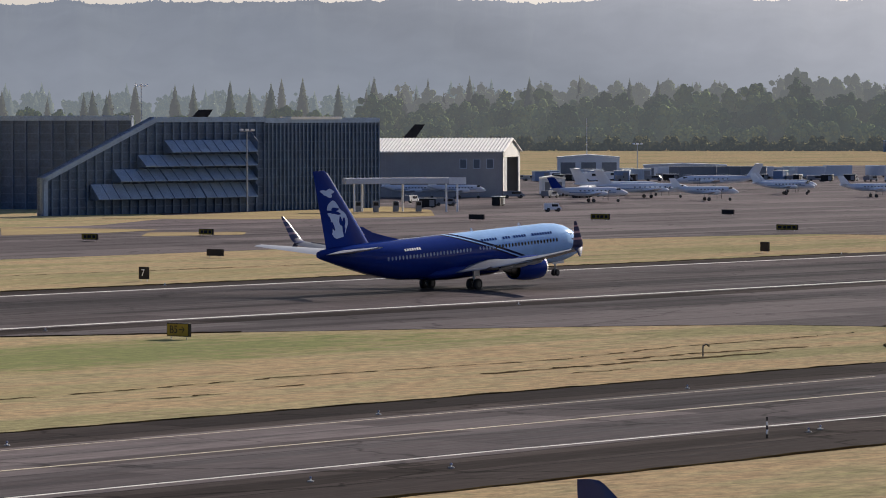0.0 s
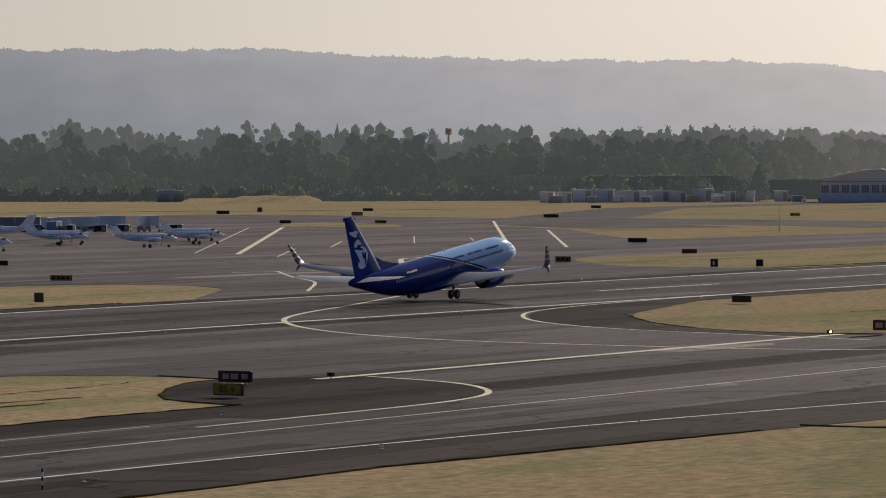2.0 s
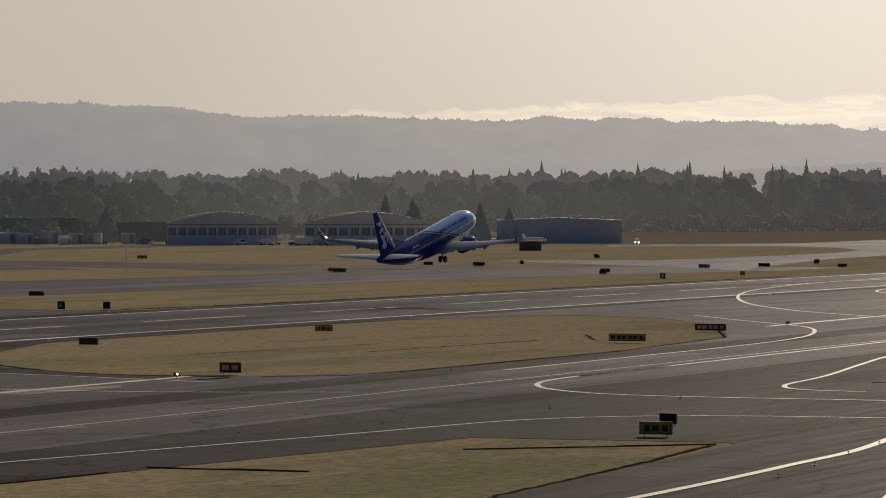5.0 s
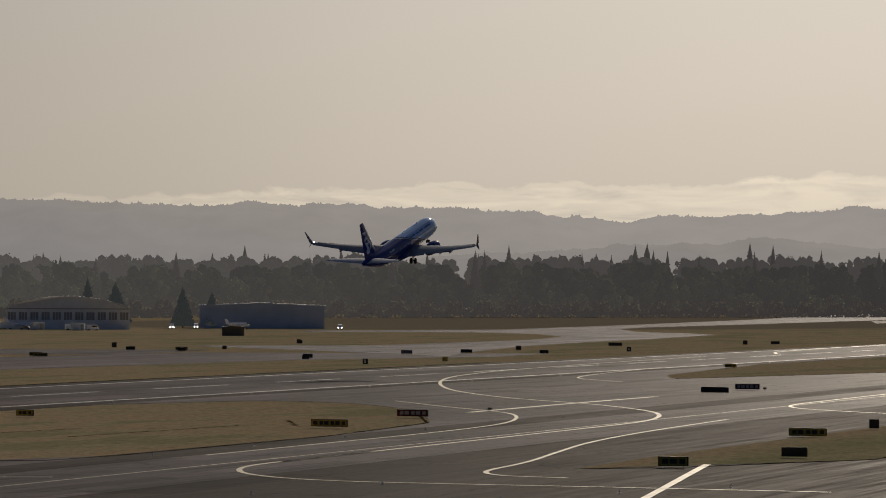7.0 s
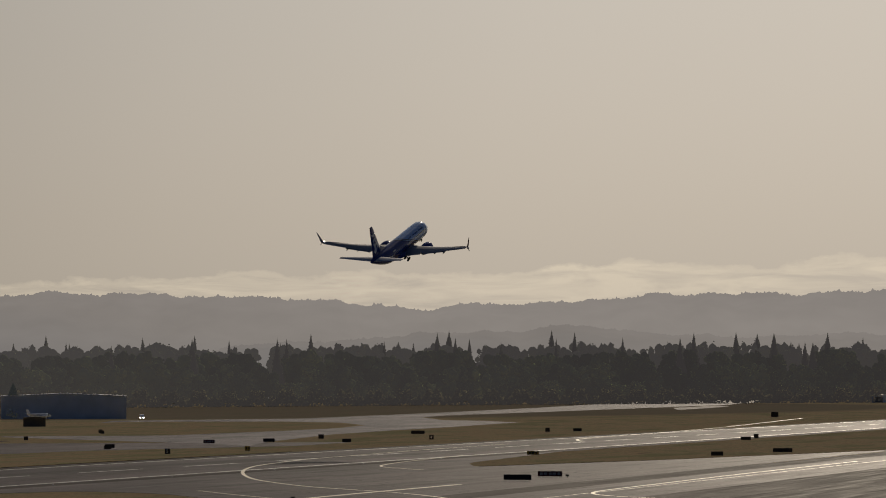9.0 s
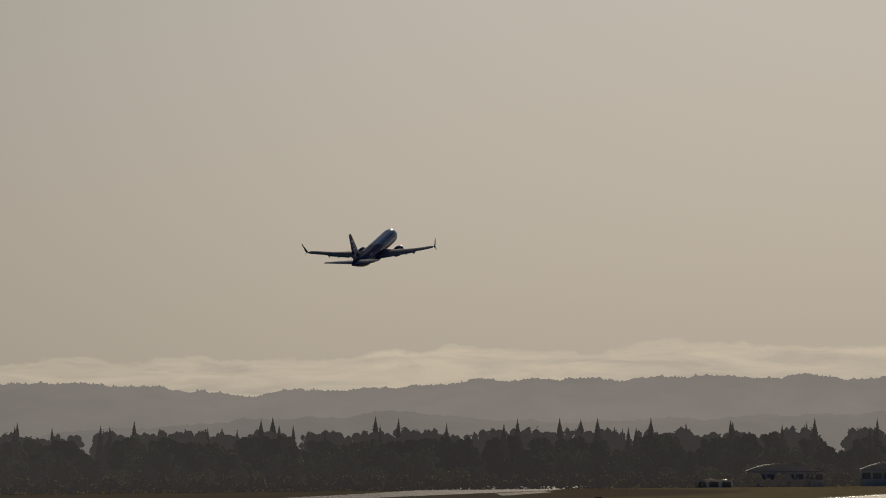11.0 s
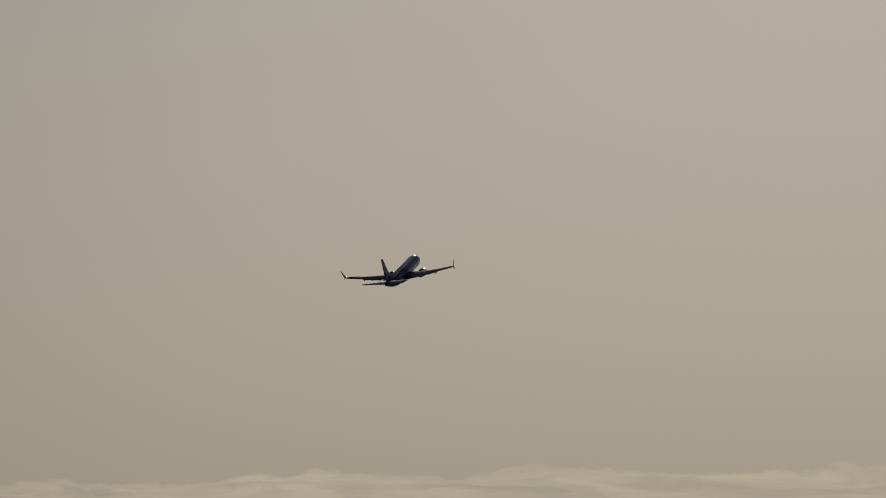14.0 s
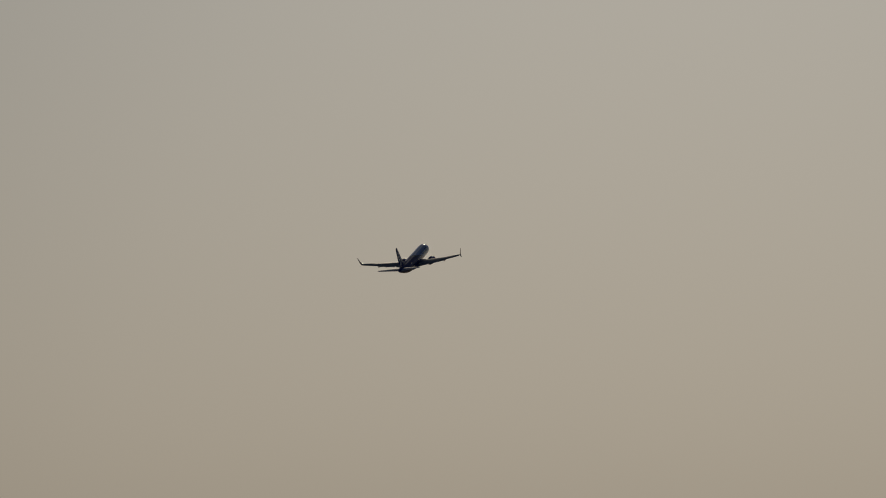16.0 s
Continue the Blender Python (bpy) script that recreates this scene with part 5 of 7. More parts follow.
    # small antennas and a beacon
    for x, z in ((11.0, 5.34), (3.5, 5.34)):
        bm = bmesh.new()
        loft(bm, [[Vector((x + a, -0.02, zz)), Vector((x + a, 0.02, zz)), Vector((x - b, 0.02, zz)), Vector((x - b, -0.02, zz))] for a, b, zz in ((0.25, 0.2, z - 0.03), (0.0, 0.2, z + 0.32))])
        part("antenna", bm, M_PALE, ac)
    return ac, legs, nose


AIRLINER, MAIN_GEAR, NOSE_GEAR = airliner()


# ---- airfield lips of turf and small fixtures ----
# turf darkened to paint the shade line along pavement edges
M_TURF = mat("turf_edge_shade", (0.045, 0.036, 0.02), 0.95, 0, 0.3, 0.4, 5.0, spec=0.0)
# soil colour that also holds the shade inside the ruts
M_SCAR = mat("bare_soil_rut_shade", (0.055, 0.042, 0.024), 0.95, 0, 0.3, 0.5, 4.0, spec=0.0)
M_BLACK = mat("black_sign_panel", (0.02, 0.02, 0.022), 0.6, 0, 0.15, 2.0, 9.0, spec=0.15)
M_SIGNYEL = mat("yellow_sign_panel", (0.24, 0.175, 0.03), 0.7, 0, 0.12, 2.0, 9.0, spec=0.15)
M_SIGNRED = mat("red_sign_panel", (0.085, 0.02, 0.02), 0.7, 0, 0.12, 2.0, 9.0, spec=0.15)
M_SIGNWHITE = mat("white_lettering", (0.75, 0.75, 0.73), 0.6, 0, 0.05, 2.0, 9.0)
# white lettering dimmed in colour for sign faces turned from the sun
M_SIGNPALE = mat("shaded_white_lettering", (0.30, 0.28, 0.27), 0.7, 0, 0.1, 2.0, 9.0, spec=0.1)
M_GALV = mat("galvanised_steel", (0.42, 0.43, 0.44), 0.45, 0.7, 0.15, 2.0, 9.0)
M_BLUEWALL = mat("blue_grey_steel_panel", (0.056, 0.096, 0.165), 0.5, 0.1, 0.45, 0.5, 3.0)
M_BLUERIB = mat("blue_grey_rib", (0.088, 0.135, 0.215), 0.5, 0.1, 0.3, 0.5, 4.0)
M_HOOD = mat("pale_blue_grey_hood", (0.27, 0.36, 0.48), 0.5, 0.1, 0.25, 0.5, 4.0)
M_WALLTAN = mat("beige_metal_wall", (0.34, 0.335, 0.335), 0.6, 0.1, 0.12, 0.3, 4.0)
M_ROOF = mat("white_metal_roof", (0.78, 0.76, 0.70), 0.35, 0.1, 0.1, 0.3, 5.0)
M_GREYROOF = mat("grey_metal_roof", (0.50, 0.54, 0.61), 0.7, 0.0, 0.15, 0.2, 3.0)
M_GREYWALL = mat("grey_metal_wall", (0.52, 0.57, 0.65), 0.6, 0.1, 0.15, 0.3, 4.0)
M_BLUEGREY = mat("blue_grey_hangar_wall", (0.36, 0.42, 0.52), 0.6, 0.1, 0.2, 0.2, 3.0)
M_SHEDPANE = mat("dusty_window_glass", (0.11, 0.13, 0.165), 0.3, 0, 0.2, 1.0, 5.0)
# glass lightened to paint in the haze before the far hangars
M_FARPANE = mat("hazed_hangar_glass", (0.20, 0.21, 0.23), 0.8, 0, 0.3, 0.4, 5.0)
M_DIM = mat("dark_opening", (0.02, 0.02, 0.02), 0.9, 0, 0.2, 1.0, 5.0)
M_BOXWHITE = mat("white_box_paint", (0.78, 0.80, 0.83), 0.45, 0, 0.12, 0.5, 5.0)
M_BOXGREY = mat("grey_box_paint", (0.22, 0.23, 0.25), 0.55, 0, 0.15, 0.5, 5.0)
M_BOXBLUE = mat("blue_box_paint", (0.16, 0.24, 0.40), 0.5, 0, 0.12, 0.5, 5.0)
M_BROWN = mat("brown_weathered_wood", (0.07, 0.062, 0.055), 0.85, 0, 0.25, 0.8, 6.0)


def lip(pts, h=0.10, w=0.3):
    """A ragged raised edge of turf along a pavement edge, coloured dark as its shade line."""
    bm = bmesh.new()
    rnd = random.Random(len(pts) * 7 + int(pts[0][0]))
    P = []
    for (ax, ay), (bx, by) in zip(pts, pts[1:]):
        k = max(1, int(math.hypot(bx - ax, by - ay) / 1.5))
        P += [Vector((ax + (bx - ax) * i / k, ay + (by - ay) * i / k)) for i in range(k)]
    P.append(Vector(pts[-1]))
    rows = []
    for i, p in enumerate(P):
        d = (P[min(i + 1, len(P) - 1)] - P[max(i - 1, 0)]).normalized()
        nrm = Vector((-d.y, d.x))
        hh, off = h * rnd.uniform(0.6, 1.25), rnd.uniform(-0.12, 0.12)
        rows.append([Vector((*(p + nrm * (s * w + off)), z)) for s, z in ((-0.5, 0.0), (-0.4, hh), (0.4, hh * 0.9), (0.5, 0.0))])
    loft(bm, rows, caps=False, closed=False)
    tagged(make("turf_edge_shade", bm, M_TURF), "ragged turf edge beside pavement, darkened for its shade line", "turf edge", kind="structure")


for edge in ([(-150, 164.8), (253, 164.8)], [(253, 164.5), (264, 164.2), (266, 169), (268.5, 173), (274, 177), (282, 181.5), (289, 184.4), (296, 185.2), (298.3, 193)],
             rounded([(300, 195, 0), (399, 172, 10), (396, 186, 14), (412, 206, 14), (440, 224, 0)])[1:], [(399, 172), (404, 165.5), (420, 163.8), (482, 164), (538, 169), (592, 188)],
             [(-100, 123.6), (213, 123.4), (252, 119)], [(258, 119), (258, 108)], [(285, 108), (297, 94), (268, 91), (240, 89), (205, 73)],
             [(405, 113), (412, 105), (440, 92), (520, 92)], [(836, 213), (900, 195.5), (1055, 166.5)], [(455, 299.5), (100, 299.5)], [(640, 303), (690, 299.5), (1000, 299.5)], [(100, 238), (244, 238.5), (262, 228)]):
    lip(edge)


def scar(pts, w, label):
    bm = bmesh.new()
    rnd = random.Random(int(pts[0][0] * 3))
    P = []
    for (ax, ay), (bx, by) in zip(pts, pts[1:]):
        k = max(1, int(math.hypot(bx - ax, by - ay) / 1.0))
        P += [(ax + (bx - ax) * i / k, ay + (by - ay) * i / k) for i in range(k)]
    P.append(pts[-1])
    top, bot = [], []
    for i, (x, y) in enumerate(P):
        f = w * rnd.uniform(0.1, 0.75) * (0.25 if i in (0, len(P) - 1) else 1)
        y += rnd.uniform(-0.2, 0.2) + 0.15 * math.sin(i * 0.23 + x)
        top.append(bm.verts.new((x, y + f / 2, 0.03)))
        bot.append(bm.verts.new((x, y - f / 2, 0.03)))
    for i in range(len(P) - 1):
        if rnd.random() < 0.92:
            bm.faces.new((bot[i], bot[i + 1], top[i + 1], top[i]))
    tagged(make("soil_scar", bm, M_SCAR), label, "soil", kind="structure")


for pts, w in (([(120, 184), (150, 185), (175, 184.4), (202, 185), (218, 186.3), (234, 185.3), (245, 184.5), (264, 188), (279, 188.3), (290, 189.5)], 0.7), ([(228, 178), (237, 178.4), (246, 178)], 1.6), ([(244, 178.6), (252, 178), (262, 178)], 1.5),
               ([(246, 181), (257, 181.5), (272, 180)], 1.0), ([(196, 178), (203, 178)], 0.8), ([(208, 180), (213, 180)], 0.8), ([(232, 174), (239, 174)], 0.9), ([(285, 108.2), (292, 95)], 0.9),
               ([(243, 106), (245, 103)], 0.9), ([(262, 105), (266, 101)], 0.9), ([(455, 205), (500, 200)], 0.8), ([(470, 190), (520, 187)], 0.9), ([(520, 180), (545, 190)], 1.0), ([(330, 330), (390, 326)], 1.2), ([(640, 345), (720, 340)], 1.2)):
    scar(pts, w, "bare brown scar with rut shade in its colour")


def writing(text, size, parent, loc, material):
    cu = bpy.data.curves.new("writing", "FONT")
    cu.body, cu.size, cu.align_x, cu.align_y, cu.extrude = text, size, "CENTER", "CENTER", 0.004
    cu.materials.append(material)
    tmp = bpy.data.objects.new("tmp", cu)
    me = bpy.data.meshes.new_from_object(tmp)
    bpy.data.objects.remove(tmp)
    ob = new("lettering", me)
    ob.parent = parent
    ob.matrix_basis = loc
    return ob


def sign(x, y, w, h, material, text="", ink=None, label="", turn=0.0):
    """A taxiway sign facing back along -x: cabinet, face, two legs, lettering."""
    th = thing("airfield_sign", label, "sign", "airfield signs", m=pose(x, y, 0, 0, 0, turn))
    bm = bmesh.new()
    box(bm, -0.16, 0.16, -w / 2, w / 2, 0.22, 0.22 + h)
    bmesh.ops.bevel(bm, geom=bm.edges[:], offset=0.03, segments=1, affect="EDGES")
    part("cabinet", bm, M_BLACK, th)
    if material is not M_BLACK:
        bm = bmesh.new()
        box(bm, -0.18, -0.164, -w / 2 + 0.07, w / 2 - 0.07, 0.29, 0.15 + h)
        part("face", bm, material, th)
    for s in (-1, 1):
        bm = bmesh.new()
        rod(bm, (0, s * w * 0.35, 0), (0, s * w * 0.35, 0.24), 0.04, n=8)
        part("leg", bm, M_GALV, th)
    if material is not M_BLACK and not text:
        n = max(2, int(w / 0.75))
        for i in range(n):
            y0 = -w / 2 + 0.2 + (w - 0.4) * i / n
            bm = bmesh.new()
            box(bm, -0.19, -0.181, y0 + 0.06, y0 + (w - 0.4) / n - (0.1 if i % 2 else 0.22), 0.22 + h * 0.26, 0.22 + h * 0.74)
            part("lettering_bar", bm, M_BLACK if material is M_SIGNYEL else M_SIGNPALE, th)
    if text:
        writing(text, h * 0.8, th, pose(-0.185, 0, 0.22 + h / 2, 90, 0, -90), ink)
    return th


L_Y, L_B, L_R = "yellow taxiway direction sign on short legs", "black taxiway sign cabinet standing in dry grass", "dark red holding position sign beside pavement"
for x, y, n_ in ((338, 307, "7"), (640, 310, "6"), (953, 314, "5"), (1199, 319, "4")):
    sign(x, y, 1.2, 1.25, M_BLACK, n_, M_SIGNWHITE, "black runway distance sign with white numeral")
for x, y, w, h, m_, t_ in (
        (450, 308, 1.2, 1.15, M_BLACK, ""), (645, 304.5, 1.15, 1.1, M_BLACK, ""), (1003, 311, 1.2, 1.1, M_SIGNYEL, ""), (251, 224.5, 2.2, 1.0, M_SIGNYEL, "B5\u2192"), (289, 180, 2.9, 0.85, M_SIGNRED, ""), (272, 170, 2.4, 0.85, M_SIGNYEL, "B5\u2192"),
        (400, 352, 2.5, 0.8, M_BLACK, ""), (472, 417, 2.6, 0.8, M_SIGNYEL, ""), (444, 413, 2.8, 0.8, M_SIGNYEL, ""), (565, 442, 3.0, 0.8, M_BLACK, ""), (575, 425, 3.6, 0.9, M_SIGNYEL, ""), (616, 429, 2.4, 0.8, M_BLACK, ""),
        (536, 363, 3.6, 0.8, M_SIGNYEL, ""), (836, 423, 3.4, 0.9, M_BLACK, ""), (734, 360.5, 3.0, 0.8, M_BLACK, ""), (666, 350.5, 2.8, 0.9, M_SIGNYEL, ""), (478, 228, 2.4, 0.8, M_BLACK, ""), (403, 177, 2.2, 1.0, M_SIGNRED, ""),
        (540, 224, 2.4, 0.8, M_SIGNYEL, ""), (1020, 419, 3.4, 0.9, M_SIGNYEL, ""), (1147, 445, 2.6, 0.9, M_BLACK, ""), (1149, 431, 3.4, 0.9, M_SIGNYEL, ""), (305, 101, 2.4, 0.9, M_SIGNYEL, ""), (320, 105, 1.3, 0.8, M_BLACK, ""),
        (513, 173.5, 4.6, 0.9, M_SIGNYEL, ""), (560, 178, 4.2, 0.9, M_SIGNRED, ""), (716, 176, 4.6, 0.9, M_BLACK, ""), (743, 177, 4.2, 0.9, M_SIGNRED, ""), (504, 113, 4.4, 0.9, M_SIGNYEL, ""), (440, 100, 2.6, 0.95, M_BLACK, ""),
        (411, 105, 2.9, 0.9, M_SIGNYEL, ""), (536, 112, 1.2, 1.1, M_BLACK, ""), (958, 232, 2.6, 0.8, M_SIGNYEL, ""), (952, 190, 2.6, 0.9, M_BLACK, ""), (1002, 185, 4.4, 0.9, M_BLACK, ""), (1202, 232, 2.8, 0.9, M_BLACK, ""), (1238, 236, 1.3, 1.2, M_BLACK, ""),
        (1322, 356, 4.2, 1.0, M_BLACK, ""), (1146, 328, 2.4, 0.9, M_BLACK, ""), (1148, 350, 3.2, 0.9, M_BLACK, ""), (1121, 358, 3.0, 0.9, M_SIGNRED, ""), (1382, 330, 1.4, 1.3, M_BLACK, ""), (1402, 325, 2.8, 0.9, M_BLACK, ""), (1029, 424, 3.4, 0.9, M_SIGNYEL, ""),
        (1136, 426, 2.2, 0.9, M_BLACK, ""), (1191, 467, 1.4, 1.4, M_BLACK, ""), (1317, 455, 1.3, 1.0, M_BLACK, ""), (1017, 350, 1.8, 0.9, M_BLACK, ""), (1211, 354, 1.5, 1.2, M_BLACK, ""), (1351, 831, 1.8, 1.6, M_BLACK, ""), (1290, 808, 5.0, 1.2, M_BLACK, ""),
        (1380, 804, 4.0, 1.0, M_BLACK, ""), (1258, 737, 4.0, 1.1, M_SIGNRED, ""), (1122, 660, 4.0, 1.0, M_BLACK, ""), (1090, 631, 3.6, 0.9, M_SIGNYEL, ""), (1085, 659, 3.6, 0.9, M_BLACK, ""), (1474, 762, 4.0, 1.0, M_BLACK, ""), (1216, 644, 5.0, 1.0, M_BLACK, ""),
        (834, 421, 3.2, 0.9, M_BLACK, ""), (1324, 458, 1.2, 1.2, M_BLACK, ""), (1039, 357, 2.4, 0.9, M_BLACK, ""), (1942, 362, 3.2, 2.2, M_BLACK, ""), (1256, 581, 3.2, 1.0, M_SIGNYEL, ""), (1172, 427, 1.2, 1.0, M_BLACK, "")):
    sign(x, y, w, h, m_, t_, M_BLACK, L_Y if m_ is M_SIGNYEL else L_R if m_ is M_SIGNRED else L_B)


# edge lights
def edge_light(glass):
    th = thing("edge_light", "small taxiway edge light on a grey base plate", "edge light", "edge lights")
    bm = bmesh.new()
    rod(bm, (0, 0, 0.03), (0, 0, 0.09), 0.16, 0.15, 12)
    part("base_plate", bm, M_BOXGREY, th)
    bm = bmesh.new()
    rod(bm, (0, 0, 0.09), (0, 0, 0.19), 0.03, n=8)
    part("stem", bm, M_BOXWHITE, th)
    bm = bmesh.new()
    loft(bm, [ring((0, 0, z), (r, 0, 0), (0, r, 0), 10) for z, r in ((0.18, 0.055), (0.21, 0.065), (0.25, 0.055), (0.28, 0.02))])
    part("lens", bm, glass, th, smooth=True)
    return th


M_LENSBLUE = mat("blue_lens", (0.14, 0.17, 0.28), 0.3, 0, 0.05, 3.0, 9.0)
M_LENSWHITE = mat("clear_lens", (0.6, 0.6, 0.6), 0.1, 0, 0.05, 3.0, 9.0)
lt = edge_light(M_LENSBLUE)
lt.location = (156, 131.6, 0)
spots = [(166 + 30 * i, 131.4 - (0.05 * max(0, 166 + 30 * i - 215))) for i in range(6)] + [(198 + 30 * i, 132) for i in range(2)] + [(164 + 29.5 * i, 158.3) for i in range(5)]
spots += [(404 - 8 * i, 205 - 9 * i) for i in range(3)] + [(330 + 14 * i, 108 - 6 * i) for i in range(4)] + [(262 + 13 * i, 79 + 1.5 * i) for i in range(5)] + [(420 + 30 * i, 160.5) for i in range(6)] + [(300 + 22 * i, 131 - 4 * i) for i in range(4)]
for x, y in spots:
    copy_thing(lt, pose(x, y, 0))
rl = edge_light(M_LENSWHITE)
rl.location = (254, 241, 0.02)
for i in range(1, 18):
    copy_thing(rl, pose(254 + i * 60, 241, 0.02))
for i in range(-1, 18):
    copy_thing(rl, pose(270 + i * 60, 297, 0.02))


def glow(name, color, power):
    m = mat(name, color, 0.4, 0, 0.02, 2.0, 9.0)
    b = m.node_tree.nodes["Principled BSDF"]
    b.inputs["Emission Color"].default_value = (*color, 1)
    b.inputs["Emission Strength"].default_value = power
    return m


M_HEADLAMP = glow("lit_headlamp", (1.0, 0.86, 0.66), 45.0)
M_AMBER = glow("amber_lamp_glass", (1.0, 0.45, 0.06), 14.0)
for x, y, lit in ((393, 178.2, True), (299, 177.6, False), (595, 178, False), (743, 174, False), (566, 180, False)):
    th = thing("guard_light", "black twin-lamp runway guard light" + (" glowing amber" if lit else ""), "guard light", "runway guard lights", m=pose(x, y, 0))
    bm = bmesh.new()
    box(bm, -0.1, 0.1, -0.28, 0.28, 0.25, 0.56)
    rod(bm, (0.02, 0, 0), (0.02, 0, 0.3), 0.05, n=8)
    part("housing", bm, M_BLACK, th)
    for s in (-1, 1):
        bm = bmesh.new()
        rod(bm, (-0.1, s * 0.14, 0.41), (-0.17, s * 0.14, 0.41), 0.1, n=14)
        part("lamp_lens", bm, M_AMBER if lit and s < 0 else M_DIM, th)
# striped marker post beside the taxiway, and a pipe in the grass
th = thing("marker_post", "slim black and white banded marker post", "post", m=pose(191, 130.6, 0.03))
for i in range(5):
    bm = bmesh.new()
    rod(bm, (0, 0, i * 0.22), (0, 0, i * 0.22 + 0.22), 0.05, n=8)
    part("band", bm, M_BLACK if i % 2 == 0 else M_BOXWHITE, th)
bm = bmesh.new()
for a, b in (((0, 0, 0), (0, 0, 0.7)), ((0, 0, 0.7), (0.15, -0.15, 0.85)), ((0.15, -0.15, 0.85), (0.35, -0.3, 0.7))):
    rod(bm, a, b, 0.06, n=8)
o = tagged(make("vent_pipe", bm, M_DARKMETAL), "bent dark vent pipe standing in dry grass", "pipe")
o.location = (254, 179, 0)


# ---- acoustic run-up enclosure ----
def wall_frame(a, b):
    """Pose whose x runs along the wall from a to b and whose y points away from the viewer."""
    d = Vector((b[0] - a[0], b[1] - a[1], 0))
    return Matrix.Translation((*a, 0)) @ Matrix.Rotation(math.atan2(d.y, d.x), 4, "Z"), d.length


def enclosure():
    th = thing("run_up_enclosure", "tall dark blue-grey steel run-up enclosure with louvred vents", "enclosure")
    A, B, C = (553, 525), (603, 519), (636, 520)

    def ribbed(a, b, height, low=None, steps=20):
        m, ln = wall_frame(a, b)
        bm = bmesh.new()
        lo = height if low is None else low[0]
        run = 0 if low is None else low[1]
        pts = [(0, 0), (ln, 0), (ln, height), (run, height), (0, lo)] if low else [(0, 0), (ln, 0), (ln, height), (0, height)]
        rows = []
        front, back = [bm.verts.new(m @ Vector((x, 0.3, z))) for x, z in pts], [bm.verts.new(m @ Vector((x, 1.6, z))) for x, z in pts]
        bm.faces.new(front)
        bm.faces.new(list(reversed(back)))
        for i in range(len(pts)):
            j = (i + 1) % len(pts)
            bm.faces.new((front[i], back[i], back[j], front[j]))
        wall = part("wall", bm, M_BLUEWALL, th)

        def top(x):
            return height if not low or x >= run else lo + (height - lo) * x / run
        for i in range(steps + 1):
            x = ln * i / steps
            w_ = 0.16
            bm = bmesh.new()
            box(bm, x - w_, x + w_, -0.05, 0.32, 0, top(min(max(x, 0), ln)), m)
            part("rib", bm, M_BLUERIB, wall)
        z = 1.3
        while z < height - 0.5:
            x0 = 0 if z < lo else (run * (z - lo) / (height - lo) if low else 0)
            bm = bmesh.new()
            box(bm, x0, ln, 0.06, 0.33, z - 0.09, z + 0.09, m)
            part("rail", bm, M_BLUERIB, wall)
            z += 1.55
        # coping along the top
        bm = bmesh.new()
        cop = [(0, 0), (0, lo), (run, height), (ln, height)] if low else [(0, height), (ln, height)]
        for (x0, z0), (x1, z1) in zip(cop, cop[1:]):
            dx = 0.9 if x1 == x0 else 0
            if dx:
                quad = [(x0, z0), (x0 + 0.9, z0), (x1 + 0.9, z1), (x1, z1)]
            else:
                quad = [(x0, z0 - 0.9), (x1, z1 - 0.9), (x1, z1), (x0, z0)]
            f = [bm.verts.new(m @ Vector((x, -0.12, z))) for x, z in quad]
            k = [bm.verts.new(m @ Vector((x, 1.65, z))) for x, z in quad]
            bm.faces.new(f)
            bm.faces.new(list(reversed(k)))
            for i in range(4):
                j = (i + 1) % 4
                bm.faces.new((f[i], k[i], k[j], f[j]))
        part("coping", bm, M_HOOD, wall)
        return wall, m, ln
    wall, m, ln = ribbed(A, B, 16.6, (6.4, ln_of(A, B) * 0.50), 26)
    # four tiers of sloping vent hoods, each in bays
    for z0, z1, s0, s1, bays in ((2.6, 5.2, 0.20, 0.93, 3), (5.6, 7.7, 0.30, 0.93, 3), (8.1, 10.1, 0.41, 0.93, 2), (10.5, 12.6, 0.53, 0.93, 1)):
        for i in range(bays):
            x0, x1 = ln * (s0 + (s1 - s0) * i / bays) + 0.1, ln * (s0 + (s1 - s0) * (i + 1) / bays) - 0.1
            bm = bmesh.new()
            loft(bm, [[m @ Vector((x, -0.1, z1)), m @ Vector((x, -2.3, z0 + 0.12)), m @ Vector((x, -2.3, z0)), m @ Vector((x, -0.1, z1 - 0.14))] for x in (x0, x1)])
            hood = part("vent_hood", bm, M_HOOD, wall)
            n = max(2, int((x1 - x0) / 2.2))
            for k in range(n + 1):
                x = x0 + (x1 - x0) * k / n
                bm = bmesh.new()
                # end bracket made taller than the rest to keep sun off the hoods
                up = 1.6 if k == n and i == bays - 1 else 0.0
                loft(bm, [[m @ Vector((xx, -0.1, z1 + 0.1 + up)), m @ Vector((xx, -2.35, z0 + 0.2 + up)), m @ Vector((xx, -2.3, z0 - 0.1)), m @ Vector((xx, -0.1, z0 - 0.1))] for xx in (x - 0.05, x + 0.05)])
                part("hood_bracket", bm, M_BLUERIB, hood)
    ribbed(B, C, 16.4, None, 30)
    ribbed((560, 640), (600, 548), 16.9, None, 40)
    # white capped roof edge
    m2, l2 = wall_frame(B, C)
    bm = bmesh.new()
    box(bm, l2 * 0.215, l2 * 0.66, -0.3, 2.2, 16.12, 16.6, m2)
    part("roof_cap", bm, M_ROOF, th, "sunlit white roof cap")
    return th


def ln_of(a, b):
    return math.hypot(b[0] - a[0], b[1] - a[1])


enclosure()


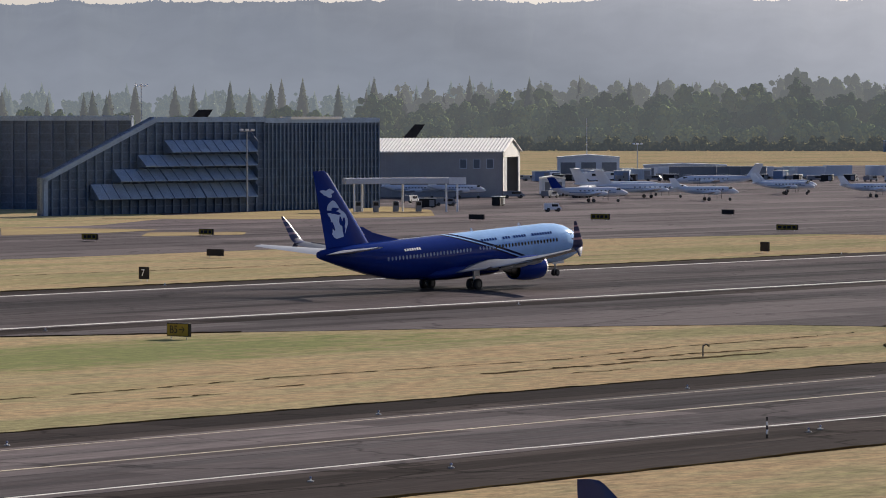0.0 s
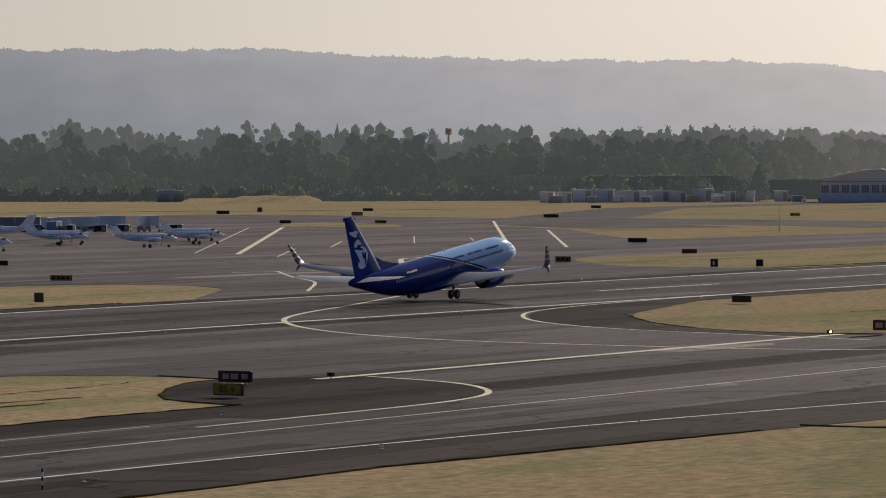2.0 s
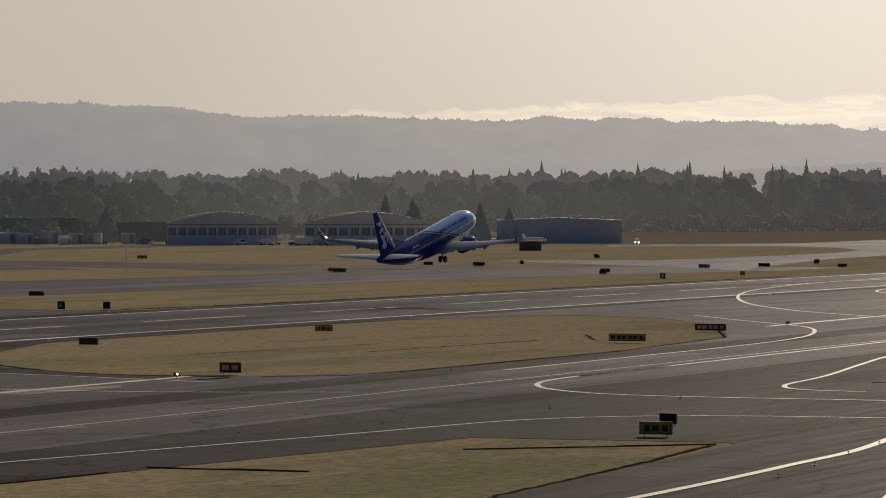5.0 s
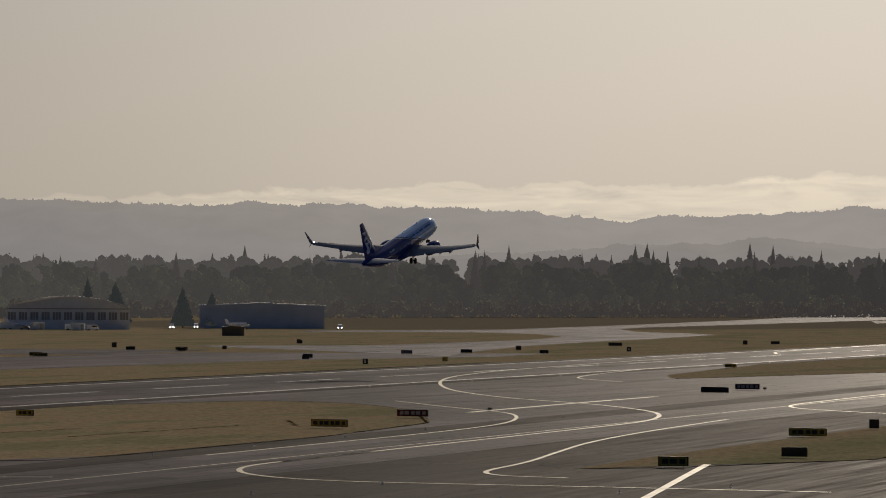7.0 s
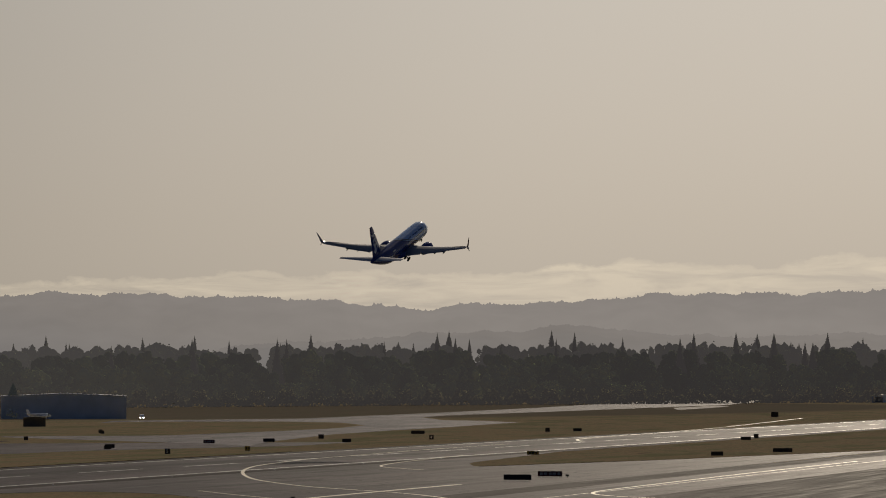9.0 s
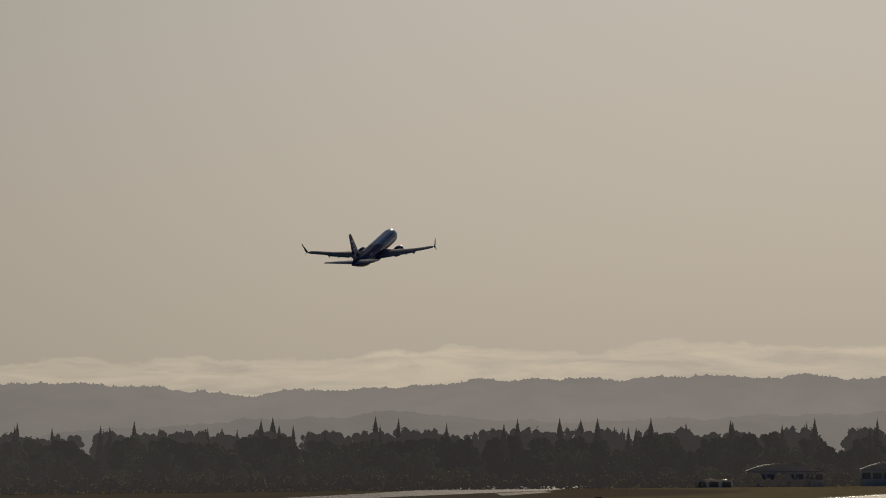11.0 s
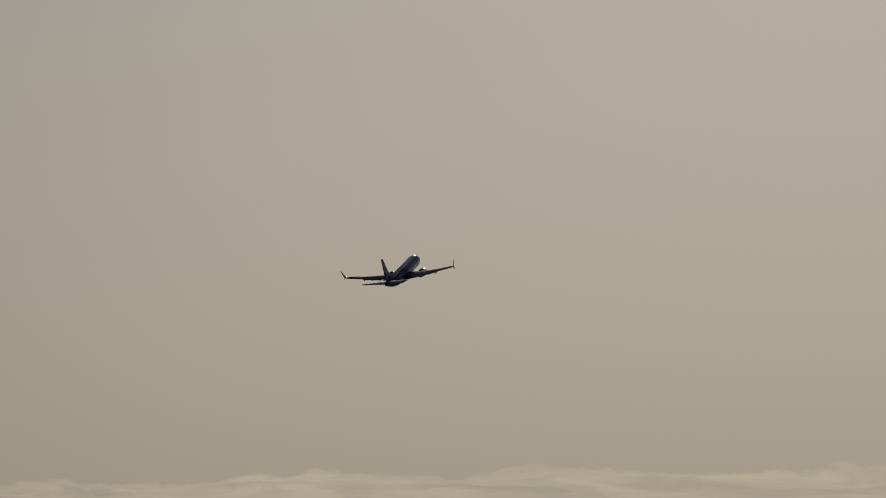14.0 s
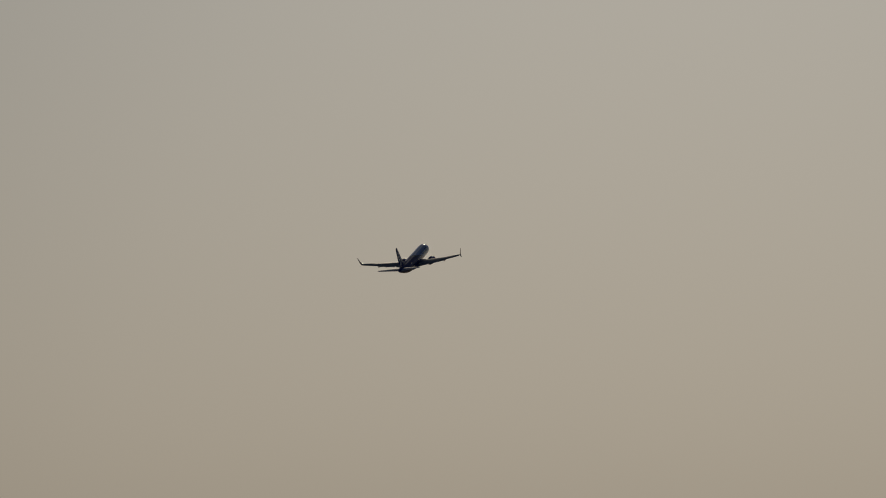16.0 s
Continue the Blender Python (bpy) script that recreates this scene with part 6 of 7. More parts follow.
# sandy strips along the taxiway before the enclosure
M_SAND = mat("sandy_dry_verge", (0.27, 0.215, 0.135), 0.95, 0, 0.3, 0.08, 0.8, second=(0.26, 0.22, 0.11), second_amount=0.6, spec=0.0)
for pts in ([(545, 506, 3), (567, 510, 3), (590, 514, 3), (631, 531, 3), (646, 526, 3), (626, 500, 3), (587, 468, 3), (577, 469, 3), (561, 472, 3), (551, 480, 3)],
            [(492, 476, 3), (495, 446, 3), (479, 441, 3), (457, 442, 3)], [(482, 437, 3), (492, 427, 3), (480, 417, 3), (465, 423, 3)]):
    sheet("verge", rounded(pts), 0.045, M_SAND, "sandy dry grass verge", "verge")


# ---- beige hangar with white roof ----
def hangar():
    th = thing("hangar", "beige metal hangar with white corrugated gable roof", "hangar")
    A, B = (716, 592), (731, 565)
    m, ln = wall_frame(A, B)
    dep, eave, apex = 24.0, 9.4, 11.9
    # long side walls with window openings set as frames and panes
    bm = bmesh.new()
    box(bm, 0, ln, 0, 0.3, 0, eave, m)
    box(bm, 0, ln, dep - 0.3, dep, 0, eave, m)
    part("side_wall", bm, M_WALLTAN, th)
    for x in (0, ln):
        bm = bmesh.new()
        s = 0.3 if x == 0 else -0.3
        door = x != 0
        bays = [(0, 2.4), (dep - 2.4, dep)] if door else [(0, dep)]
        for y0, y1 in bays:
            loft(bm, [[m @ Vector((xx, y0, 0)), m @ Vector((xx, y1, 0)), m @ Vector((xx, y1, eave)), m @ Vector((xx, y0, eave))] for xx in (x, x + s)])
        loft(bm, [[m @ Vector((xx, 0, eave - (1.2 if door else 0))), m @ Vector((xx, dep, eave - (1.2 if door else 0))), m @ Vector((xx, dep, eave)), m @ Vector((xx, dep / 2, apex)), m @ Vector((xx, 0, eave))] for xx in (x, x + s)])
        part("gable_wall", bm, M_WALLTAN, th)
    bm = bmesh.new()
    box(bm, 0.4, ln - 0.4, 0.5, dep - 0.5, 0.02, 0.06, m)
    part("hangar_floor", bm, M_APRON, th)
    # corrugated roof: ridges across each slope
    n = 46
    for y0, y1 in ((-0.6, dep / 2), (dep + 0.6, dep / 2)):
        bm = bmesh.new()
        rows = []
        for i in range(n * 2 + 1):
            x = -0.4 + (ln + 0.8) * i / (2 * n)
            h = 0.16 if i % 2 else 0.0
            rows.append([m @ Vector((x, y0, eave - 0.05 + h)), m @ Vector((x, y1, apex + 0.15 + h)), m @ Vector((x, y1, apex)), m @ Vector((x, y0, eave - 0.2))])
        loft(bm, rows)
        part("roof_slope", bm, M_ROOF, th, "sunlit white corrugated roof")
    for s in (0.06, 0.71, 0.80, 0.89):
        bm = bmesh.new()
        box(bm, ln * s, ln * s + 1.5, -0.08, 0.02, 5.9, 7.9, m)
        fr = part("window_frame", bm, M_GREYWALL, th)
        bm = bmesh.new()
        box(bm, ln * s + 0.12, ln * s + 1.38, -0.10, -0.085, 6.02, 7.78, m)
        part("pane", bm, M_SHEDPANE, fr)
    for i in range(int(ln / 1.2)):
        bm = bmesh.new()
        box(bm, i * 1.2 + 0.5, i * 1.2 + 0.56, -0.04, 0.01, 0, eave - 0.2, m)
        part("wall_seam", bm, M_WALLTAN, th)
    bm = bmesh.new()
    box(bm, ln - 0.25, ln - 0.1, 3.6, 6.2, 0, eave - 1.25, m)
    part("sliding_door", bm, M_BOXGREY, th)
    return th


hangar()


def canopy():
    th = thing("fuel_canopy", "flat white fuel canopy on slender posts", "canopy")
    m, ln = wall_frame((603.8, 501.4), (619, 487))
    bm = bmesh.new()
    box(bm, 0, ln, -2, 3, 4.9, 5.9, m)
    bmesh.ops.bevel(bm, geom=bm.edges[:], offset=0.06, segments=1, affect="EDGES")
    part("roof", bm, M_GREYWALL, th)
    bm = bmesh.new()
    box(bm, ln * 0.86, ln + 0.05, -2.1, -2.0, 4.8, 6.0, m)
    part("fascia_panel", bm, M_BOXWHITE, th, "plain white fascia panel")
    for x, y in ((1.5, -1.5), (3.4, 2.5), (ln * 0.84, -1.5), (ln - 1.4, -1.5), (ln * 0.5, 2.5)):
        bm = bmesh.new()
        rod(bm, m @ Vector((x, y, 0)), m @ Vector((x, y, 4.95)), 0.18, n=10)
        part("post", bm, M_BOXWHITE, th)
    for x in (2.4, 5.5, 9.0, 13.0):
        p = thing("fuel_pump", "small boxy fuel pump under the canopy", "pump", "fuel pumps", m=m @ pose(x, 0.5, 0))
        bm = bmesh.new()
        box(bm, -0.5, 0.5, -0.35, 0.35, 0, 1.9)
        bmesh.ops.bevel(bm, geom=bm.edges[:], offset=0.06, segments=1, affect="EDGES")
        part("cabinet", bm, M_BOXGREY, p)
        bm = bmesh.new()
        box(bm, -0.4, 0.4, -0.38, -0.355, 1.1, 1.7)
        part("panel", bm, M_GLASS, p)


canopy()


def mast(x, y, h, lamp_heads, label):
    th = thing("lamp_mast", label, "lamp mast", "lamp masts", m=pose(x, y, 0, 0, 0, -40))
    bm = bmesh.new()
    rod(bm, (0, 0, 0), (0, 0, h), 0.17, 0.09, 10)
    part("pole", bm, M_GALV, th)
    if lamp_heads:
        bm = bmesh.new()
        rod(bm, (-1.2, 0, h - 0.3), (1.2, 0, h - 0.3), 0.06, n=8)
        part("crossarm", bm, M_GALV, th)
        for s in (-1, 0, 1):
            bm = bmesh.new()
            box(bm, s * 1.0 - 0.3, s * 1.0 + 0.3, -0.45, 0.25, h - 0.25, h + 0.1)
            bmesh.ops.bevel(bm, geom=bm.edges[:], offset=0.06, segments=1, affect="EDGES")
            part("floodlight", bm, M_BOXWHITE, th)


mast(596, 517, 14.4, True, "tall grey floodlight mast before the enclosure")
mast(660, 600, 23, True, "very tall slender floodlight mast")
mast(952, 708, 16.0, False, "plain dark slender pole beside ramp buildings")
mast(958, 696, 9.4, True, "short grey ramp floodlight mast")
mast(994, 464, 6.5, False, "thin instrument pole in far grass")


# ---- parked commuter aircraft ----
M_HULL = mat("white_aircraft_gloss", (0.66, 0.70, 0.76), 0.14, 0, 0.1, 0.6, 5.0, spec=0.5)
def commuter(name, label, length, span, ttail, tail_mat, body_mat=None, prop=True, chord=1.0, upright=False):
    """A small twin: nose towards +x, origin on the ground under the wing."""
    body_mat = body_mat or M_HULL
    th = thing(name, label, "aircraft", "parked aircraft")
    k, zc = length / 18.0, 1.9
    bm = bmesh.new()
    prof = [(8.6, -0.25, 0.05), (8.2, -0.18, 0.35), (7.3, -0.05, 0.62), (6.0, 0.1, 0.84), (4.5, 0.15, 0.9), (-3.0, 0.15, 0.9), (-5.5, 0.3, 0.7), (-7.6, 0.5, 0.38), (-9.2, 0.62, 0.1)]
    loft(bm, [ring((x * k, 0, zc + dz), (0, r * k ** 0.5, 0), (0, 0, r * k ** 0.5), 20) for x, dz, r in prof])
    part("fuselage", bm, body_mat, th, smooth=True)
    bm = bmesh.new()
    box(bm, 5.8 * k, 6.7 * k, -0.72, 0.72, zc + 0.45, zc + 0.75)
    part("cockpit_window", bm, M_GLASS, th)
    for sgn in (-1, 1):
        for i in range(8):
            bm = bmesh.new()
            x = (4.2 - i * 0.95) * k
            box(bm, x - 0.17, x + 0.17, sgn * 0.86 * k ** 0.5, sgn * 0.93 * k ** 0.5, zc + 0.2, zc + 0.44)
            part("cabin_window", bm, M_SHEDPANE, th)
        bm = bmesh.new()
        hs = span / 2
        loft(bm, [foil(1.4 * k - y * 0.06, (2.3 - 1.3 * y / hs) * k, 0.13, sgn * y, zc - 0.55 + y * 0.07, n=6) for y in (0.3, hs * 0.4, hs)])
        part("wing", bm, body_mat, th, smooth=True)
        ye = hs * 0.3
        bm = bmesh.new()
        loft(bm, [ring((x * k, sgn * ye, zc - 0.25), (0, r, 0), (0, 0, r * 1.1), 14) for x, r in ((3.4, 0.12), (3.2, 0.3), (2.4, 0.42), (0.5, 0.42), (-1.6, 0.1))])
        nac = part("engine_nacelle", bm, body_mat, th, smooth=True)
        if prop:
            for a in (0.4, 0.4 + 2 * math.pi / 3, 0.4 + 4 * math.pi / 3):
                bm = bmesh.new()
                d = Vector((0, math.cos(a), math.sin(a)))
                e = Vector((0, -math.sin(a), math.cos(a)))
                c = Vector((3.42 * k, sgn * ye, zc - 0.25))
                loft(bm, [[c + d * r + e * w + Vector((0.03, 0, 0)), c + d * r - e * w + Vector((0.03, 0, 0)), c + d * r - e * w - Vector((0.03, 0, 0)), c + d * r + e * w - Vector((0.03, 0, 0))] for r, w in ((0.15, 0.06), (0.8, 0.13), (1.3, 0.06))])
                part("propeller_blade", bm, M_DARKMETAL, nac)
        leg = part("main_gear_leg", rod_bm((0.2, sgn * ye, zc - 0.5), (0.1, sgn * ye, 0.35), 0.07), M_STEEL, th)
        wheel(leg, (0.1, sgn * ye - 0.15, 0.36), 0.36, 0.22)
        bm = bmesh.new()
        zt = zc + (3.3 * k if ttail else 0.75)
        loft(bm, [foil((-7.9 if ttail else -7.0) * k - y * 0.25, (1.5 - 0.12 * y) * k, 0.09, sgn * y, zt + 0.03 * y, n=5) for y in (0.05, 1.4 * k, 2.7 * k)])
        part("tailplane", bm, body_mat, th, smooth=True)
    leg = part("nose_gear_leg", rod_bm((6.2 * k, 0, zc - 0.5), (6.3 * k, 0, 0.3), 0.06), M_STEEL, th)
    wheel(leg, (6.3 * k, 0, 0.3), 0.3, 0.2)
    fin = []
    for z, le, te in (((zc + 0.4, -5.4, -8.7), (zc + 1.0, -6.4, -8.9), (zc + 3.4 * k, -8.2, -9.9)) if not upright else
                      ((zc + 0.4, -5.2, -8.9), (zc + 1.0, -6.0, -8.95), (zc + 3.15 * k, -7.75, -9.0), (zc + 3.33 * k, -8.0, -9.0), (zc + 3.4 * k, -8.45, -9.0))):
        s_ = foil(le * k, (le - te) * k * chord, 0.1, 0, 0, n=5)
        fin.append([Vector((p.x, p.z * 0.8, z)) for p in s_])
    bm = bmesh.new()
    loft(bm, fin)
    part("fin", bm, tail_mat, th, smooth=True)
    bm = bmesh.new()
    box(bm, -5.0 * k, 5.6 * k, -0.905 * k ** 0.5, 0.905 * k ** 0.5, zc - 0.05, zc + 0.08)
    part("cheatline", bm, M_BOXBLUE, th, "blue stripe along the fuselage")
    return th


def rod_bm(p, q, r):
    bm = bmesh.new()
    rod(bm, p, q, r, n=8)
    return bm


c1 = commuter("commuter_plane", "white twin-propeller commuter plane with blue tail", 15.5, 16.5, False, M_BLUE)
c1.matrix_basis = pose(699, 519, 0, 0, 0, -42)
c2 = commuter("commuter_plane", "white twin-propeller commuter plane with high tail", 20.0, 20.0, True, M_BOXWHITE)
c2.matrix_basis = pose(741, 536, 0, 0, 0, -40)
c3 = commuter("light_twin", "small white twin-propeller plane parked on apron", 13.5, 15.0, False, M_BOXWHITE)
c3.matrix_basis = pose(722, 508, 0, 0, 0, -44)
for x, y, rz in ((786, 533, -50), (806, 546, -58), (769, 500, -42), (805, 511, -42), (838, 533, -38)):
    copy_thing(c3, pose(x, y, 0, 0, 0, rz))
for x, y, rz in ((845, 592, 130), (760, 556, -60)):
    copy_thing(c2, pose(x, y, 0, 0, 0, rz))
jet = commuter("business_jet", "small white jet parked near the hangar", 12.0, 11.0, True, M_BOXWHITE, None, False)
jet.matrix_basis = pose(711, 573, 0, 0, 0, -50)
copy_thing(jet, pose(716, 565, 0, 0, 0, -46))
dark = commuter("freighter", "freighter with dark tail parked behind the hangar", 13.0, 14.0, False, M_BLACK, M_BOXWHITE, False, 0.55)
dark.matrix_basis = pose(795 - 14, 640 + 14, 0, 0, 0, 135) @ Matrix.Scale(3.4, 4)
copy_thing(dark, pose(648.5, 607.5, 0, 0, 0, 135) @ Matrix.Scale(1.22, 4))
near = commuter("commuter_plane", "small commuter plane with dark blue fin on the near apron", 13.5, 15.0, False, M_DARK, upright=True)
near.matrix_basis = pose(125.2, 85.35, 0.02, 0, 0, -40)
sheet("apron_near", [(60, 40), (150, 40), (150, 100), (60, 100)], 0.02, M_APRON, "grey concrete apron below the viewing deck", "apron")


# ---- ground vehicles, sheds and boxes on the ramp ----
def van(name, label, ln, w, h, body, cab=True, box_h=None):
    th = thing(name, label, "vehicle", "ramp vehicles")
    bm = bmesh.new()
    if cab:
        loft(bm, [[Vector((x, -w / 2, z0)), Vector((x, w / 2, z0)), Vector((x, w / 2 - 0.08, z1)), Vector((x, -w / 2 + 0.08, z1))] for x, z0, z1 in
                  ((-ln / 2, 0.4, h), (ln * 0.2, 0.4, h), (ln * 0.33, 0.4, h * 0.94), (ln * 0.42, 0.4, h * 0.58), (ln / 2, 0.42, h * 0.5))])
    else:
        box(bm, -ln / 2, ln / 2, -w / 2, w / 2, 0.5, h)
        bmesh.ops.bevel(bm, geom=bm.edges[:], offset=0.06, segments=1, affect="EDGES")
    part("body", bm, body, th)
    if cab:
        bm = bmesh.new()
        box(bm, -ln * 0.1, ln * 0.3, -w / 2 - 0.02, w / 2 + 0.02, h * 0.6, h * 0.88)
        part("side_window", bm, M_GLASS, th)
    for x in (-ln * 0.32, ln * 0.32):
        for s in (-1, 1):
            wheel(th, (x, s * (w / 2 - 0.12), 0.36), 0.36, 0.24)
    return th


v1 = van("van", "white ramp service van", 5.2, 2.0, 2.3, M_BOXWHITE)
v2 = van("car", "dark parked car beside ramp buildings", 4.5, 1.8, 1.5, M_BOXGREY)
v3 = van("trailer", "grey box trailer parked on ramp", 7.5, 2.5, 3.2, M_GREYWALL, False)
tug = van("tug", "small white ramp tug", 2.8, 1.6, 1.5, M_BOXWHITE)
tug.matrix_basis = pose(626, 473, 0, 0, 0, -40)


def container(label, l_, w, h, m_):
    th = thing("container", label, "container", "ramp containers")
    bm = bmesh.new()
    box(bm, -l_ / 2, l_ / 2, -w / 2, w / 2, 0.15, h)
    bmesh.ops.bevel(bm, geom=bm.edges[:], offset=0.05, segments=1, affect="EDGES")
    part("shell", bm, m_, th)
    bm = bmesh.new()
    for s in (-1, 1):
        box(bm, s * l_ * 0.3 - 0.2, s * l_ * 0.3 + 0.2, -w / 2, w / 2, 0, 0.15)
    part("skid", bm, M_DARKMETAL, th)
    bm = bmesh.new()
    k = int(l_ / 0.9)
    for i in range(1, k):
        for s in (-1, 1):
            box(bm, -l_ / 2 + l_ * i / k - 0.07, -l_ / 2 + l_ * i / k + 0.07, s * w / 2 - 0.05, s * w / 2 + 0.05, 0.3, h - 0.1)
    part("side_ribs", bm, m_, th)
    bm = bmesh.new()
    box(bm, l_ * 0.12, l_ * 0.12 + min(2.2, l_ * 0.3), -w / 2 - 0.09, -w / 2 - 0.055, 0.35, h * 0.86)
    part("door", bm, M_BOXGREY, th)
    bm = bmesh.new()
    box(bm, -l_ / 2 - 0.1, l_ / 2 + 0.1, -w / 2 - 0.1, w / 2 + 0.1, h, h + 0.12)
    part("roof", bm, M_ROOF, th)
    return th


M_CONTAINER = mat("pale_grey_container_paint", (0.42, 0.48, 0.56), 0.5, 0, 0.2, 0.4, 4.0)
k1 = container("pale grey cargo container on the far ramp", 5.0, 3.0, 2.9, M_CONTAINER)
k2 = container("grey cargo container on the far ramp", 6.0, 3.0, 3.0, M_BOXGREY)
k3 = container("blue cargo container on the far ramp", 4.0, 2.6, 2.6, M_BOXBLUE)
rnd = random.Random(4)
k1.matrix_basis, k2.matrix_basis, k3.matrix_basis = pose(967, 684, 0, 0, 0, -38), pose(975, 690, 0, 0, 0, -38), pose(915, 695, 0, 0, 0, -38)
v1.matrix_basis, v2.matrix_basis, v3.matrix_basis = pose(922, 684, 0, 0, 0, -30), pose(930, 680, 0, 0, 0, -30), pose(985, 676, 0, 0, 0, -36)
for i in range(34):
    f = i / 33
    x, y = 905 + 118 * f + rnd.uniform(-3, 3), 706 - 41 * f + rnd.uniform(-10, 14)
    copy_thing(rnd.choice((k1, k2, k3, k1, v1, v2, v3, v1)), pose(x, y, 0, 0, 0, -38 + rnd.uniform(-8, 8) + (90 if rnd.random() < 0.3 else 0)))
for i in range(9):
    copy_thing(rnd.choice((v1, v2, v2)), pose(735 + i * 5.0 + rnd.uniform(-1, 1), 549 + i * 2.0 + rnd.uniform(-2, 2), 0, 0, 0, 30 + rnd.uniform(-20, 20))) if i < 4 else None
# white-topped equipment lockers, dark carts and stands along the back of the ramp
k7 = container("dark grey equipment locker with a white top on the ramp", 3.2, 2.8, 3.4, M_BOXGREY)
k8 = container("low dark baggage cart on the ramp", 3.0, 1.6, 1.7, M_DIM)
k7.matrix_basis, k8.matrix_basis = pose(961, 686, 0, 0, 0, -54), pose(938, 690, 0, 0, 0, -50)
for i in range(1, 8):
    copy_thing(k7, pose(961 + 1.3 * i, 686 - 2.9 * i + rnd.uniform(-0.4, 0.4), 0, 0, 0, -54 + rnd.uniform(-4, 4)))
for i in range(26):
    f = i / 25
    copy_thing(rnd.choice((k8, k8, k8, k3, v2, tug)), pose(925 + 34 * f + rnd.uniform(-5, 5), 702 - 90 * f + rnd.uniform(-5, 5), 0, 0, 0, rnd.uniform(-80, 20)))
for x, y, rz in ((655, 520, -30), (661, 512, 20), (640, 512, -50), (724, 557, -40), (731, 553, 10), (735, 548, -70), (748, 562, -20), (676, 545, 15)):
    copy_thing(rnd.choice((k8, v2, tug, v2)), pose(x, y, 0, 0, 0, rz))
# tall storage units on the far ramp
M_BOXPALE = mat("pale_blue_box_paint", (0.34, 0.44, 0.58), 0.5, 0, 0.2, 0.4, 4.0)
k4 = container("tall pale blue storage unit on the far ramp", 8.5, 4.0, 5.6, M_BOXPALE)
k5 = container("white storage unit on the far ramp", 6.0, 3.2, 4.6, M_CONTAINER)
k6 = container("pale grey trailer body on the far ramp", 12.0, 3.0, 4.9, M_CONTAINER)


def polar(az, d):
    """Plan point at an azimuth from +y towards +x and a distance from the viewing deck."""
    return d * math.sin(radians(az)), d * math.cos(radians(az))


k4.matrix_basis, k5.matrix_basis, k6.matrix_basis = pose(*polar(62.5, 1925), 0, 0, 0, -62), pose(*polar(62.26, 1915), 0, 0, 0, -40), pose(*polar(63.1, 1925), 0, 0, 0, -62)
for src, az, d, rz in ((k4, 62.78, 1930, -62), (k6, 63.47, 1930, -60), (k5, 63.72, 1925, -70), (k4, 64.02, 1928, -62), (k5, 64.34, 1920, -58), (k5, 62.05, 1930, -75), (k5, 64.62, 1925, 20),
                       (k2, 62.15, 1905, -62), (k3, 62.62, 1908, -50), (k1, 62.95, 1905, -62), (k3, 63.3, 1906, -66), (k2, 63.9, 1906, -62), (k1, 64.2, 1904, -30), (k5, 65.0, 1930, -62), (k3, 65.2, 1910, -62)):
    copy_thing(src, pose(*polar(az, d), 0, 0, 0, rz))
# far ramp of the guard hangars
for i in range(30):
    f = i / 29
    x, y = 1800 - 105 * f + rnd.uniform(-6, 6), 940 - 270 * f + rnd.uniform(-6, 6)
    copy_thing(rnd.choice((v1, v2, k1, v3)) if f > 0.35 else rnd.choice((v3, k1, v3)), pose(x, y, 0, 0, 0, -62 + rnd.uniform(-15, 15)))
for x, y, rz in ((1772, 838, -50), (1740, 742, 120), (1722, 716, -60), (1735, 728, -40), (1795, 648, -30), (1716, 735, 100)):
    copy_thing(c3, pose(x, y, 0, 0, 0, rz))


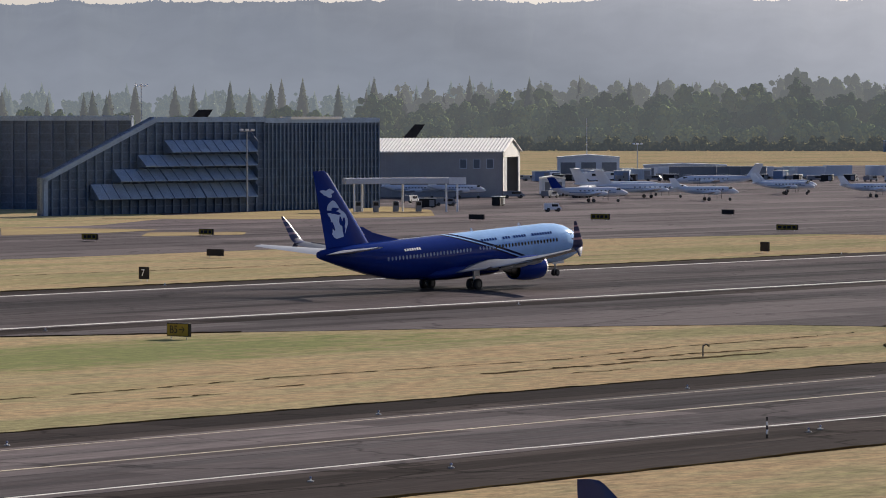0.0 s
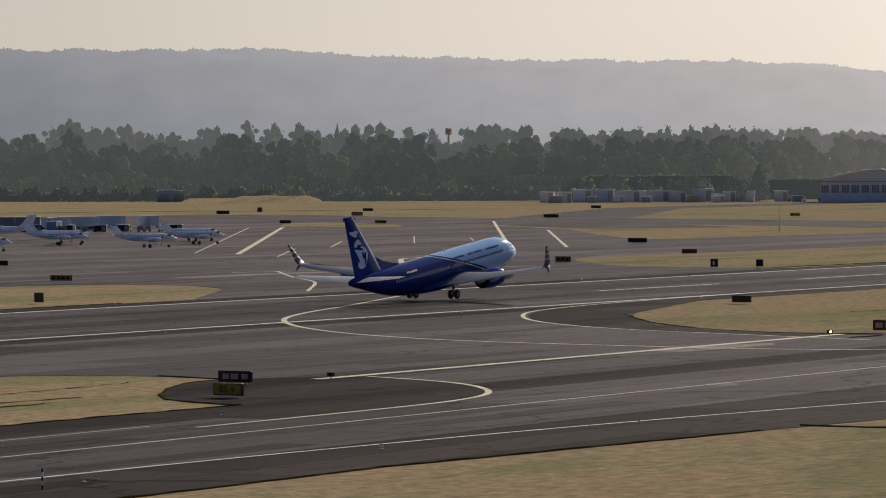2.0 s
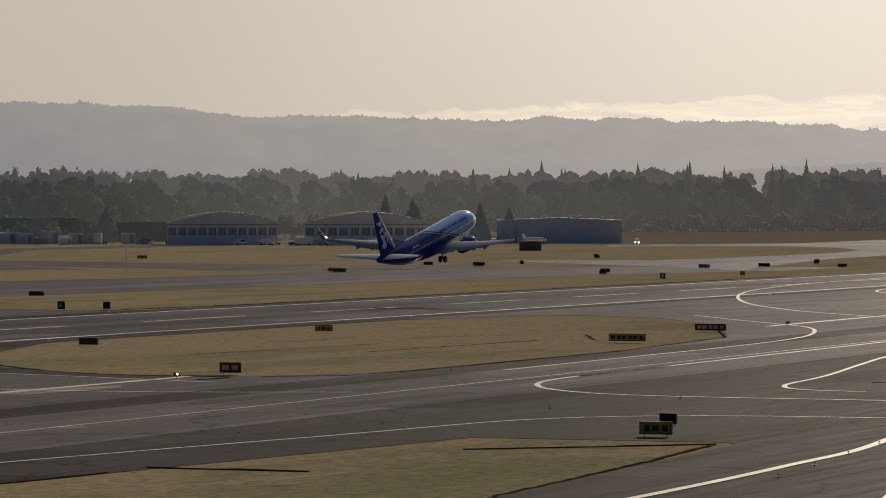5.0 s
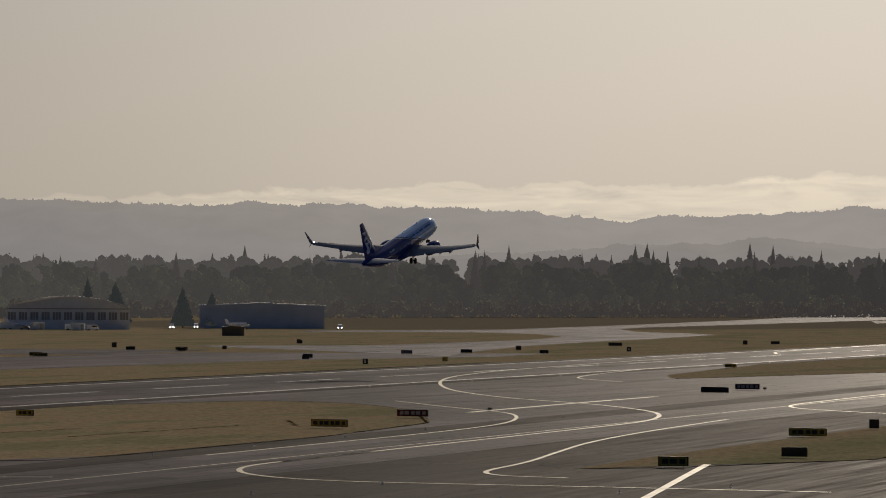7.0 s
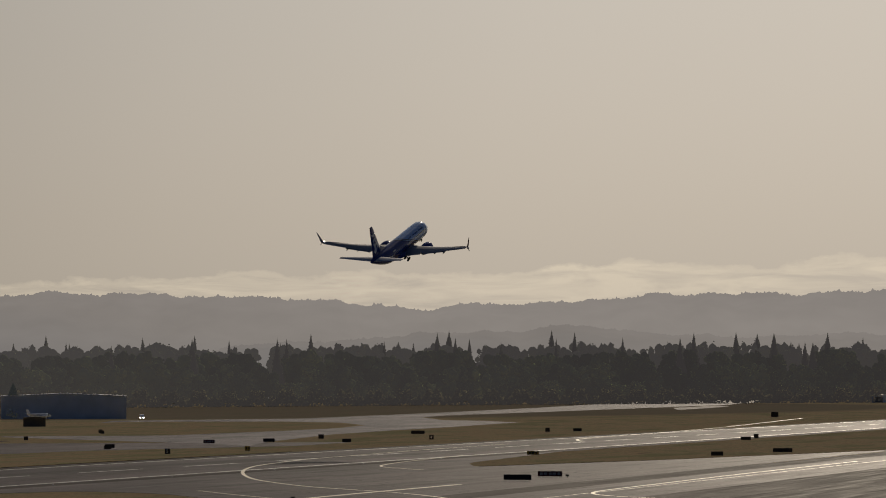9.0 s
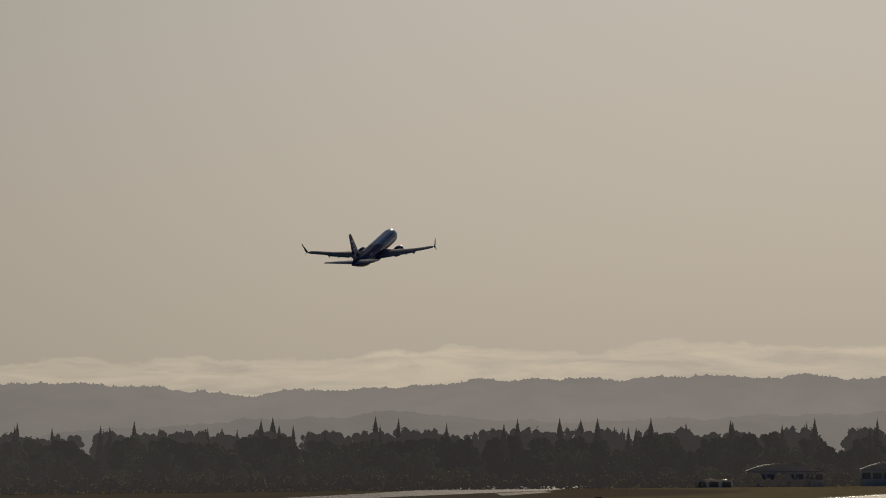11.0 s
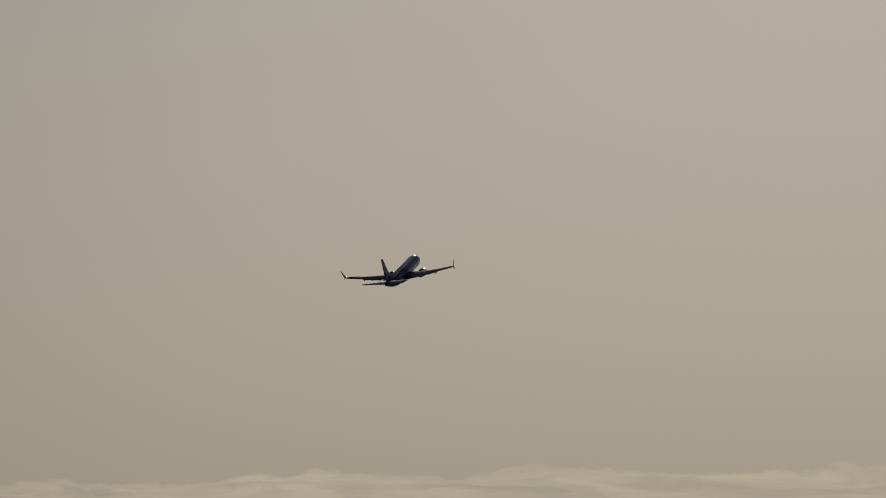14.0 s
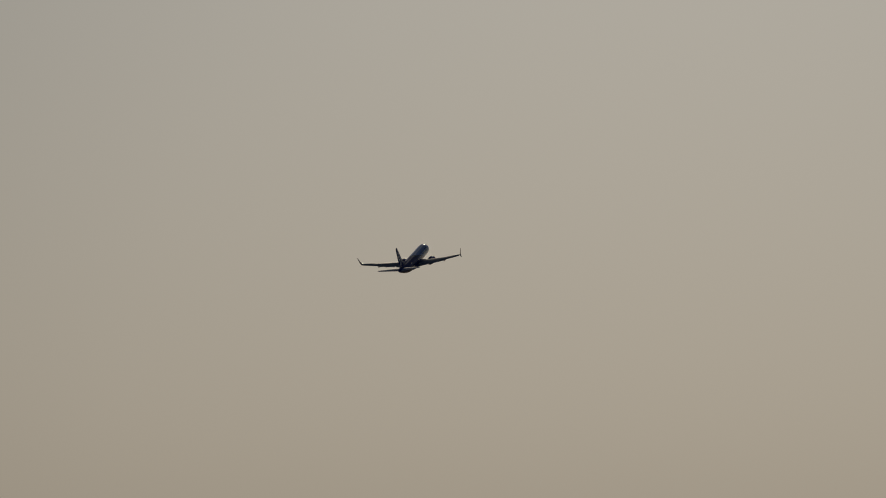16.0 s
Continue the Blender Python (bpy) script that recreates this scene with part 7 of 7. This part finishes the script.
def shed(x, y, rz, w, d, h, wall, roof, label, arched=False, doors=0):
    th = thing("shed" if h < 7 else "hangar", label, "building", m=pose(x, y, 0, 0, 0, rz))
    bm = bmesh.new()
    n = 14 if arched else 2
    rise = h * (0.55 if arched else 0.12)
    prof = [(-w / 2, 0), (w / 2, 0)] + [(w / 2 - w * i / n, h + rise * math.sin(math.pi * i / n) ** (0.8 if arched else 1)) for i in range(n + 1)]
    if arched:
        box(bm, -w / 2, w / 2, 0, d, 0, h)
        part("wall", bm, wall, th)
        bm = bmesh.new()
        loft(bm, [[Vector((px_, yy, pz)) for px_, pz in prof[2:]] for yy in (0.15, d - 0.15)])
        part("gable", bm, roof, th)
        bm = bmesh.new()
        box(bm, -w / 2 - 0.5, w / 2 + 0.5, -0.5, 0, h - 0.35, h + 0.05)
        part("eave", bm, M_BOXGREY, th)
    else:
        loft(bm, [[Vector((px_, yy, pz)) for px_, pz in prof] for yy in (0, d)])
        part("wall", bm, wall, th)
    bm = bmesh.new()
    top = prof[2:]
    rows = []
    for px_, pz in top:
        rows.append([Vector((px_ * 1.02, -0.6, pz + 0.05)), Vector((px_ * 1.02, d + 0.6, pz + 0.05)), Vector((px_ * 1.02, d + 0.6, pz + 0.4)), Vector((px_ * 1.02, -0.6, pz + 0.4))])
    loft(bm, rows)
    part("roof", bm, roof, th)
    if arched:
        # added white crescent along one side of the arch: the roof's sun glint
        bm = bmesh.new()
        rows = []
        for px_, pz in top[n // 2:n]:
            t_ = 0.9 * math.sin(math.pi * (px_ + w / 2) / (w / 2)) + 0.05
            rows.append([Vector((px_ * 1.02, -0.95, pz + 0.42)), Vector((px_ * 1.02, -0.62, pz + 0.42)), Vector((px_ * 1.02, -0.62, pz + 0.42 - t_)), Vector((px_ * 1.02, -0.95, pz + 0.42 - t_))])
        loft(bm, rows)
        part("roof_glint", bm, M_ROOF, th, "white crescent painting the roof's sun glint")
    for i in range(doors):
        x0 = -w / 2 + w * (i + 0.5) / doors
        bm = bmesh.new()
        box(bm, x0 - w / doors * 0.36, x0 + w / doors * 0.36, -0.12, 0.02, 0.1 if h < 6 else h * 0.45, h * 0.82)
        win = part("window", bm, M_FARPANE if h > 7 else M_SHEDPANE, th)
        if h > 7:
            for k in range(1, 3):
                bm = bmesh.new()
                xm = x0 + w / doors * (0.72 * k / 3 - 0.36)
                box(bm, xm - 0.08, xm + 0.08, -0.16, -0.125, h * 0.45, h * 0.82)
                part("mullion", bm, wall, win)
    return th


# view from the deck comes along about 58 to 70 degrees from +y: fronts face back to it
shed(942, 700, -52, 16, 10, 5.6, M_GREYWALL, M_GREYROOF, "grey flat-fronted ramp shed", False, 3)
shed(905, 712, -50, 9, 6, 3.6, M_GREYWALL, M_ROOF, "small white-roofed ramp shed", False, 1)
shed(985, 700, -54, 22, 6, 3.2, M_GREYWALL, M_GREYROOF, "long low grey ramp building", False, 4)
shed(764, 577, -48, 5, 6, 3.2, M_GREYWALL, M_ROOF, "lean-to beside the beige hangar", False, 1)
shed(1729, 763, -66, 46, 40, 8.6, M_GREYWALL, M_GREYROOF, "wide arched-roof hangar with banded windows", True, 11)
shed(1743, 704, -68, 51, 40, 8.6, M_GREYWALL, M_GREYROOF, "wide arched-roof hangar beside its twin", True, 11)
shed(1848, 656, -70.4, 54, 30, 9.6, M_BLUEGREY, M_GREYROOF, "pale blue-grey flat hangar", False, 0)
shed(1535, 556, -70, 8, 6, 2.9, M_BROWN, M_BROWN, "small dark brown shed in dry grass", False, 0)
shed(1750, 1124, -57, 13.5, 8, 4.6, M_BOXBLUE, M_BOXBLUE, "small blue building before the woods", False, 2)
shed(1800, 880, -63, 45, 6, 2.6, M_GREYWALL, M_ROOF, "long low flat-roofed building", False, 6)


for az, d, w, h in ((81.8, 3300, 56, 11.0), (83.3, 3330, 64, 12.0)):
    shed(d * math.sin(radians(az)), d * math.cos(radians(az)), 1 - az, w, 60, h, M_GREYWALL, M_GREYROOF, "large grey arched hangar before far woods", True, 8)
shed(3230 * math.sin(radians(80.9)), 3230 * math.cos(radians(80.9)), -80, 27, 10, 5.0, M_BOXWHITE, M_ROOF, "long low white shed beside far hangars", False, 3)


# dry scrub colours with far haze painted in as a weak emission
M_SCRUB = leaf_mat("dry_scrub_hazy", (0.115, 0.11, 0.058), (0.095, 0.098, 0.05), TREE_HAZE_GLOW * 0.8)


# green berm and hedges at the foot of the woods
def hedge(az0, az1, d0, d1, h, label, seed, material):
    rng = np.random.default_rng(seed)
    n = int((az1 - az0) * 2000)
    az = rng.uniform(az0, az1, n)
    d = d0 + (d1 - d0) * (az - az0) / (az1 - az0) + rng.uniform(-10, 10, n)
    z = rng.uniform(0, 1, n) ** 0.7 * h * (0.8 + 0.3 * np.sin(az * 17) + 0.15 * np.sin(az * 51))
    P = np.stack([d * np.sin(np.radians(az)), d * np.cos(np.radians(az)), np.clip(z, 0.2, None)], 1)
    me = leaf_mesh("hedge", clumps(P, rng.uniform(0.6, 1.3, n), rng), material, (), rng.normal(size=(n, 3)) * 0.15 + [-0.5, -0.3, 0.6])
    tagged(new("hedge", me), label, "hedge", kind="stuff")


def mound(az0, az1, d, deep, h, label, seed, flat=0.5, material=M_GRASS):
    """A long low bank of earth under dry grass, flat along its top."""
    bm = bmesh.new()
    rows, k = [], int((az1 - az0) * 40)
    for i in range(k + 1):
        az, t = az0 + (az1 - az0) * i / k, i / k
        up = h * min(1.0, min(t, 1 - t) * 7) ** 0.6 * (1 + (1 - flat) * 0.5 * noise.noise((az * 3, seed, 0)) + 0.06 * noise.noise((az * 19, seed, 2)))
        rows.append([Vector((*polar(az, d + deep * q), max(0.0, up * z) - (0.05 if z == 0 else 0))) for q, z in ((-0.5, 0.0), (-0.32, 0.5), (-0.16, 0.96), (-0.12, 1.0), (0.2, 1.0), (0.5, 0.0))])
    loft(bm, rows, caps=False, closed=False)
    tagged(make("earth_bank", bm, material), label, "bank", kind="structure")


# first two banks: scrub tint with emitted haze greys their grass
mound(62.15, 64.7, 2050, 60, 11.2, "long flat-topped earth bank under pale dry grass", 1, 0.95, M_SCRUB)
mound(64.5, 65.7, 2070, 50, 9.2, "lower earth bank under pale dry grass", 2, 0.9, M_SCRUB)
mound(57.4, 58.35, 2010, 70, 2.0, "low mound of dry grass before the woods", 3)
mound(58.0, 59.2, 2020, 80, 2.8, "low mound of dry grass before the woods", 4)
hedge(62.35, 64.85, 2012, 2022, 8.6, "long dark hedge behind parked trailers", 2, M_LEAF)
hedge(58.6, 62.2, 2075, 2060, 5.5, "uneven bushes at the foot of the woods", 6, M_LEAF)
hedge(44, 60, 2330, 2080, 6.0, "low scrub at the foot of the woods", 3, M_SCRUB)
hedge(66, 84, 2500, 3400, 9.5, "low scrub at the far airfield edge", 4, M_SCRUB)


def tree(x, y, h, w, needle, seed, label):
    rng = np.random.default_rng(seed)
    th = thing("conifer_tree" if needle else "broadleaf_tree", label, "tree", m=pose(x, y, 0))
    bm = bmesh.new()
    rod(bm, (0, 0, 0), (0.2, 0.1, h * 0.45), w * 0.035, w * 0.02, 8)
    rod(bm, (0.2, 0.1, h * 0.45), (0, 0, h * 0.92), w * 0.02, 0.04, 8)
    for i in range(7):
        a, z = rng.uniform(0, 6.28), h * rng.uniform(0.25, 0.75)
        rod(bm, (0.15, 0.1, z), (w * 0.33 * math.cos(a), w * 0.33 * math.sin(a), z + h * 0.1), w * 0.012, 0.03, 6)
    part("trunk", bm, M_BARK, th)
    p, s, c, nrm = conifer(rng, h, w, 900, 0.75) if needle else broadleaf(rng, h, w, 1400, 0.85)
    me = leaf_mesh("crown", clumps(p, s, rng), M_NEEDLE if needle else M_LEAF, c, nrm)
    c = new("crown", me)
    c.parent = th


for i, (t_az, d, h, w, nd) in enumerate(((68.25, 1985, 22, 10, True), (68.6, 1980, 20, 14, True), (69.45, 1960, 18, 10, True), (69.82, 1965, 16, 10, True), (63.9, 1935, 11, 15, False), (64.72, 1940, 17, 10, True), (64.45, 1945, 10, 12, False), (62.9, 1950, 11, 14, False))):
    tree(d * math.sin(radians(t_az)), d * math.cos(radians(t_az)), h, w, nd, 40 + i, "dark conifer beside the far hangars" if nd else "dense broadleaf tree beside the far hangars")
# service vans with lit lamps beside the far hangars
for az, d, rz in ((69.31, 1900, 205), (71.44, 1905, 198), (69.62, 1935, 200)):
    th = copy_thing(v1, pose(*polar(az, d), 0, 0, 0, rz))
    tagged(th, "white service van with its headlamps lit")
    for y in (-0.7, 0.7):
        bm = bmesh.new()
        rod(bm, (2.58, y, 0.85), (2.68, y, 0.85), 0.2, 0.17, 12)
        part("headlamp", bm, M_HEADLAMP, th, "lit headlamp")
# checkered water tank above the woods
th = thing("water_tower", "red and white water tank rising above woods", "water tower", m=pose(2500 * math.sin(radians(60.8)), 2500 * math.cos(radians(60.8)), 0))
bm = bmesh.new()
rod(bm, (0, 0, 0), (0, 0, 33), 0.8, 0.6, 10)
part("column", bm, M_GALV, th)
bm = bmesh.new()
rod(bm, (0, 0, 33), (0, 0, 36), 1.7, 1.8, 16)
# pale red holds the haze before the far red tank
part("tank", bm, M_REDPALE, th)
bm = bmesh.new()
rod(bm, (0, 0, 36), (0, 0, 36.5), 1.8, 1.7, 16)
part("tank_rim", bm, M_BOXWHITE, th)


# ---- movement ----
# seconds, x, height of the wheels, heading, pitch, bank (left positive)
FLIGHT = [(0, 339.2, 0.0, 0, 2.7, 0), (0.5, 372.6, 0.0, 0, 3.6, 0), (1, 407.0, 0.05, 0, 4.9, 0), (1.5, 441.5, 0.1, 0, 6.0, 0), (2, 476.5, 0.3, 0, 6.9, 0), (2.5, 511.9, 0.6, -0.3, 8.0, 0),
          (3, 547.5, 1.0, -0.6, 8.8, 0), (3.5, 583.2, 1.7, -1.0, 9.8, 0), (4, 619.0, 3.2, -1.4, 10.7, 0), (4.5, 655.2, 5.0, -1.7, 11.4, 0), (5, 691.5, 7.1, -1.9, 12, 0),
          (6.2, 778.3, 15.2, -2.3, 13.5, 0), (7.3, 857.5, 24.6, -2.6, 14.6, -1), (8, 908.0, 31.8, -2.6, 14.9, -1.5), (8.5, 944.2, 37.4, -2.6, 15.1, -2), (9, 980.5, 43.2, -2.5, 15.4, -2.5), (9.5, 1017.0, 49.1, -2.3, 15.7, -2.5),
          (10, 1054.5, 55.3, -2.5, 16, -1.5), (11.2, 1144.0, 71.0, -2.6, 16.5, 2), (12.5, 1240.2, 88.5, -2.8, 17, 4.2), (13, 1275.5, 95.4, -2.8, 17.2, 4.5), (13.5, 1310.0, 102.3, -2.9, 17.4, 4.8), (14, 1344.2, 109.3, -3, 17.7, 5),
          (14.5, 1377.5, 116.1, -3, 18, 4.8), (15, 1412.0, 123.5, -3, 18.2, 4.5), (15.5, 1446.5, 130.9, -3, 18.4, 4.5), (16, 1481.0, 138.5, -3, 18.6, 4.5)]
# seconds, share of the legs folded away
FOLD = [(0, 0.0), (2, 0.0), (8.2, 0.0), (8.9, 0.3), (9.5, 0.6), (10.2, 0.9), (10.6, 1.0), (12.5, 1.0), (16, 1.0)]


def motions():
    walk(AIRLINER, [(t, pose(x, 268.5, z, -bank, -pitch, head)) for t, x, z, head, pitch, bank in FLIGHT])
    for leg, sgn in zip(MAIN_GEAR, (-1, 1)):
        walk(leg, [(t, pose(0, sgn * 2.86, 2.1 + 0.1 * f, -sgn * 86 * f, 0, 0)) for t, f in FOLD])
    walk(NOSE_GEAR, [(t, pose(16.6, 0, 1.75 + 0.3 * f, 0, -88 * f, 0)) for t, f in FOLD])


motions()
